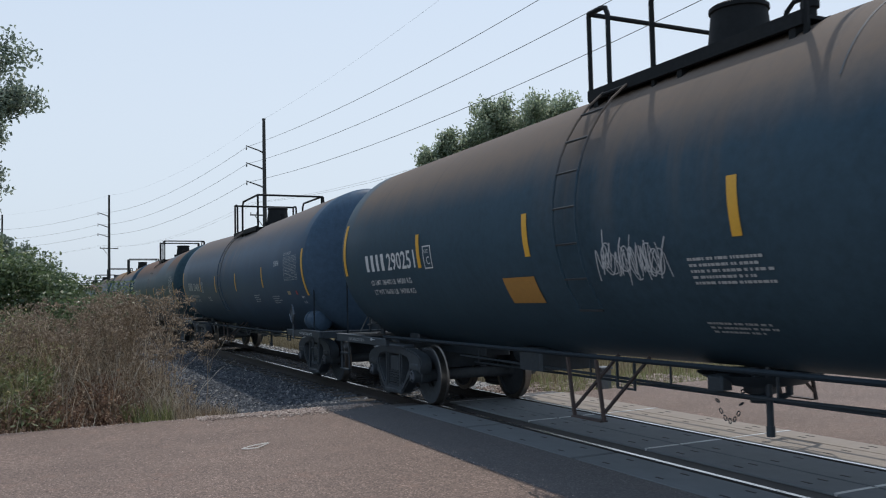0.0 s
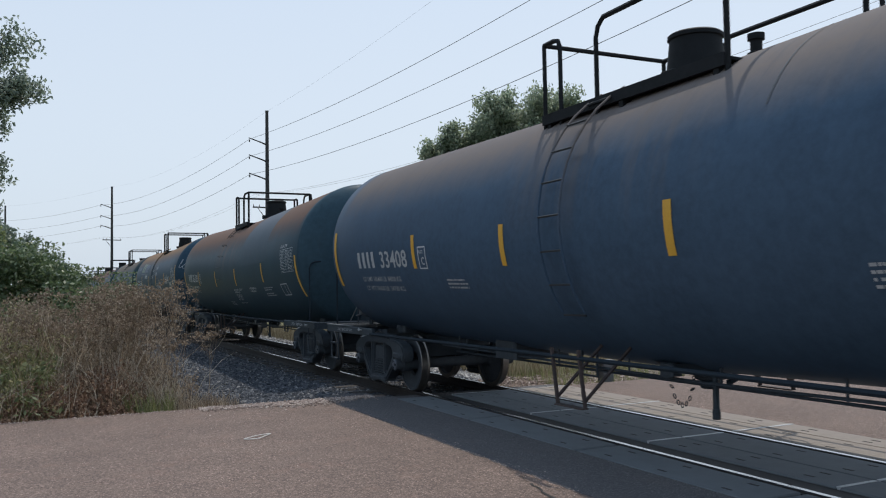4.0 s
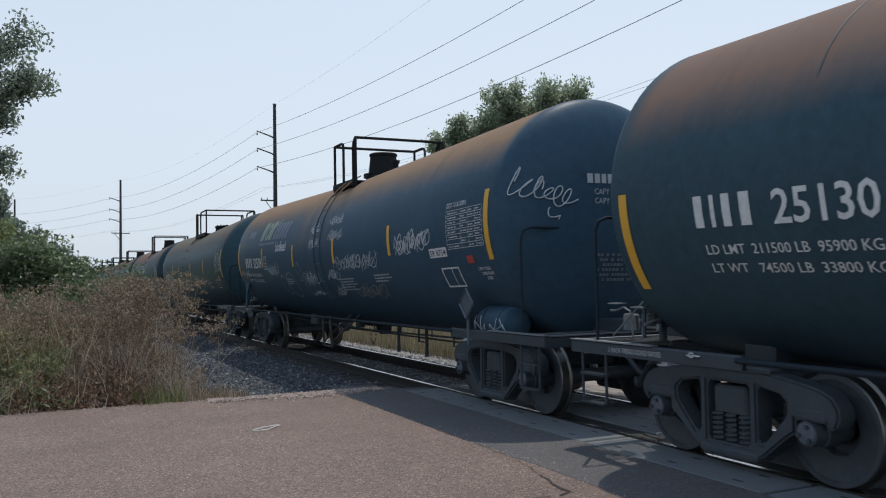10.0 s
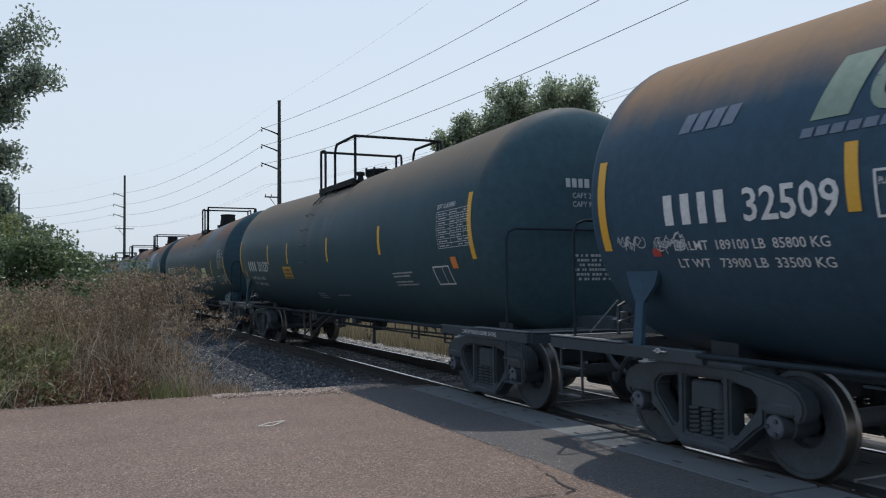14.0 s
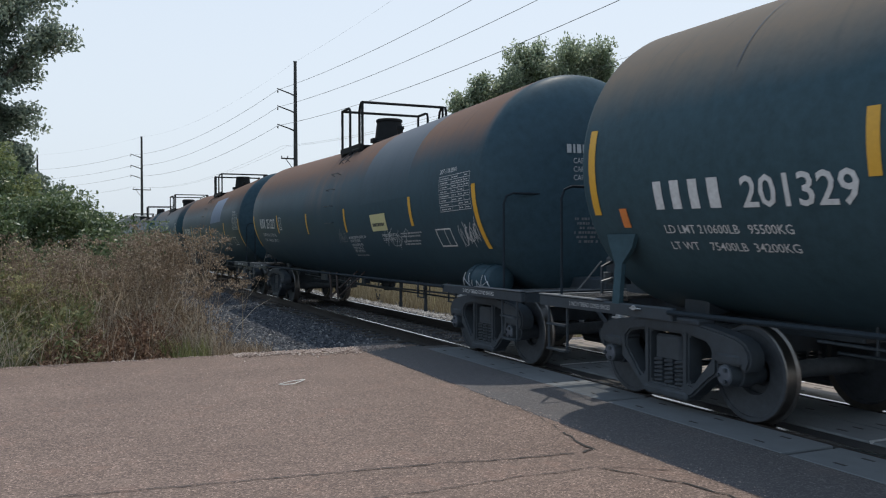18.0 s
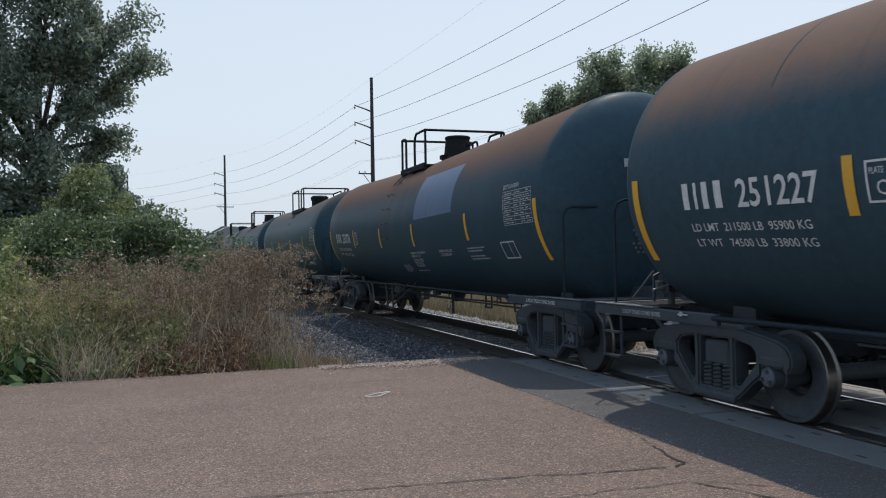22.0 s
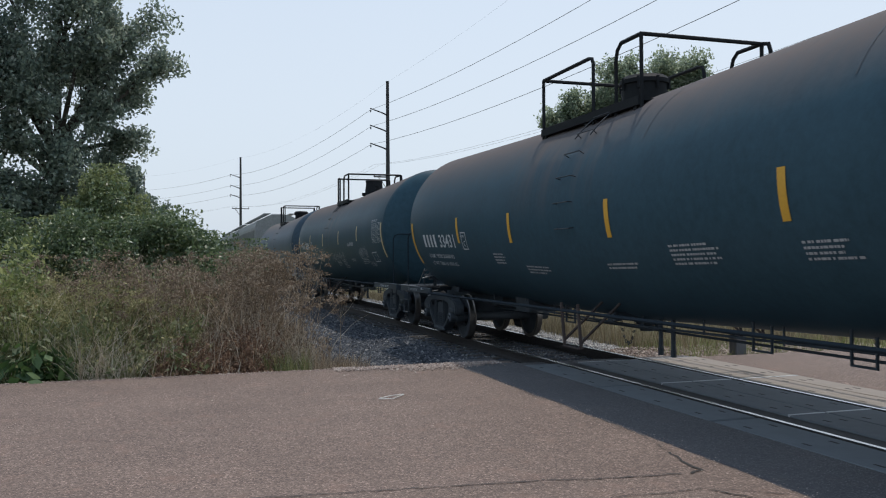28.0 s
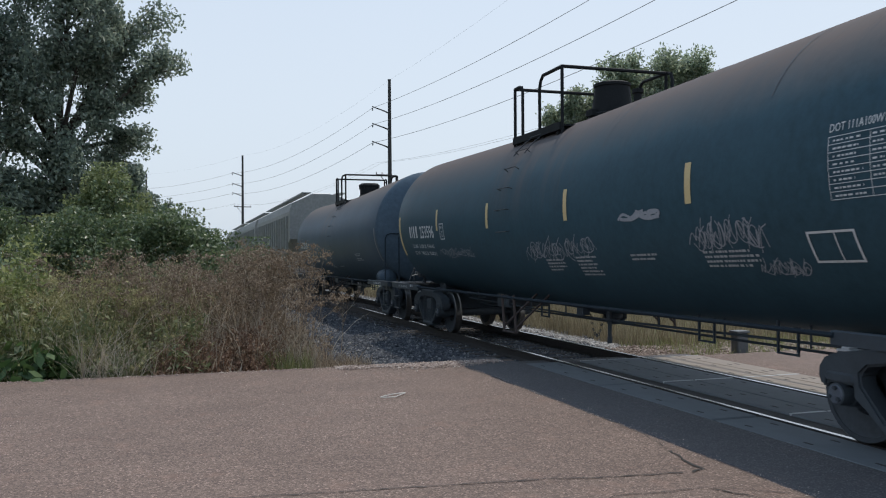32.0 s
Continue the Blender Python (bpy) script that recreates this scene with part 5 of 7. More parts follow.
def hopper_car():
    car = thing("hopper_car", "grey covered hopper car with ribbed sides behind the tanks", "hopper car", "cars of the train")
    part("hopper_body", once("hopper", lambda: hopper_body(M_grey)), None, car)
    g = Geo()
    for s in (-1, 1):
        g.box(-0.25, 0.25, min(s * 5.0, s * 8.7), max(s * 5.0, s * 8.7), 0.8, 1.2, 0.02)
        g.box(-1.5, 1.5, min(s * 8.2, s * 8.7), max(s * 8.2, s * 8.7), 1.0, 1.15, 0.02)
        for x in (-1, 1):
            g.box(min(x * 1.45, x * 1.6), max(x * 1.45, x * 1.6), -8.7, 8.7, 1.1, 1.3, 0.02)
    part("underframe", once("hopper_frame", lambda: g.mesh("underframe", M_grey)), None, car)

    def walkway():
        w = Geo()
        for s in (-1, 1):
            w.box(min(s * 0.62, s * 1.05), max(s * 0.62, s * 1.05), -8.4, 8.4, 4.77, 4.81)
        w.box(-0.45, 0.45, -7.6, 7.6, 4.70, 4.83, 0.03)
        return w.mesh("roof_walkway", M_galv)

    def chutes():
        w = Geo()
        for y in (-4.2, 0.0, 4.2):
            v = [(x, y + yy, z) for z, a, b in ((1.9, 1.3, 1.7), (0.55, 0.4, 0.3)) for x, yy in ((-a, -b), (a, -b), (a, b), (-a, b))]
            w.add(v, [(3, 2, 1, 0), (4, 5, 6, 7), (0, 1, 5, 4), (1, 2, 6, 5), (2, 3, 7, 6), (3, 0, 4, 7)])
        return w.mesh("chute", M_grey)

    part("roof_walkway", once("hopper_walk", walkway), None, car)
    part("chute", once("hopper_chutes", chutes), None, car)
    for s in (-1, 1):
        bogie(car, s * 6.8)
        part("coupler", coupler_mesh(), None, car, "", pose(0, s * 0.1, 0, 0, 0, 180 if s < 0 else 0))
    return car


TRAIN = [(y, tank_car(spec)) for y, spec in CARS]
TRAIN += [(185.6 + 18.4 * k, hopper_car()) for k in range(3)]


# ---- ground, road and track ----
def asphalt(name, dark, light):
    """Worn asphalt: pale chips in dark binder, with broad stains."""
    m = Mat(name, 0.85)
    chip = m.node("ShaderNodeTexVoronoi", Scale=82.0, Randomness=1.0)
    m.link(m.co.outputs["Object"], chip.inputs["Vector"])
    speck = m.noise(120, 3.0, 0.6)
    big, long = m.noise(0.8, 5.0, 0.6), m.noise(0.5, 5.0, 0.65, (0.3, 3.0, 1.0))
    sep = m.t.nodes.new("ShaderNodeSeparateColor")
    m.link(chip.outputs["Color"], sep.inputs["Color"])
    tone = m.math("ADD", m.math("MULTIPLY", sep.outputs["Red"], 0.62), m.math("MULTIPLY", speck, 0.42))
    c = m.ramp(tone, (0.2, dark), (0.55, tuple((a + b) / 2.3 for a, b in zip(dark, light))), (0.78, light), (0.90, tuple(v * 2.3 for v in light)))
    c = m.mix(m.math("MULTIPLY", m.grey(big, 0.35, 0.7), 0.28), c, tuple(v * 0.8 for v in dark))
    c = m.mix(m.math("MULTIPLY", m.grey(long, 0.48, 0.72), 0.16), c, tuple(v * 1.05 for v in light))
    patch = m.noise(2.3, 6.0, 0.7)
    c = m.mix(m.math("MULTIPLY", m.grey(patch, 0.55, 0.72), 0.35), c, (light[0] * 1.05, light[1] * 0.85, light[2] * 0.78))
    m.color(c)
    m.bump(tone, 0.8, 0.01)
    return m.m


M_road = asphalt("pinkish_worn_asphalt", (0.080, 0.053, 0.042), (0.260, 0.186, 0.150))
# Smoother asphalt, also darkened and cooled: the train's shade is in its colour.
M_apron = asphalt("smooth_shade_toned_asphalt", (0.056, 0.054, 0.057), (0.122, 0.113, 0.113))
M_panel = plain("grey_crossing_concrete", (0.132, 0.146, 0.156), 0.85, 0.0, 0.22, 5.0, 0.3)
M_strip = plain("pale_concrete", (0.245, 0.213, 0.185), 0.85, 0.0, 0.2, 5.0, 0.3)
# Ballast grey lowered so that the train's shade is part of the colour.
M_ballast = plain("shade_toned_ballast", (0.06, 0.068, 0.078), 0.9, 0.0, 0.6, 18.0, 0.6)
M_tie = plain("tarred_tie", (0.05, 0.042, 0.036), 0.85, 0.0, 0.5, 8.0, 0.4)
M_crack = plain("crack_filler", (0.02, 0.018, 0.017), 0.8, 0.0, 0.3, 20.0, 0)


def ground_material():
    m = Mat("dry_grass_and_soil", 0.95)
    a, b = m.noise(0.09, 6.0), m.noise(3.0, 6.0, 0.7)
    c = m.mix(m.grey(a, 0.35, 0.65), (0.15, 0.18, 0.055), (0.215, 0.20, 0.085))
    c = m.mix(m.math("MULTIPLY", b, 0.6), c, (0.10, 0.075, 0.05))
    m.color(c)
    m.bump(b, 0.6, 0.05)
    return m.m


g = Geo()
g.add([(-3000, -3000, -0.32), (3000, -3000, -0.32), (3000, 3000, -0.32), (-3000, 3000, -0.32)], [(0, 1, 2, 3)])
ground = thing("ground", "dry grass and soil ground reaching the horizon", "ground", "", "structure", g, ground_material())
g = Geo()
g.box(-60, 5.13, -14, 12.85, -0.4, -0.006)
road = thing("road", "worn pinkish asphalt road before the crossing", "road", "", "structure", g, M_road)
g = Geo()
rows = [(-14 + 26.6 * i / 380) for i in range(381)]
worn = [4.15 + 0.05 * noise.noise(Vector((y * 1.3, 0, 0))) + 0.035 * noise.noise(Vector((y * 5.0, 3, 0))) + 0.02 * noise.noise(Vector((y * 17.0, 7, 0))) for y in rows]
g.add([(x, y, z) for y, w in zip(rows, worn) for x, z in ((w - 0.012, -0.008), (w, 0.0), (5.13, -0.001))], [(3 * i + k, 3 * i + k + 1, 3 * i + k + 4, 3 * i + k + 3) for i in range(380) for k in (0, 1)])
apron = thing("road_apron", "smooth asphalt strip, darkened for the train's shade, beside the crossing panels", "road", "", "structure", g, M_apron)
g = Geo()
g.box(8.345, 70, -14, 12.3, -0.4, -0.01)
thing("road", "sunlit asphalt road beyond the track", "road", "", "structure", g, M_road)


def rail_mesh():
    g = Geo()
    prof = [(-0.07, -0.17), (0.07, -0.17), (0.07, -0.155), (0.012, -0.135), (0.010, -0.045), (0.036, -0.034), (0.036, -0.006), (0.028, 0.0), (-0.028, 0.0), (-0.036, -0.006), (-0.036, -0.034), (-0.010, -0.045), (-0.012, -0.135), (-0.07, -0.155)]
    n = len(prof)
    v = [(x, y, z) for y in (-120, 320) for x, z in prof]
    for k in range(n):
        g.slot = 1 if k in (6, 7, 8) else 0
        g.add([v[k], v[(k + 1) % n], v[n + (k + 1) % n], v[n + k]], [(0, 1, 2, 3)])
    return g.mesh("rail", [M_rail_side, M_rail_top])


track = thing("railway_track", "single railway track with bright rail heads in ballast", "railway track", "", "structure")
track.matrix_basis = pose(TRACK, 0, 0)
rail = rail_mesh()
for s in (-1, 1):
    part("rail", rail, None, track, "steel rail with a polished head", pose(s * GAUGE / 2, 0, 0))
g = Geo()
ring = [(-2.9, -0.34), (-1.5, -0.2), (-0.2, -0.19), (0.2, -0.19), (1.5, -0.2), (2.9, -0.34)]
for y0, y1 in ((12.75, 320), (-120, -14)):
    g.add([(x, y, z) for y in (y0, y1) for x, z in ring], [(i, i + 1, i + 7, i + 6) for i in range(5)])
ballast_bed = part("ballast_bed", g, M_ballast, track)
tie = Geo().box(-1.3, 1.3, -0.11, 0.11, -0.32, -0.165, 0.01).mesh("tie", M_tie)
for k in range(160):
    part("tie", tie, None, track, "", pose(0, 13.0 + 0.54 * k, 0))

# crossing panels, each with its steel end angles and bolt slots
def panel_mesh(x0, x1, length, mat, name, slots, angle):
    g = Geo()
    gap = 0.03 if angle is M_crack else 0.012
    g.box(x0, x1, gap, length - gap, -0.2, 0.0, 0.012)
    g.slot = 1
    for y in (0.0, length - 0.022) if angle is not M_crack else ():
        g.box(x0 + 0.01, x1 - 0.01, y + 0.002, y + 0.02, -0.1, 0.003)
    g.slot = 2
    for x in (x0 + 0.14, x1 - 0.14) if slots else ():
        for k in range(3):
            y = length * (k + 0.5) / 3
            g.box(x - 0.014, x + 0.014, y - 0.055, y + 0.055, -0.05, 0.002)
    return g.mesh(name, [mat, angle, M_crack])


crossing = thing("level_crossing", "grey concrete crossing panels between and beside the rails", "level crossing", "", "structure")
crossing.matrix_basis = pose(TRACK, 0, 0)
for name, x0, x1, mat in (("field_panel", -1.42, -0.84, M_panel), ("gauge_panel", -0.45, 0.03, M_panel), ("gauge_panel", 0.05, 0.66, M_panel), ("field_panel", 0.80, 1.36, M_strip), ("field_panel", 1.37, 1.78, M_strip)):
    pm = panel_mesh(x0, x1, 2.44, mat, name, True, M_crack if x0 < -0.5 else M_galv)
    for k in range(10):
        part(name, pm, None, crossing, "", pose(0, 12.26 - 2.44 * (k + 1), -0.001))
g = Geo()
g.box(-1.42, 1.36, -13, 12.25, -0.4, -0.19)
part("crossing_bed", g, M_crack, crossing)
M_rubber = plain("black_flangeway_rubber", (0.012, 0.013, 0.015), 0.7, 0.0, 0.4, 9.0, 0.2)
for x0, x1 in ((-0.835, -0.795), (-0.71, -0.455), (0.665, 0.71), (0.792, 0.798)):
    g = Geo()
    g.box(x0, x1, -12.1, 12.24, -0.18, -0.02)
    part("flangeway_filler", g, M_rubber, crossing, "black rubber flangeway filler")

# ---- poles and wires ----
POLE_A, POLE_B, POLE_C = Vector((16.86, 67.94, -0.3)), Vector((8.93, 124.08, -0.3)), Vector((-5.3, 155.9, -0.3))
NEAR = Vector((22.0, 10.0, -0.3))
POLE_TOP = 16.6
# each pole with the way its arms reach, the heights of its three arm tips and of its top over the common ones
POLES = [(NEAR + (NEAR - POLE_A), (0, 0, 0), 0.0), (NEAR, (0.45, 0.3, 0.25), 4.1), (POLE_A, (-0.65, -0.5, -0.45), 0.0), (POLE_B, (-0.8, -0.8, -0.6), 0.0), (POLE_C, (-0.8, -0.8, -0.6), 0.0), (POLE_C + (POLE_C - POLE_B), (-0.8, -0.8, -0.6), 0.0)]
ARM = 1.5


def arm_side(k):
    """Which way the arms of pole k reach: square to the line."""
    a, b = POLES[max(k - 1, 0)][0], POLES[min(k + 1, len(POLES) - 1)][0]
    d = Vector((b.x - a.x, b.y - a.y, 0)).normalized()
    return Vector((-d.y, d.x, 0))


def pole(k, both):
    at, rise, top = POLES[k]
    p = thing("utility_pole", "tall dark wooden power pole with stepped arms", "utility pole", "power line", at=Matrix.Translation(at))
    part("mast", Geo().tube([(0, 0, 0), (0, 0, POLE_TOP + 0.3 + top)], 0.22, 12, True, 0.13), M_wood, p)
    part("mast_cap", Geo().lathe([(0.001, POLE_TOP + 0.36 + top), (0.15, POLE_TOP + 0.34 + top), (0.16, POLE_TOP + 0.26 + top)], "z", 12), M_steelgrey, p)
    side = arm_side(k)
    for i in range(3):
        z = POLE_TOP - 1.75 - 1.55 * i + rise[i]
        arm = Geo()
        arm.tube([(0, 0, z - 0.12), tuple(side * 0.5 + Vector((0, 0, z + 0.06))), tuple(side * (ARM + 0.05) + Vector((0, 0, z + 0.36)))], 0.07, 7, True, 0.045)
        part("insulator_arm", arm, M_wood, p)
        ins = Geo()
        ins.lathe([(0.03, 0), (0.075, 0.04), (0.03, 0.06), (0.075, 0.1), (0.03, 0.12), (0.075, 0.16), (0.02, 0.2)], "z", 10, tuple(side * ARM + Vector((0, 0, z + 0.02))))
        part("insulator", ins, M_steelgrey, p)
    zc = POLE_TOP - (7.1 if both else 7.7)
    a = side * 1.25
    arm = Geo()
    arm.tube([tuple(-a * (1.0 if both else 0.1) + Vector((0, 0, zc))), (a.x, a.y, zc)], 0.06, 6)
    arm.tube([(0, 0, zc - 1.1), (a.x * 0.7, a.y * 0.7, zc)], 0.03, 5)
    part("crossarm", arm, M_wood, p)
    for u in (0.95, 0.55) + ((-0.95,) if both else ()):
        pin = Geo()
        pin.lathe([(0.02, 0), (0.05, 0.05), (0.03, 0.09), (0.05, 0.13), (0.01, 0.18)], "z", 8, tuple(a * u + Vector((0, 0, zc + 0.05))))
        part("insulator", pin, M_steelgrey, p)


for k in range(1, 5):
    pole(k, k > 2)


def wires():
    """Three thick lines on the arms' tips, a thin one on the masts' tops and two low ones on the crossarms."""
    lines = [(ARM, POLE_TOP - 1.8 - 1.55 * i, 0.014, i) for i in range(3)] + [(0.0, POLE_TOP, 0.004, None)]
    lines += [(1.19, POLE_TOP - 7.0, 0.006, 3), (0.69, POLE_TOP - 7.0, 0.006, 3)]
    for off, z, r, which in lines:
        w = thing("power_line", "thin dark overhead power line between the poles", "power line", "overhead lines")
        ends = []
        for k, (at, rise, top) in enumerate(POLES):
            up = top if which is None else 0.0 if which == 3 else rise[which]
            ends.append(at + arm_side(k) * off + Vector((0, 0, 0.3 + z + up)))
        for k, (a, b) in enumerate(zip(ends, ends[1:])):
            sag = (1.2, 1.1, 1.25, 0.5, 0.4)[k]
            span = Geo()
            span.tube([tuple(a.lerp(b, i / 20) - Vector((0, 0, sag * 4 * (i / 20) * (1 - i / 20)))) for i in range(21)], r, 5)
            part("span", span, M_cable, w)


wires()


# ---- plants ----
RNG = np.random.default_rng(7)


def ribbons(p0, p1, p2, width, tip=0.15):
    """Curved thin blades: quadratic arcs from p0 over p1 to p2, as (verts, quads)."""
    n = len(p0)
    turn = RNG.uniform(0, 2 * np.pi, n)
    side = np.stack([np.cos(turn), np.sin(turn), np.zeros(n)], 1) * np.asarray(width).reshape(-1, 1)
    rows = []
    for t, w in ((0.0, 1.0), (0.4, 0.8), (0.75, 0.5), (1.0, tip)):
        c = p0 * (1 - t) ** 2 + p1 * 2 * t * (1 - t) + p2 * t * t
        rows += [c - side * w * 0.5, c + side * w * 0.5]
    v = np.stack(rows, 1).reshape(-1, 3)
    q = np.array([[0, 1, 3, 2], [2, 3, 5, 4], [4, 5, 7, 6]])
    f = (np.arange(n)[:, None, None] * 8 + q[None]).reshape(-1, 4)
    return v, f


def leaves(p, size, droop=0.0, long=1.6):
    """Diamond leaves at the points p, turned every way."""
    n = len(p)
    a = RNG.normal(size=(n, 3))
    a[:, 2] -= droop
    a /= np.linalg.norm(a, axis=1, keepdims=True)
    b = np.cross(a, RNG.normal(size=(n, 3)))
    b /= np.linalg.norm(b, axis=1, keepdims=True)
    s = np.asarray(size).reshape(-1, 1)
    v = np.stack([p - a * s * long * 0.5, p + b * s * 0.42 - a * s * 0.1, p + a * s * long * 0.5, p - b * s * 0.42 - a * s * 0.1], 1).reshape(-1, 3)
    return v, np.arange(n * 4).reshape(-1, 4)


def joined(parts):
    vs, fs, o = [], [], 0
    for v, f in parts:
        vs.append(v)
        fs.append(f + o)
        o += len(v)
    return np.concatenate(vs), np.concatenate(fs)


def leaf_material(name, *stops, rough=0.55, through=0.25):
    m = Mat(name, rough)
    m.color(m.ramp(m.island(), *stops))
    if through:
        tr = m.node("ShaderNodeBsdfTranslucent")
        mx = m.node("ShaderNodeMixShader", Fac=through)
        m.link(m.ramp(m.island(), *stops), tr.inputs["Color"])
        m.link(m.b.outputs["BSDF"], mx.inputs[1])
        m.link(tr.outputs["BSDF"], mx.inputs[2])
        m.link(mx.outputs["Shader"], m.t.nodes["Material Output"].inputs["Surface"])
    return m.m


# Poplar leaf tones lightened and blued; a veil of haze is painted into them.
M_leaf = leaf_material("poplar_leaf", (0.0, (0.13, 0.175, 0.145)), (0.6, (0.22, 0.27, 0.21)), (0.92, (0.35, 0.40, 0.31)), (1.0, (0.52, 0.55, 0.48)), through=0.55)
M_leaf_far = leaf_material("far_leaf", (0.0, (0.15, 0.205, 0.13)), (0.6, (0.23, 0.30, 0.18)), (1.0, (0.36, 0.41, 0.28)), through=0.55)
# Paled leaf tones: the haze before the distant trees is put into the colour.
M_leaf_tree = leaf_material("hazed_tree_leaf", (0.0, (0.18, 0.225, 0.165)), (0.6, (0.27, 0.33, 0.23)), (1.0, (0.44, 0.47, 0.35)), through=0.75)
M_shrub = leaf_material("olive_shrub_leaf", (0.0, (0.13, 0.165, 0.065)), (0.6, (0.235, 0.275, 0.125)), (1.0, (0.38, 0.42, 0.24)), through=0.55)
M_bush = leaf_material("bush_leaf", (0.0, (0.052, 0.084, 0.038)), (0.6, (0.118, 0.162, 0.075)), (0.93, (0.20, 0.25, 0.125)), (1.0, (0.44, 0.48, 0.36)), through=0.4, rough=0.4)
M_dry = leaf_material("dry_stalk", (0.0, (0.108, 0.079, 0.054)), (0.5, (0.261, 0.198, 0.137)), (0.8, (0.450, 0.356, 0.248)), (1.0, (0.702, 0.621, 0.495)), rough=0.85, through=0.42)
M_rusty = leaf_material("rust_brown_weed", (0.0, (0.12, 0.066, 0.047)), (0.6, (0.26, 0.16, 0.108)), (1.0, (0.48, 0.34, 0.23)), rough=0.85, through=0.4)
M_seed = leaf_material("dry_seed_head", (0.0, (0.117, 0.086, 0.061)), (0.6, (0.261, 0.200, 0.141)), (1.0, (0.504, 0.414, 0.306)), rough=0.9, through=0.42)
M_green_blade = leaf_material("olive_blade", (0.0, (0.105, 0.125, 0.045)), (0.6, (0.225, 0.245, 0.098)), (1.0, (0.43, 0.42, 0.22)), rough=0.7, through=0.42)
M_straw = leaf_material("straw_grass", (0.0, (0.18, 0.145, 0.088)), (0.6, (0.29, 0.24, 0.155)), (1.0, (0.42, 0.36, 0.24)), rough=0.85, through=0.35)
M_olive_seed = leaf_material("olive_seed_head", (0.0, (0.18, 0.175, 0.078)), (0.6, (0.33, 0.31, 0.15)), (1.0, (0.54, 0.49, 0.28)), rough=0.85, through=0.45)
M_forb = leaf_material("olive_leaf", (0.0, (0.095, 0.12, 0.05)), (0.6, (0.20, 0.23, 0.10)), (1.0, (0.46, 0.47, 0.29)), through=0.48)
M_forb_bright = leaf_material("yellow_green_leaf", (0.0, (0.10, 0.13, 0.042)), (0.6, (0.20, 0.24, 0.085)), (1.0, (0.38, 0.41, 0.18)), through=0.45)
M_broad = leaf_material("broad_leaf", (0.0, (0.04, 0.085, 0.03)), (0.9, (0.10, 0.17, 0.055)), (1.0, (0.20, 0.26, 0.07)), through=0.35)
M_pale = leaf_material("bleached_stalk", (0.0, (0.36, 0.31, 0.24)), (1.0, (0.62, 0.56, 0.46)), rough=0.85, through=0.2)
M_umbel = leaf_material("tan_umbel", (0.0, (0.113, 0.084, 0.059)), (0.6, (0.225, 0.171, 0.124)), (1.0, (0.432, 0.351, 0.261)), rough=0.9, through=0.4)
M_bark = plain("furrowed_bark", (0.07, 0.058, 0.048), 0.9, 0.0, 0.5, 5.0, 0.5)


def forbs(name, label, xs, ys, heights, stem_mat, seed_mat, arms=8, seeds=34, lean=0.18, seed_size=0.022, ground=-0.28):
    """Tall weeds: a stem, side shoots in the upper half, and seed heads on the shoots."""
    n = len(xs)
    base = np.stack([xs, ys, np.full(n, ground)], 1)
    off = RNG.normal(0, lean, (n, 2)) * heights[:, None]
    top = base + np.concatenate([off, heights[:, None]], 1)
    mid = (base + top) / 2 + np.concatenate([RNG.normal(0, 0.05, (n, 2)), np.zeros((n, 1))], 1)
    parts = [ribbons(base, mid, top, RNG.uniform(0.008, 0.016, n), 0.4)]
    k = arms
    t = RNG.uniform(0.35, 0.98, (n, k, 1))
    start = (base[:, None] * (1 - t) ** 2 + mid[:, None] * 2 * t * (1 - t) + top[:, None] * t ** 2).reshape(-1, 3)
    ang = RNG.uniform(0, 2 * np.pi, n * k)
    reach = np.repeat(heights, k) * RNG.uniform(0.08, 0.24, n * k)
    end = start + np.stack([np.cos(ang) * reach, np.sin(ang) * reach, reach * RNG.uniform(0.4, 1.1, n * k)], 1)
    bend = (start + end) / 2 + np.array([0, 0, -0.02])
    parts.append(ribbons(start, bend, end, np.full(n * k, 0.006), 0.4))
    stems = big_mesh(name, *joined(parts), stem_mat)
    thing_ = tagged(new(name, stems), label, "weeds", "", "stuff")
    per = max(1, seeds // k)
    u = RNG.uniform(0.35, 1.08, (n * k, per, 1))
    spots = (start[:, None] * (1 - u) + end[:, None] * u + RNG.normal(0, 0.02, (n * k, per, 3))).reshape(-1, 3)
    heads = big_mesh("seed_heads", *leaves(spots, RNG.uniform(0.6, 1.5, len(spots)) * seed_size), seed_mat)
    ob = new("seed_heads", heads)
    ob.parent = thing_
    return thing_


def tufts(name, label, xs, ys, heights, mat, blades=9, spread=0.35, width=0.008, ground=-0.28):
    n = len(xs)
    bx = np.repeat(np.stack([xs, ys, np.full(n, ground)], 1), blades, 0)
    bx[:, :2] += RNG.normal(0, 0.05, (n * blades, 2))
    hh = np.repeat(heights, blades) * RNG.uniform(0.5, 1.1, n * blades)
    ang = RNG.uniform(0, 2 * np.pi, n * blades)
    out = hh * RNG.uniform(0.05, spread, n * blades)
    d = np.stack([np.cos(ang) * out, np.sin(ang) * out, np.zeros(n * blades)], 1)
    up = np.stack([np.zeros_like(hh), np.zeros_like(hh), hh], 1)
    v, f = ribbons(bx, bx + d * 0.3 + up * 0.75, bx + d + up, np.full(len(bx), width))
    return tagged(new(name, big_mesh(name, v, f, mat)), label, "grass", "", "stuff")


def field(n, x0, x1, y0, y1, keep):
    xs, ys = RNG.uniform(x0, x1, n), RNG.uniform(y0, y1, n)
    k = keep(xs, ys)
    return xs[k], ys[k]


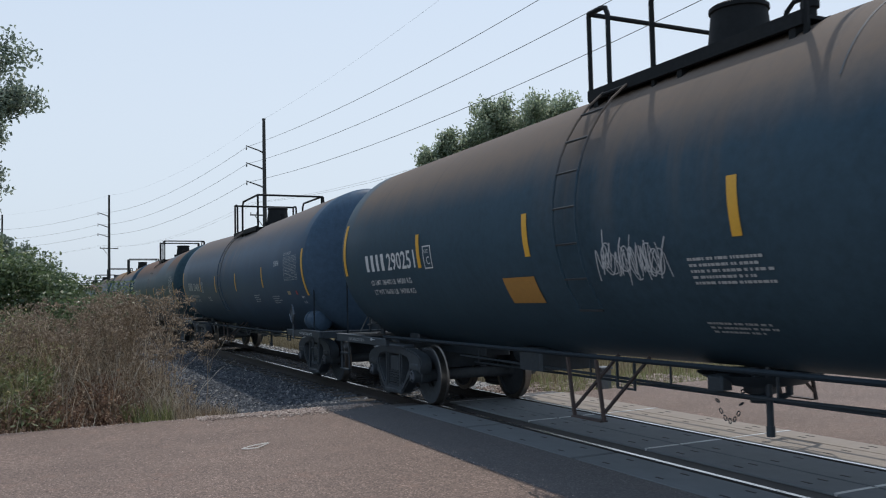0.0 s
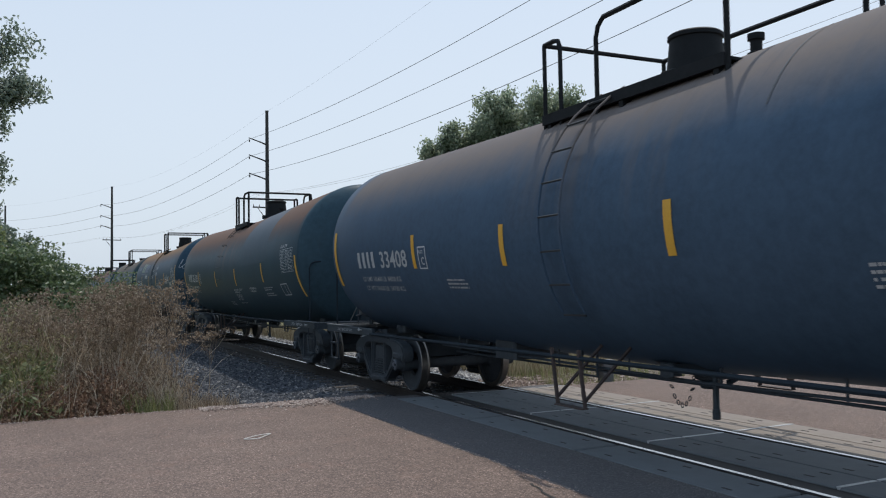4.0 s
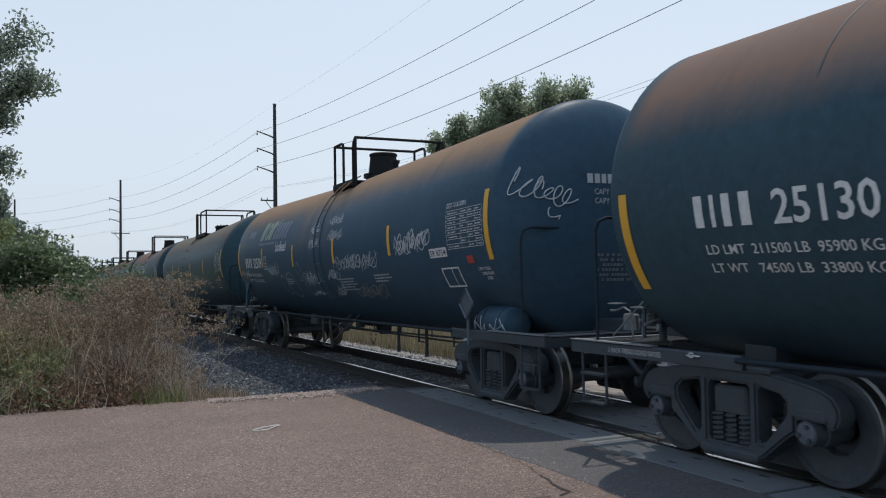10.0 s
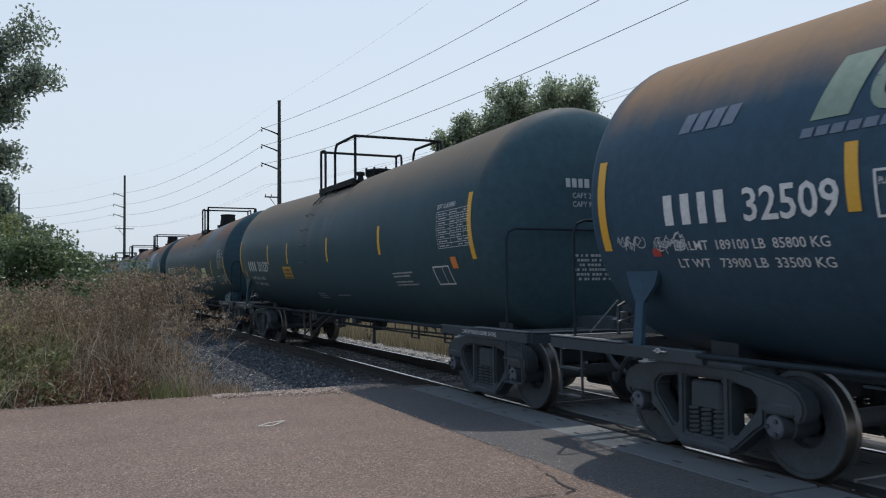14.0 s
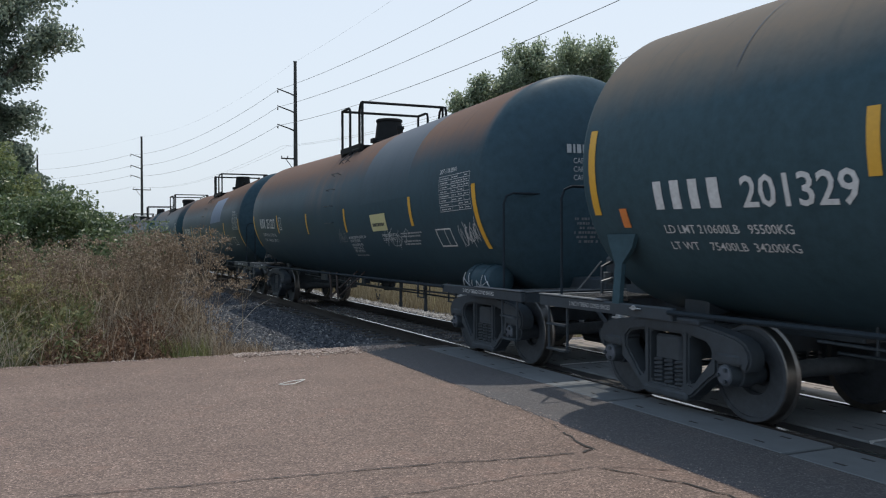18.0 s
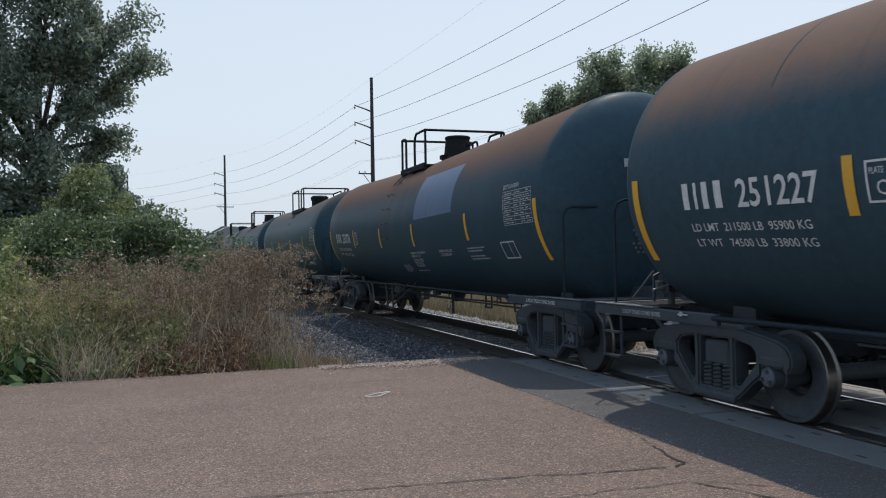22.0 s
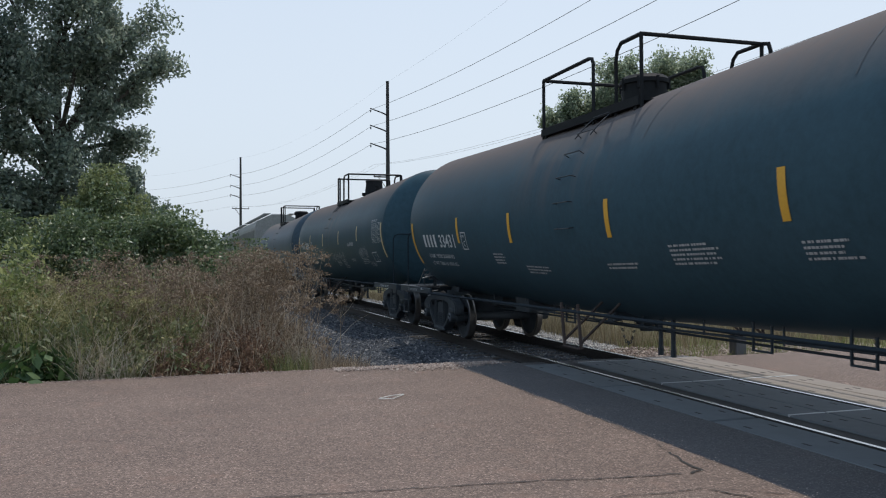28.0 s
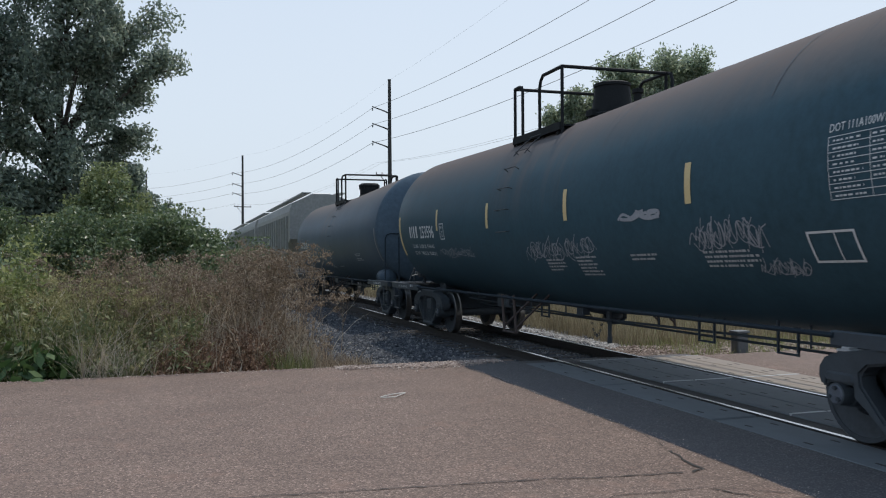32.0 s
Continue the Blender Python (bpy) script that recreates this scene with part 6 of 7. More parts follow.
def edge_x(ys):
    """Where the weeds stop beside the ballast."""
    return 2.15 + 0.22 * np.sin(ys * 1.9) + 0.16 * np.sin(ys * 5.3 + 1) + 0.02 * (ys - 13)


def edge_y(xs):
    """Where the weeds stop beside the road."""
    return 13.02 + 0.08 * np.sin(xs * 2.3) + 0.06 * np.sin(xs * 7.1 + 2)


def weed_height(xs, ys, tall, rim=0.7):
    d = np.minimum(ys - edge_y(xs), (edge_x(ys) - xs) * 1.6)
    lump = 0.86 + 0.2 * np.sin(xs * 2.1 + ys * 1.3) * np.sin(ys * 2.7 - xs * 0.8 + 1) + 0.14 * np.sin(xs * 5.7 + 2)
    return tall * lump * np.clip(0.30 + d / rim * 0.7, 0.25, 1.0) * RNG.uniform(0.72, 1.15, len(xs))


inside = lambda xs, ys: (ys > edge_y(xs)) & (xs < edge_x(ys))
xs, ys = field(700, -0.8, 2.8, 13.4, 22.0, inside)
forbs("dry_weeds", "tall dry brown weeds with seed heads beside the road", xs, ys, weed_height(xs, ys, 1.7, 1.5), M_dry, M_seed, 9, 27, seed_size=0.027)
xs, ys = field(700, -0.4, 1.5, 13.0, 14.4, inside)
forbs("russet_weeds", "russet dry weeds at the road's edge", xs, ys, weed_height(xs, ys, 0.7, 0.6), M_rusty, M_rusty, 8, 40, seed_size=0.028)
xs, ys = field(1300, -9.0, 0.3, 13.0, 21.0, inside)
forbs("olive_weeds", "olive green and straw weeds beside the road", xs, ys, weed_height(xs, ys, 1.7, 1.2), M_green_blade, M_olive_seed, 8, 24, seed_size=0.028)
xs, ys = field(1100, -1.2, 2.8, 13.0, 19.0, inside)
tufts("dry_grass", "dry straw grass among the weeds", xs, ys, weed_height(xs, ys, 1.0, 0.9), M_dry, 10)
xs, ys = field(2400, -9.0, 0.1, 13.0, 19.0, inside)
tufts("green_grass", "green roadside grass", xs, ys, weed_height(xs, ys, 1.15, 0.9), M_green_blade, 10, 0.5, 0.013)
xs, ys = field(45, 1.2, 1.9, 13.05, 13.4, inside)
tufts("green_grass", "tuft of olive grass at the road's edge", xs, ys, RNG.uniform(0.35, 0.6, len(xs)), M_green_blade, 9, 0.5, 0.012)
xs, ys = field(420, -3.0, 2.6, 13.0, 14.8, inside)
tufts("pale_stalks", "long pale straw stalks leaning out of the weeds", xs, ys, weed_height(xs, ys, 1.35, 0.7), M_pale, 2, 1.1, 0.015)


xs, ys = field(300, 1.9, 2.95, 13.0, 14.2, lambda a, b: b > edge_y(a))
tufts("dry_grass", "low tan grass thinning out onto gravel", xs, ys, RNG.uniform(0.12, 0.42, len(xs)), M_dry, 9, 0.6, 0.007)


def umbels(name, label, xs, ys, heights, stem_mat, seed_mat, seed_size=0.023):
    """Tall dead stalks that branch near the top into flat heads of seeds."""
    n, k, per = len(xs), 7, 34
    base = np.stack([xs, ys, np.full(n, -0.28)], 1)
    top = base + np.concatenate([RNG.normal(0, 0.1, (n, 2)) * heights[:, None], heights[:, None] * 0.62], 1)
    mid = (base + top) / 2 + np.concatenate([RNG.normal(0, 0.05, (n, 2)), np.zeros((n, 1))], 1)
    ang = RNG.uniform(0, 2 * np.pi, n * k)
    h = np.repeat(heights, k)
    reach = h * RNG.uniform(0.05, 0.26, n * k)
    t = RNG.uniform(0.6, 1.0, (n * k, 1))
    start = np.repeat(mid, k, 0) * (1 - t) + np.repeat(top, k, 0) * t
    end = start.copy()
    end[:, 0] += np.cos(ang) * reach
    end[:, 1] += np.sin(ang) * reach
    end[:, 2] = -0.28 + h * RNG.uniform(0.74, 1.0, n * k)
    bend = (start + end) / 2 + np.stack([np.cos(ang), np.sin(ang), -np.ones_like(ang)], 1) * 0.05
    ob = tagged(new(name, big_mesh(name, *joined([ribbons(base, mid, top, np.full(n, 0.014), 0.7), ribbons(start, bend, end, np.full(n * k, 0.007), 0.6)]), stem_mat)), label, "weeds", "", "stuff")
    r = RNG.uniform(0.05, 0.11, (n * k, 1, 1))
    off = RNG.normal(0, 1, (n * k, per, 3)) * r * np.array([0.6, 0.6, 0.3])
    spots = (end[:, None] + off).reshape(-1, 3)
    heads = new("seed_heads", big_mesh("seed_heads", *leaves(spots, RNG.uniform(0.6, 1.5, len(spots)) * seed_size), seed_mat))
    heads.parent = ob
    return ob


xs, ys = field(130, -1.4, 2.6, 13.6, 17.5, lambda a, b: inside(a, b) & (edge_x(b) - a > 0.25))
umbels("umbel_stalks", "tall tan umbel stalks above the dry weeds", xs, ys, RNG.uniform(1.35, 2.1, len(xs)), M_dry, M_umbel)
xs, ys = field(36, 1.1, 2.1, 14.6, 16.5, inside)
umbels("umbel_stalks", "tallest tan umbel stalks where the weeds end", xs, ys, RNG.uniform(1.95, 2.3, len(xs)), M_dry, M_umbel)
xs, ys = field(150, -6.5, -0.4, 13.6, 17.5, inside)
umbels("umbel_stalks", "olive seed stalks thick among the green weeds", xs, ys, RNG.uniform(1.1, 1.75, len(xs)), M_green_blade, M_olive_seed)
xs, ys = field(36, -5.0, -0.6, 14.5, 18.5, inside)
umbels("umbel_stalks", "tan umbel stalks among the olive weeds", xs, ys, RNG.uniform(1.5, 2.2, len(xs)), M_dry, M_umbel)
def leafy_forbs(name, label, xs, ys, heights, leaf, mat, per=60):
    """Upright green weeds: a stalk set with small leaves all the way up."""
    n = len(xs)
    base = np.stack([xs, ys, np.full(n, -0.28)], 1)
    top = base + np.concatenate([RNG.normal(0, 0.12, (n, 2)) * heights[:, None], heights[:, None]], 1)
    ob = tagged(new(name, big_mesh(name, *ribbons(base, (base + top) / 2, top, np.full(n, 0.01), 0.4), M_green_blade)), label, "weeds", "", "stuff")
    t = RNG.uniform(0.1, 1.02, (n, per, 1))
    p = (base[:, None] * (1 - t) + top[:, None] * t + RNG.normal(0, 1, (n, per, 3)) * np.array([0.07, 0.07, 0.03])).reshape(-1, 3)
    fol = new("foliage", big_mesh("foliage", *leaves(p, RNG.uniform(0.6, 1.3, len(p)) * leaf, 0.2, 2.2), mat))
    fol.parent = ob
    return ob


xs, ys = field(330, -5.0, 0.2, 13.1, 15.5, inside)
leafy_forbs("green_forbs", "leafy olive-green weeds beside the road", xs, ys, weed_height(xs, ys, 1.25, 0.8), 0.045, M_forb)
xs, ys = field(70, -4.2, -2.4, 13.7, 15.5, inside)
leafy_forbs("yellow_green_weeds", "tall yellow-green weeds at the thicket's end", xs, ys, RNG.uniform(1.65, 2.4, len(xs)), 0.05, M_forb_bright, 110)
xs, ys = field(34, -1.45, -0.75, 13.06, 13.3, inside)
tufts("straw_tuft", "arching tuft of long pale straw blades at the road's edge", xs, ys, RNG.uniform(0.55, 0.98, len(xs)), M_pale, 7, 1.3, 0.010)
xs, ys = field(150, -0.6, 2.1, 13.2, 14.6, inside)
tufts("bleached_stalks", "thin bleached stalks leaning among the dry weeds", xs, ys, weed_height(xs, ys, 1.35, 1.0), M_pale, 3, 0.45, 0.007)
# leafy weed low at the road's edge
xs, ys = field(38, -2.35, -1.6, 13.05, 13.6, inside)
n = len(xs) * 9
pts = np.repeat(np.stack([xs, ys, np.zeros_like(xs)], 1), 9, 0) + RNG.normal(0, 1, (n, 3)) * np.array([0.16, 0.12, 0.16]) + np.array([0, 0, 0.05])
tagged(new("leafy_weed", big_mesh("leafy_weed", *leaves(pts, RNG.uniform(0.10, 0.21, n), 0.3), M_broad)), "low broad-leaved green weed at the road's edge", "weeds", "", "stuff")
# thin sprigs on the ballast
umbels("dry_sprig", "thin dry sprigs with tan seed heads on ballast", np.array([2.98, 3.1]), np.array([16.4, 16.7]), np.array([1.42, 1.2]), M_dry, M_umbel)


def tree(name, label, x, y, height, forks, crown, leaf_mat, count, leaf, seed, trunk_r=0.3, fork_at=0.35, group="", lean=(0, 0), twigs_each=20, clump=(0.05, 0.13)):
    """A tapered trunk, forked limbs and a crown of leaf clumps round the limbs' ends; crown lists (dx, dy, z, r)."""
    rnd = random.Random(seed)
    t = thing(name, label, "tree", group, at=pose(x, y, -0.32))
    g = Geo()
    zf = height * fork_at
    fork = Vector((lean[0], lean[1], zf))
    g.tube([(0, 0, -0.2), (lean[0] * 0.2, lean[1] * 0.2, zf * 0.4), tuple(fork)], trunk_r * 1.25, 12, True, trunk_r * 0.8)
    part("trunk", g, M_bark, t)
    twigs = Geo()
    tips = []
    for dx, dy, z, r in crown:
        end = Vector((dx, dy, z))
        start = fork * rnd.uniform(0.75, 1.0) if z > zf else Vector((lean[0] * 0.5, lean[1] * 0.5, max(1.0, z * 0.7)))
        mid = start.lerp(end, 0.5) + Vector((rnd.uniform(-0.3, 0.3), rnd.uniform(-0.3, 0.3), rnd.uniform(0.1, 0.6)))
        path = [start, start.lerp(mid, 0.5) + Vector((0, 0, 0.1)), mid, mid.lerp(end, 0.6), end]
        limb = Geo()
        limb.tube(path, trunk_r * 0.36, 7, True, 0.03)
        part("limb", limb, M_bark, t)
        for k in range(twigs_each):
            d = Vector((rnd.gauss(0, 1), rnd.gauss(0, 1), rnd.gauss(0.1, 0.8))).normalized() * r * rnd.uniform(0.45, 1.05)
            a = mid.lerp(end, rnd.uniform(0.2, 1.0))
            b = end + d
            twigs.tube([a, a.lerp(b, 0.5) + Vector((0, 0, 0.12)), b], 0.035, 4, False, 0.008)
            tips.append((a, b, 0.07 + r * rnd.uniform(*clump)))
    tagged(part("brushwood", twigs, M_bark, t), kind="stuff")
    weight = np.array([(q[1] - q[0]).length * q[2] for q in tips])
    pick = RNG.choice(len(tips), count, p=weight / weight.sum())
    c0, c1 = np.array([tuple(q[0]) for q in tips])[pick], np.array([tuple(q[1]) for q in tips])[pick]
    s = np.array([q[2] for q in tips])[pick]
    along = RNG.uniform(0.25, 1.08, (count, 1))
    p = c0 * (1 - along) + c1 * along + np.clip(RNG.normal(size=(count, 3)), -1.6, 1.6) * s[:, None]
    me = big_mesh("crown", *leaves(p, RNG.uniform(0.7, 1.3, count) * leaf, 0.5), leaf_mat)
    ob = new("crown", me)
    ob.parent = t
    tagged(ob, kind="stuff")
    return t


tree("poplar_tree", "tall dark-leaved poplar with a forked trunk", -4.05, 32, 15.5, 2,
     [(3.5, -0.5, 9.1, 1.0), (2.3, 0.3, 10.6, 1.5), (2.4, 0.5, 8.2, 0.8), (0.6, -0.4, 12.2, 2.0), (-1.6, 0.2, 13.0, 2.2), (-2.6, -0.5, 10.2, 2.2), (-0.3, 0.6, 9.0, 1.6), (1.4, -0.6, 7.2, 1.3), (2.4, 0.2, 6.4, 0.9), (-3.6, 0.4, 7.4, 2.0), (-1.4, -0.5, 6.2, 1.0), (-4.6, 0.3, 11.6, 2.1), (-2.9, 0.8, 3.4, 1.1), (1.2, 0.8, 4.8, 1.0), (0.4, 0, 14.4, 1.6),
      (0.3, -1.2, 5.4, 1.5), (-0.8, -1.2, 7.6, 1.6), (0.9, -0.9, 9.6, 1.4), (-3.0, -1.0, 5.6, 1.3), (1.6, -0.6, 3.2, 1.2), (-0.6, -1.0, 3.0, 1.5), (-4.6, 0, 4.6, 1.9), (1.9, 0.4, 5.6, 0.9), (-0.4, -1.4, 4.2, 1.0), (0.8, -1.0, 3.6, 1.2), (-1.8, -1.0, 8.6, 1.5), (1.6, -0.4, 9.0, 1.2)],
     M_leaf, 105000, 0.098, 3, 0.30, 0.40)
tree("poplar_tree", "dark-leaved poplar beside the larger one", -9.4, 30, 13.0, 2,
     [(3.9, 0.2, 4.2, 1.5), (3.6, 0, 6.2, 1.5), (4.9, 0.3, 3.0, 1.3), (2.2, 0, 8.5, 2.0), (0, 0.4, 11.5, 2.2), (-2.0, 0, 9.0, 2.2), (1.5, 0.3, 5.5, 1.8), (-1.5, -0.3, 5.5, 2.0), (2.6, 0, 3.0, 1.6), (0.4, 0, 3.6, 1.6)], M_leaf, 34000, 0.11, 5, 0.26, 0.3)
small_tree = tree("roadside_tree", "small dark green tree behind the bushes", -2.3, 42, 6.8, 1,
     [(0, 0, 6.0, 0.8), (0.5, 0, 4.9, 1.0), (-0.7, 0, 5.0, 1.1), (1.0, 0, 3.6, 1.1), (-1.3, 0.2, 3.6, 1.2), (0.2, 0.4, 3.0, 1.2), (-2.6, 0.4, 4.4, 1.2), (-3.8, 0.2, 3.6, 1.3)], M_leaf, 38000, 0.12, 8, 0.14, 0.25, "trees along the track", twigs_each=26)
# Unseen copies added up the track to block sky light from the far cars.
for x, y, turn, size in ((-3.2, 51, 70, 1.0), (-3.4, 61, 160, 1.05), (-4.4, 72, 250, 1.15), (-5.2, 86, 20, 1.2), (-6.0, 102, 120, 1.25)):
    row_tree = copy_thing(small_tree, pose(x, y, -0.32, 0, 0, turn))
    row_tree.scale = (size, size, size)
tree("far_tree", "broad green tree standing beyond the track", 31.2, 50, 17.2, 2,
     [(0.4, 0, 14.8, 1.9), (-2.4, 0.5, 14.3, 1.8), (2.8, 0, 14.3, 1.9), (4.6, 0.3, 12.9, 1.7), (-4.2, 0, 12.6, 1.6), (-0.6, -0.8, 12.4, 2.2), (2.4, -0.6, 11.8, 2.0), (-2.8, 0.4, 10.6, 1.8), (4.4, 0, 10.6, 1.6), (0.4, 0.6, 10.0, 2.2), (-0.4, -0.4, 7.6, 2.2), (3.0, 0.2, 8.0, 2.0), (-3.0, 0, 8.2, 1.6)], M_leaf_tree, 90000, 0.15, 12, 0.3, 0.3, "trees beyond the track", twigs_each=22, clump=(0.10, 0.17))
slim_tree = tree("far_tree", "slim green tree beyond the track", 25.2, 50.4, 13.6, 2,
     [(0, 0, 12.1, 1.15), (-1.0, 0.2, 11.1, 1.1), (1.1, 0, 10.9, 1.2), (-0.5, 0, 9.8, 1.3), (0.8, 0.4, 9.2, 1.3), (-1.2, 0, 8.4, 1.2), (0.3, 0.2, 7.4, 1.5), (-0.6, 0, 5.8, 1.4)], M_leaf_tree, 36000, 0.15, 15, 0.2, 0.25, "trees beyond the track", twigs_each=22, clump=(0.10, 0.17))


for x, y, turn in ((86, 99, 10), (93, 94, 130), (101, 88, 250), (108, 81, 60), (115, 73, 190), (122, 66, 310)):
    copy_thing(slim_tree, pose(x, y, -0.32, 0, 0, turn))


def bush(name, label, blobs, mat, count, leaf, seed):
    """Shrubs: stems from the ground into uneven clumps of leaves."""
    rnd = random.Random(seed)
    b = thing(name, label, "bush")
    g = Geo()
    pts, rad = [], []
    for x, y, z, r in blobs:
        for k in range(10):
            d = Vector((rnd.gauss(0, 1), rnd.gauss(0, 1), rnd.gauss(0.2, 0.8))).normalized() * r * rnd.uniform(0.4, 1.0)
            end = Vector((x, y, z)) + d
            g.tube([(x + rnd.uniform(-0.3, 0.3), y + rnd.uniform(-0.3, 0.3), -0.35), (x, y, z * 0.5), tuple(end)], 0.022, 4, False, 0.006)
            pts.append(tuple(end))
            rad.append(r * rnd.uniform(0.18, 0.36))
    tagged(part("stems", g, M_bark, b), kind="stuff")
    w = np.array(rad) ** 2
    pick = RNG.choice(len(pts), count, p=w / w.sum())
    p = np.array(pts)[pick] + np.clip(RNG.normal(size=(count, 3)), -1.5, 1.5) * np.array(rad)[pick][:, None]
    p = p[p[:, 2] > -0.3]
    ob = new("foliage", big_mesh("foliage", *leaves(p, RNG.uniform(0.6, 1.3, len(p)) * leaf, 0.2), mat))
    ob.parent = b
    tagged(ob, kind="stuff")
    return b


bush("willow_bush", "tall olive-green shrub below the poplar", [(-2.1, 27, 3.8, 0.75), (-2.6, 27, 3.2, 0.8), (-1.6, 27, 3.0, 0.8), (-2.0, 26.6, 2.4, 0.9), (-3.2, 26.8, 2.2, 0.9), (-1.0, 26.8, 2.4, 0.7)], M_shrub, 20000, 0.07, 27)
bush("green_bush", "dense green bush behind the dry weeds", [(-2.9, 21, 1.4, 1.0), (-2.0, 20.5, 1.9, 1.0), (-1.2, 20.4, 2.05, 0.8), (-0.3, 20.6, 2.0, 0.75), (0.4, 20.8, 1.65, 0.75), (1.0, 21.0, 1.4, 0.65), (1.45, 21.4, 1.0, 0.6), (-1.6, 19.4, 1.4, 0.9), (0.2, 19.2, 1.2, 0.9), (1.3, 19.6, 1.2, 0.7)], M_bush, 42000, 0.062, 21)
bush("green_bush", "green bush further along the track", [(1.7, 25, 1.1, 0.8), (0.7, 26, 1.6, 1.0), (-0.6, 26, 2.0, 1.1), (-2.4, 26, 2.4, 1.3), (-4.2, 25, 2.0, 1.3), (-6, 24, 2.0, 1.4), (2.0, 29, 1.3, 1.0)], M_bush, 26000, 0.075, 22)
bush("willow_bush", "pale grey-green bush among the weeds", [(-4.4, 19.6, 1.5, 0.9), (-5.4, 20.5, 1.9, 1.1), (-3.5, 19.0, 1.1, 0.8), (-6.8, 20, 1.8, 1.1)], M_leaf_far, 16000, 0.06, 23)

# grass beyond the track
far_side = lambda xs, ys: (ys > 14.3 + 0.25 * np.sin(xs * 1.7)) & (xs > 9.3)
xs, ys = field(5200, 9.2, 24, 13.8, 40, far_side)
tufts("straw_grass", "tall straw-coloured grass beyond the track", xs, ys, RNG.uniform(0.35, 0.8, len(xs)), M_straw, 9, 0.4, 0.014)
xs, ys = field(900, 8.6, 18, 12.5, 15.2, lambda a, b: b > 12.6 + 0.3 * np.sin(a))
tufts("green_grass", "low green grass along the far road's edge", xs, ys, RNG.uniform(0.15, 0.4, len(xs)), M_green_blade, 8, 0.5, 0.012)
xs, ys = field(2400, 7.9, 10, 15, 60, lambda a, b: a > 8.9)
tufts("straw_grass", "straw-coloured grass beside the far ballast", xs, ys, RNG.uniform(0.25, 0.6, len(xs)), M_straw, 8, 0.4, 0.014)


# ---- stones ----
def stones(name, label, pts, size, mat):
    """Broken stones: six-cornered lumps pressed out of round."""
    n = len(pts)
    six = np.array([[1, 0, 0], [-1, 0, 0], [0, 1, 0], [0, -1, 0], [0, 0, 1], [0, 0, -1]], float)
    tri = np.array([[0, 2, 4], [2, 1, 4], [1, 3, 4], [3, 0, 4], [2, 0, 5], [1, 2, 5], [3, 1, 5], [0, 3, 5]])
    a = RNG.uniform(0, 2 * np.pi, n)
    v = six[None] * RNG.uniform(0.6, 1.25, (n, 6, 1)) * np.array([1, 0.8, 0.6]) * np.asarray(size).reshape(-1, 1, 1)
    v = v + RNG.normal(0, 0.12, (n, 6, 3)) * np.asarray(size).reshape(-1, 1, 1)
    c, s = np.cos(a)[:, None], np.sin(a)[:, None]
    v = np.stack([v[..., 0] * c - v[..., 1] * s, v[..., 0] * s + v[..., 1] * c, v[..., 2]], -1) + pts[:, None]
    f = (np.arange(n)[:, None, None] * 6 + tri[None]).reshape(-1, 3)
    return tagged(new(name, big_mesh(name, v.reshape(-1, 3), f, mat)), label, "gravel", "", "stuff")


def bed_z(x):
    d = np.abs(x - TRACK)
    return np.interp(d, [0.0, 1.5, 2.36, 3.4], [-0.19, -0.2, -0.275, -0.27])


# Ballast stones carry the train's shade in their colour.
M_stone = leaf_material("shade_toned_stone", (0.0, (0.036, 0.042, 0.052)), (0.5, (0.07, 0.077, 0.09)), (0.85, (0.12, 0.126, 0.138)), (1.0, (0.28, 0.27, 0.26)), rough=0.9, through=0)
M_stone_pink = leaf_material("pinkish_stone", (0.0, (0.20, 0.15, 0.125)), (0.6, (0.36, 0.28, 0.235)), (1.0, (0.52, 0.44, 0.38)), rough=0.9, through=0)
# Lighter copy of the stones, with the sun on them painted in.
M_stone_pale = leaf_material("sun_paled_stone", (0.0, (0.22, 0.205, 0.19)), (0.6, (0.38, 0.36, 0.335)), (1.0, (0.58, 0.55, 0.51)), rough=0.9, through=0)
n = 36000
sy = 12.75 + RNG.exponential(9.0, n)
sx = TRACK + RNG.uniform(-4.1, 3.0, n)
keep = (sy < 60) & (np.abs(np.abs(sx - TRACK) - GAUGE / 2) > 0.09)
pts = np.stack([sx, sy, bed_z(sx) + RNG.uniform(0.0, 0.02, n)], 1)[keep]
stones("ballast", "grey broken-stone ballast along the track", pts, RNG.uniform(0.022, 0.05, len(pts)), M_stone)
n = 4200
sx = RNG.uniform(2.2, 4.9, n)
sy = 12.78 + RNG.normal(0, 0.22, n) + 0.15 * np.sin(sx * 3)
pts = np.stack([sx, sy, np.where(sy < 12.85, 0.0, -0.14) + RNG.uniform(0, 0.01, n)], 1)
stones("gravel", "loose pinkish gravel at the road's edge", pts, RNG.uniform(0.008, 0.03, n), M_stone_pink)
n = 5200
sx, sy = RNG.uniform(7.9, 12.5, n), RNG.uniform(12.2, 14.8, n)
pts = np.stack([sx, sy, np.full(n, -0.13) + RNG.uniform(-0.03, 0.03, n)], 1)
stones("gravel", "pale gravel between the far road and grass", pts, RNG.uniform(0.015, 0.045, n), M_stone_pink)
n = 6500
sy = 12.9 + RNG.exponential(9.0, n)
sx = 8.75 + RNG.normal(0, 0.28, n)
pts = np.stack([sx, sy, np.interp(sx, [8.0, 9.4], [-0.2, -0.29]) + RNG.uniform(0, 0.03, n)], 1)[sy < 55]
stones("gravel", "gravel shoulder beyond the far rail, coloured pale as if sunlit", pts, RNG.uniform(0.02, 0.05, len(pts)), M_stone_pale)
n = 1600
sx, sy = RNG.uniform(-6, 2.5, n), 12.86 + RNG.normal(0, 0.1, n)
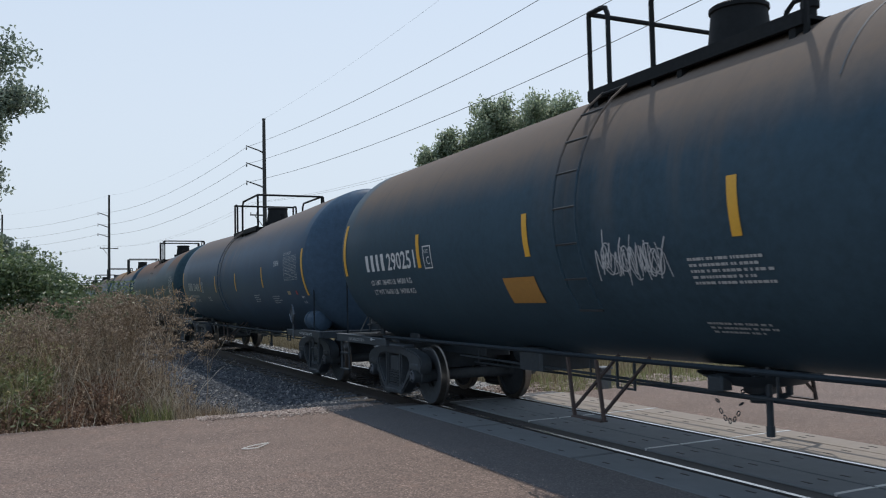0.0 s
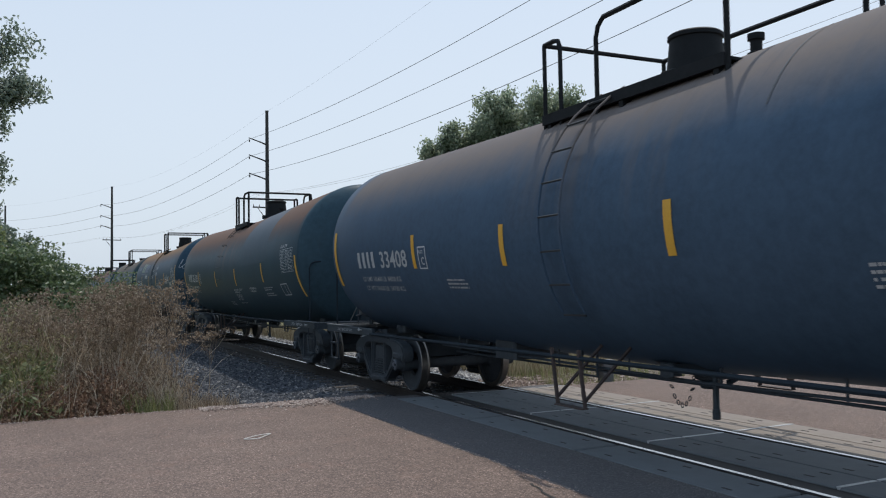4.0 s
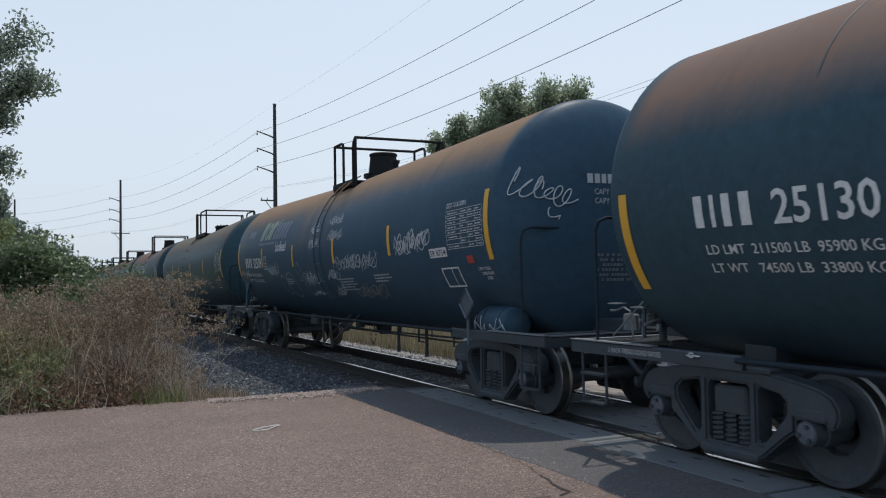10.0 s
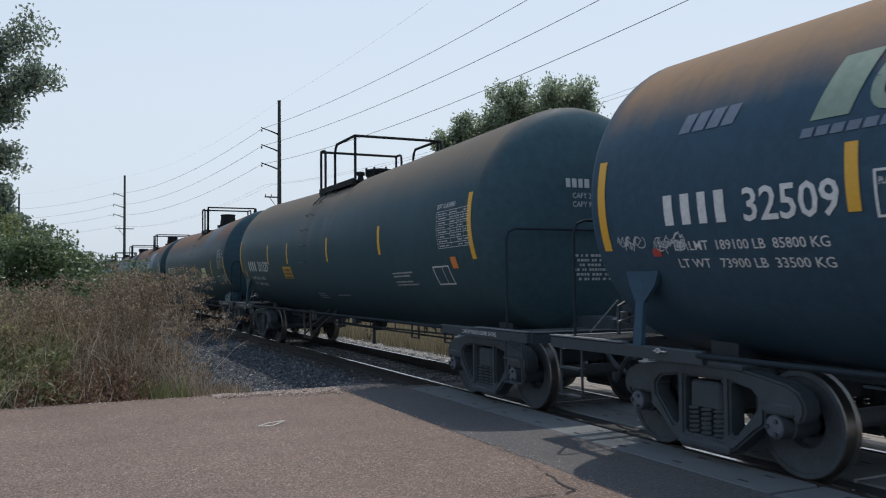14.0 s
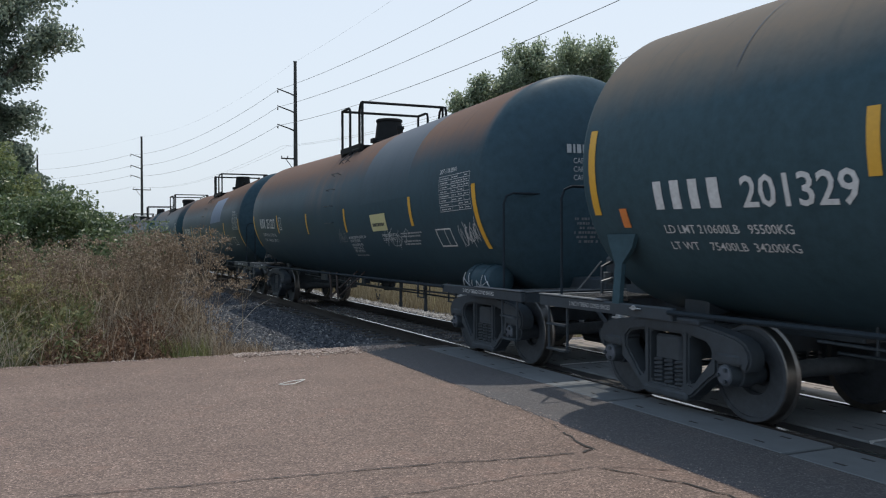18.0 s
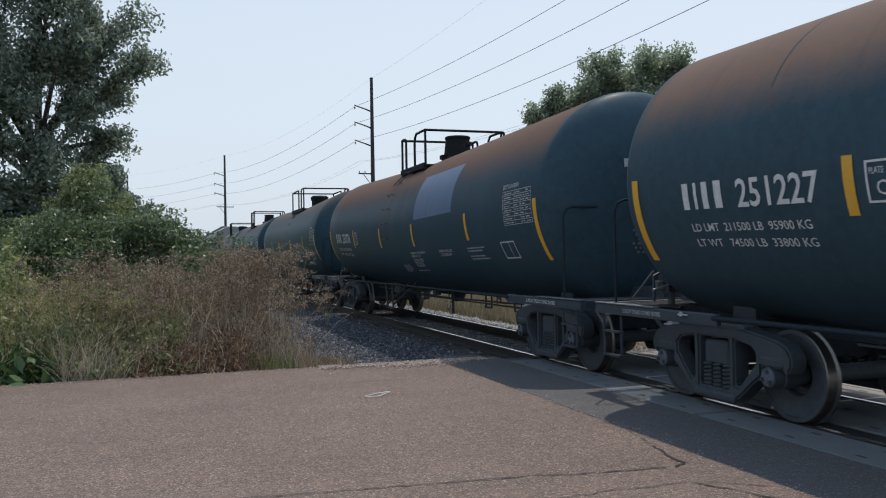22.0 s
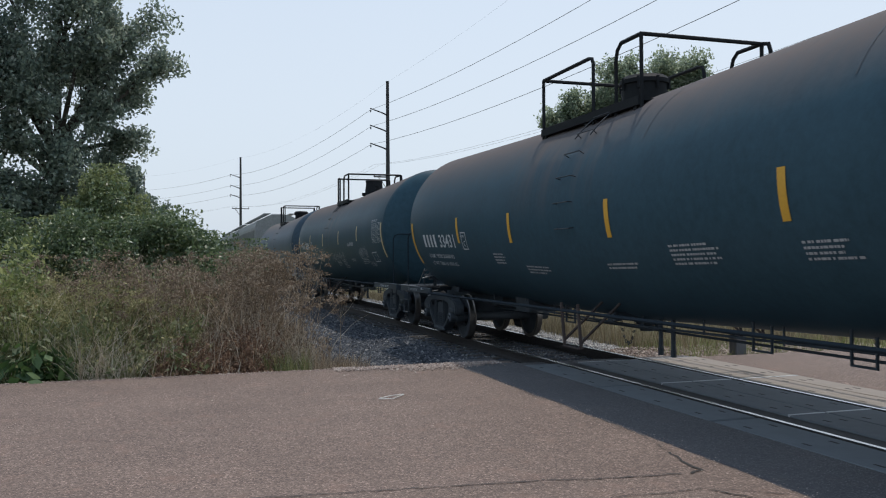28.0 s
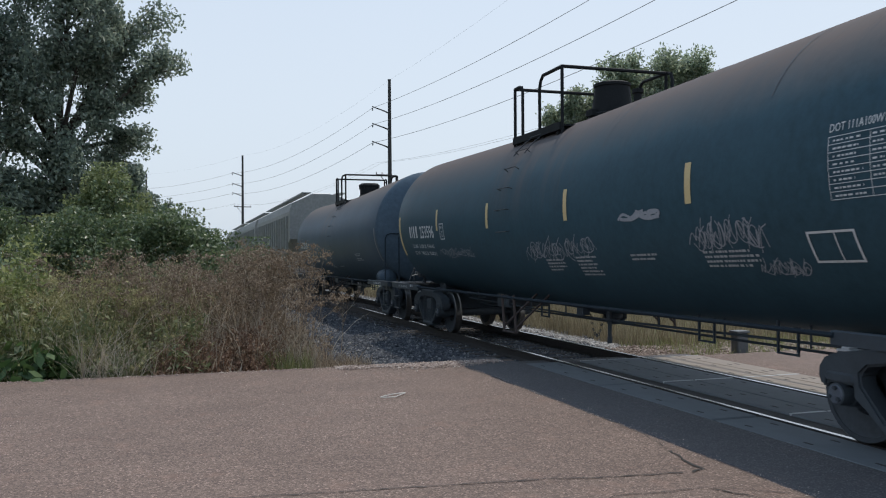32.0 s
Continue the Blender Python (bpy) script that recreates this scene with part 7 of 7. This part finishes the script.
pts = np.stack([sx, sy, np.where(sy < 12.85, 0.0, -0.1)], 1)
stones("gravel", "crumbled asphalt and grit along the road's edge", pts, RNG.uniform(0.006, 0.018, n), M_stone_pink)
n = 500
sy = RNG.uniform(2.5, 12.6, n)
pts = np.stack([4.14 + RNG.normal(0, 0.06, n) + 0.03 * np.sin(sy * 3), sy, np.full(n, 0.0)], 1)
stones("gravel", "pinkish crumbs along the worn asphalt's edge", pts, RNG.uniform(0.004, 0.010, n), M_stone_pink)
n = 500
pts = np.stack([RNG.uniform(-2, 4, n), RNG.uniform(3.5, 12.5, n), np.full(n, 0.0)], 1)
stones("grit", "scattered grit on the asphalt", pts, RNG.uniform(0.004, 0.009, n), M_stone_pink)


# ---- earth banks ----
def bank(name, label, x0, x1, y0, y1, z, mat, step=0.5):
    nx, ny = int((x1 - x0) / step) + 1, int((y1 - y0) / step) + 1
    g = Geo()
    g.add([(x0 + (x1 - x0) * i / (nx - 1), y0 + (y1 - y0) * j / (ny - 1), z + 0.025 * noise.noise(Vector((i * 0.7, j * 0.7, z)))) for j in range(ny) for i in range(nx)],
          [(j * nx + i, j * nx + i + 1, (j + 1) * nx + i + 1, (j + 1) * nx + i) for j in range(ny - 1) for i in range(nx - 1)], True)
    return thing(name, label, "ground", "", "structure", g, mat)


M_soil = plain("dry_soil", (0.16, 0.12, 0.085), 0.95, 0.0, 0.5, 6.0, 0.6)
M_gravel_bed = plain("pinkish_gravel_bed", (0.27, 0.21, 0.175), 0.95, 0.0, 0.5, 25.0, 0.6)
bank("soil", "dry soil under the weeds", -12, 2.4, 12.86, 24, -0.26, M_soil)
bank("soil", "grey gravel verge beside the ballast", 2.2, 4.2, 12.86, 40, -0.28, M_ballast)
bank("soil", "pinkish gravel bed beyond the crossing", 8.6, 14, 12.31, 15, -0.17, M_gravel_bed)


# ---- cracks and litter on the road ----
def crack(points, width, seed):
    rnd = random.Random(seed)
    pts = []
    for (ax, ay), (bx, by) in zip(points, points[1:]):
        n = max(2, int(math.hypot(bx - ax, by - ay) / 0.07))
        for k in range(n):
            t = k / n
            pts.append((ax + (bx - ax) * t + rnd.gauss(0, 0.012), ay + (by - ay) * t + rnd.gauss(0, 0.012)))
    g = Geo()
    v = []
    for i, (x, y) in enumerate(pts):
        w = width * rnd.uniform(0.3, 1.0)
        ax, ay = pts[max(i - 1, 0)]
        bx, by = pts[min(i + 1, len(pts) - 1)]
        d = math.hypot(bx - ax, by - ay) or 1
        v += [(x - (by - ay) / d * w, y + (bx - ax) / d * w, 0.001), (x + (by - ay) / d * w, y - (bx - ax) / d * w, 0.001)]
    g.add(v, [(2 * i, 2 * i + 1, 2 * i + 3, 2 * i + 2) for i in range(len(pts) - 1)])
    return part("crack", g, M_crack, road, "dark open crack in the asphalt")


crack([(-0.6, 6.15), (0.9, 6.0), (1.84, 5.9), (2.71, 5.81), (2.96, 5.73), (3.7, 5.65)], 0.011, 1)
crack([(3.7, 5.65), (3.86, 5.72), (3.88, 5.95), (3.98, 6.4)], 0.022, 2)
crack([(0.4, 5.3), (1.6, 5.2), (2.88, 5.25), (3.57, 5.24), (4.1, 4.9)], 0.008, 3)
crack([(3.98, 6.4), (4.1, 7.0), (4.13, 8.4), (4.12, 9.6), (4.14, 11.0), (4.1, 12.5)], 0.004, 4)
crack([(3.6, 5.2), (3.9, 4.6), (4.0, 4.0), (3.9, 3.0)], 0.014, 5)
crack([(2.96, 5.76), (3.0, 5.7)], 0.03, 6)

g = Geo()
g.tube([(2.58, 10.02, 0.012), (2.4, 9.95, 0.014), (2.25, 9.84, 0.012), (2.22, 9.80, 0.012), (2.27, 9.76, 0.012), (2.38, 9.74, 0.016), (2.58, 10.0, 0.012)], 0.006, 6)
thing("plastic_strip", "bent white plastic strip lying on the asphalt", "litter", geo=g, mat=plain("white_plastic", (0.6, 0.58, 0.54), 0.5, 0, 0.05), at=None)

# crossing approach: dark slab painted for shaded ties and dirty ballast, between the apron and the ballast
g = Geo()
g.box(4.3, 5.13, 12.6, 13.5, -0.35, -0.03, 0.05)
g.box(5.13, 8.6, 12.28, 13.0, -0.35, -0.06, 0.05)
thing("asphalt_patch", "dark slab standing for shaded ties and dirty ballast where the crossing ends", "road", "", "structure", g, M_apron)


# ---- beyond the track ----
box_ = thing("utility_box", "small grey utility box standing in gravel", "utility box", at=pose(9.55, 12.75, -0.2))
part("housing", Geo().box(-0.12, 0.12, -0.1, 0.1, 0, 0.5, 0.02), M_steelgrey, box_)
part("cap", Geo().box(-0.14, 0.14, -0.12, 0.12, 0.5, 0.54, 0.01), M_steelgrey, box_)

post = thing("marker_post", "weathered tan marker post in the grass", "post", at=pose(25.8, 20, -0.32))
part("post", Geo().box(-0.06, 0.06, -0.06, 0.06, 0, 1.1, 0.02), plain("tan_wood", (0.3, 0.2, 0.08), 0.8), post)


def parked_car(x, y, turn):
    c = thing("parked_car", "white parked car far off beyond the field", "car", at=pose(x, y, -0.32, 0, 0, turn))
    paint = plain("white_car_paint", (0.7, 0.7, 0.7), 0.3, 0, 0.05)
    glass = plain("dark_car_glass", (0.02, 0.025, 0.03), 0.1)
    g = Geo()
    side = [(-2.2, 0.3), (2.2, 0.3), (2.25, 0.75), (1.3, 0.92), (-2.2, 0.95)]
    g.plate(side, [], -0.85, 0.85)
    part("body", g, paint, c)
    g = Geo()
    g.plate([(-2.0, 0.95), (1.2, 0.92), (0.5, 1.45), (-1.6, 1.5)], [], -0.75, 0.75)
    part("cabin", g, glass, c)
    part("roof", Geo().box(-0.76, 0.76, -1.6, 0.5, 1.46, 1.52, 0.03), paint, c)
    for s in (-1, 1):
        for yy in (-1.4, 1.4):
            w = Geo()
            w.lathe([(0.001, s * 0.86), (0.3, s * 0.86), (0.33, s * 0.8), (0.33, s * 0.66), (0.001, s * 0.65)], "x", 16, (0, yy, 0.33))
            part("wheel", w, M_iron, c)
    return c


parked_car(77.5, 61, 60)


# ---- what moves ----
def rolled(t):
    """Metres that the train has rolled at t seconds; it slows a little."""
    return 4.435 * t - 0.00416 * t * t


def motions():
    for y, car in TRAIN:
        walk(car, [(t, pose(TRACK, y - rolled(t), 0)) for t in range(0, 33)])
    for wheelset, y in WHEELS:
        walk(wheelset, [(k / 8, pose(0, y, 0.457, math.degrees(rolled(k / 8) / 0.457))) for k in range(0, 257)])


motions()
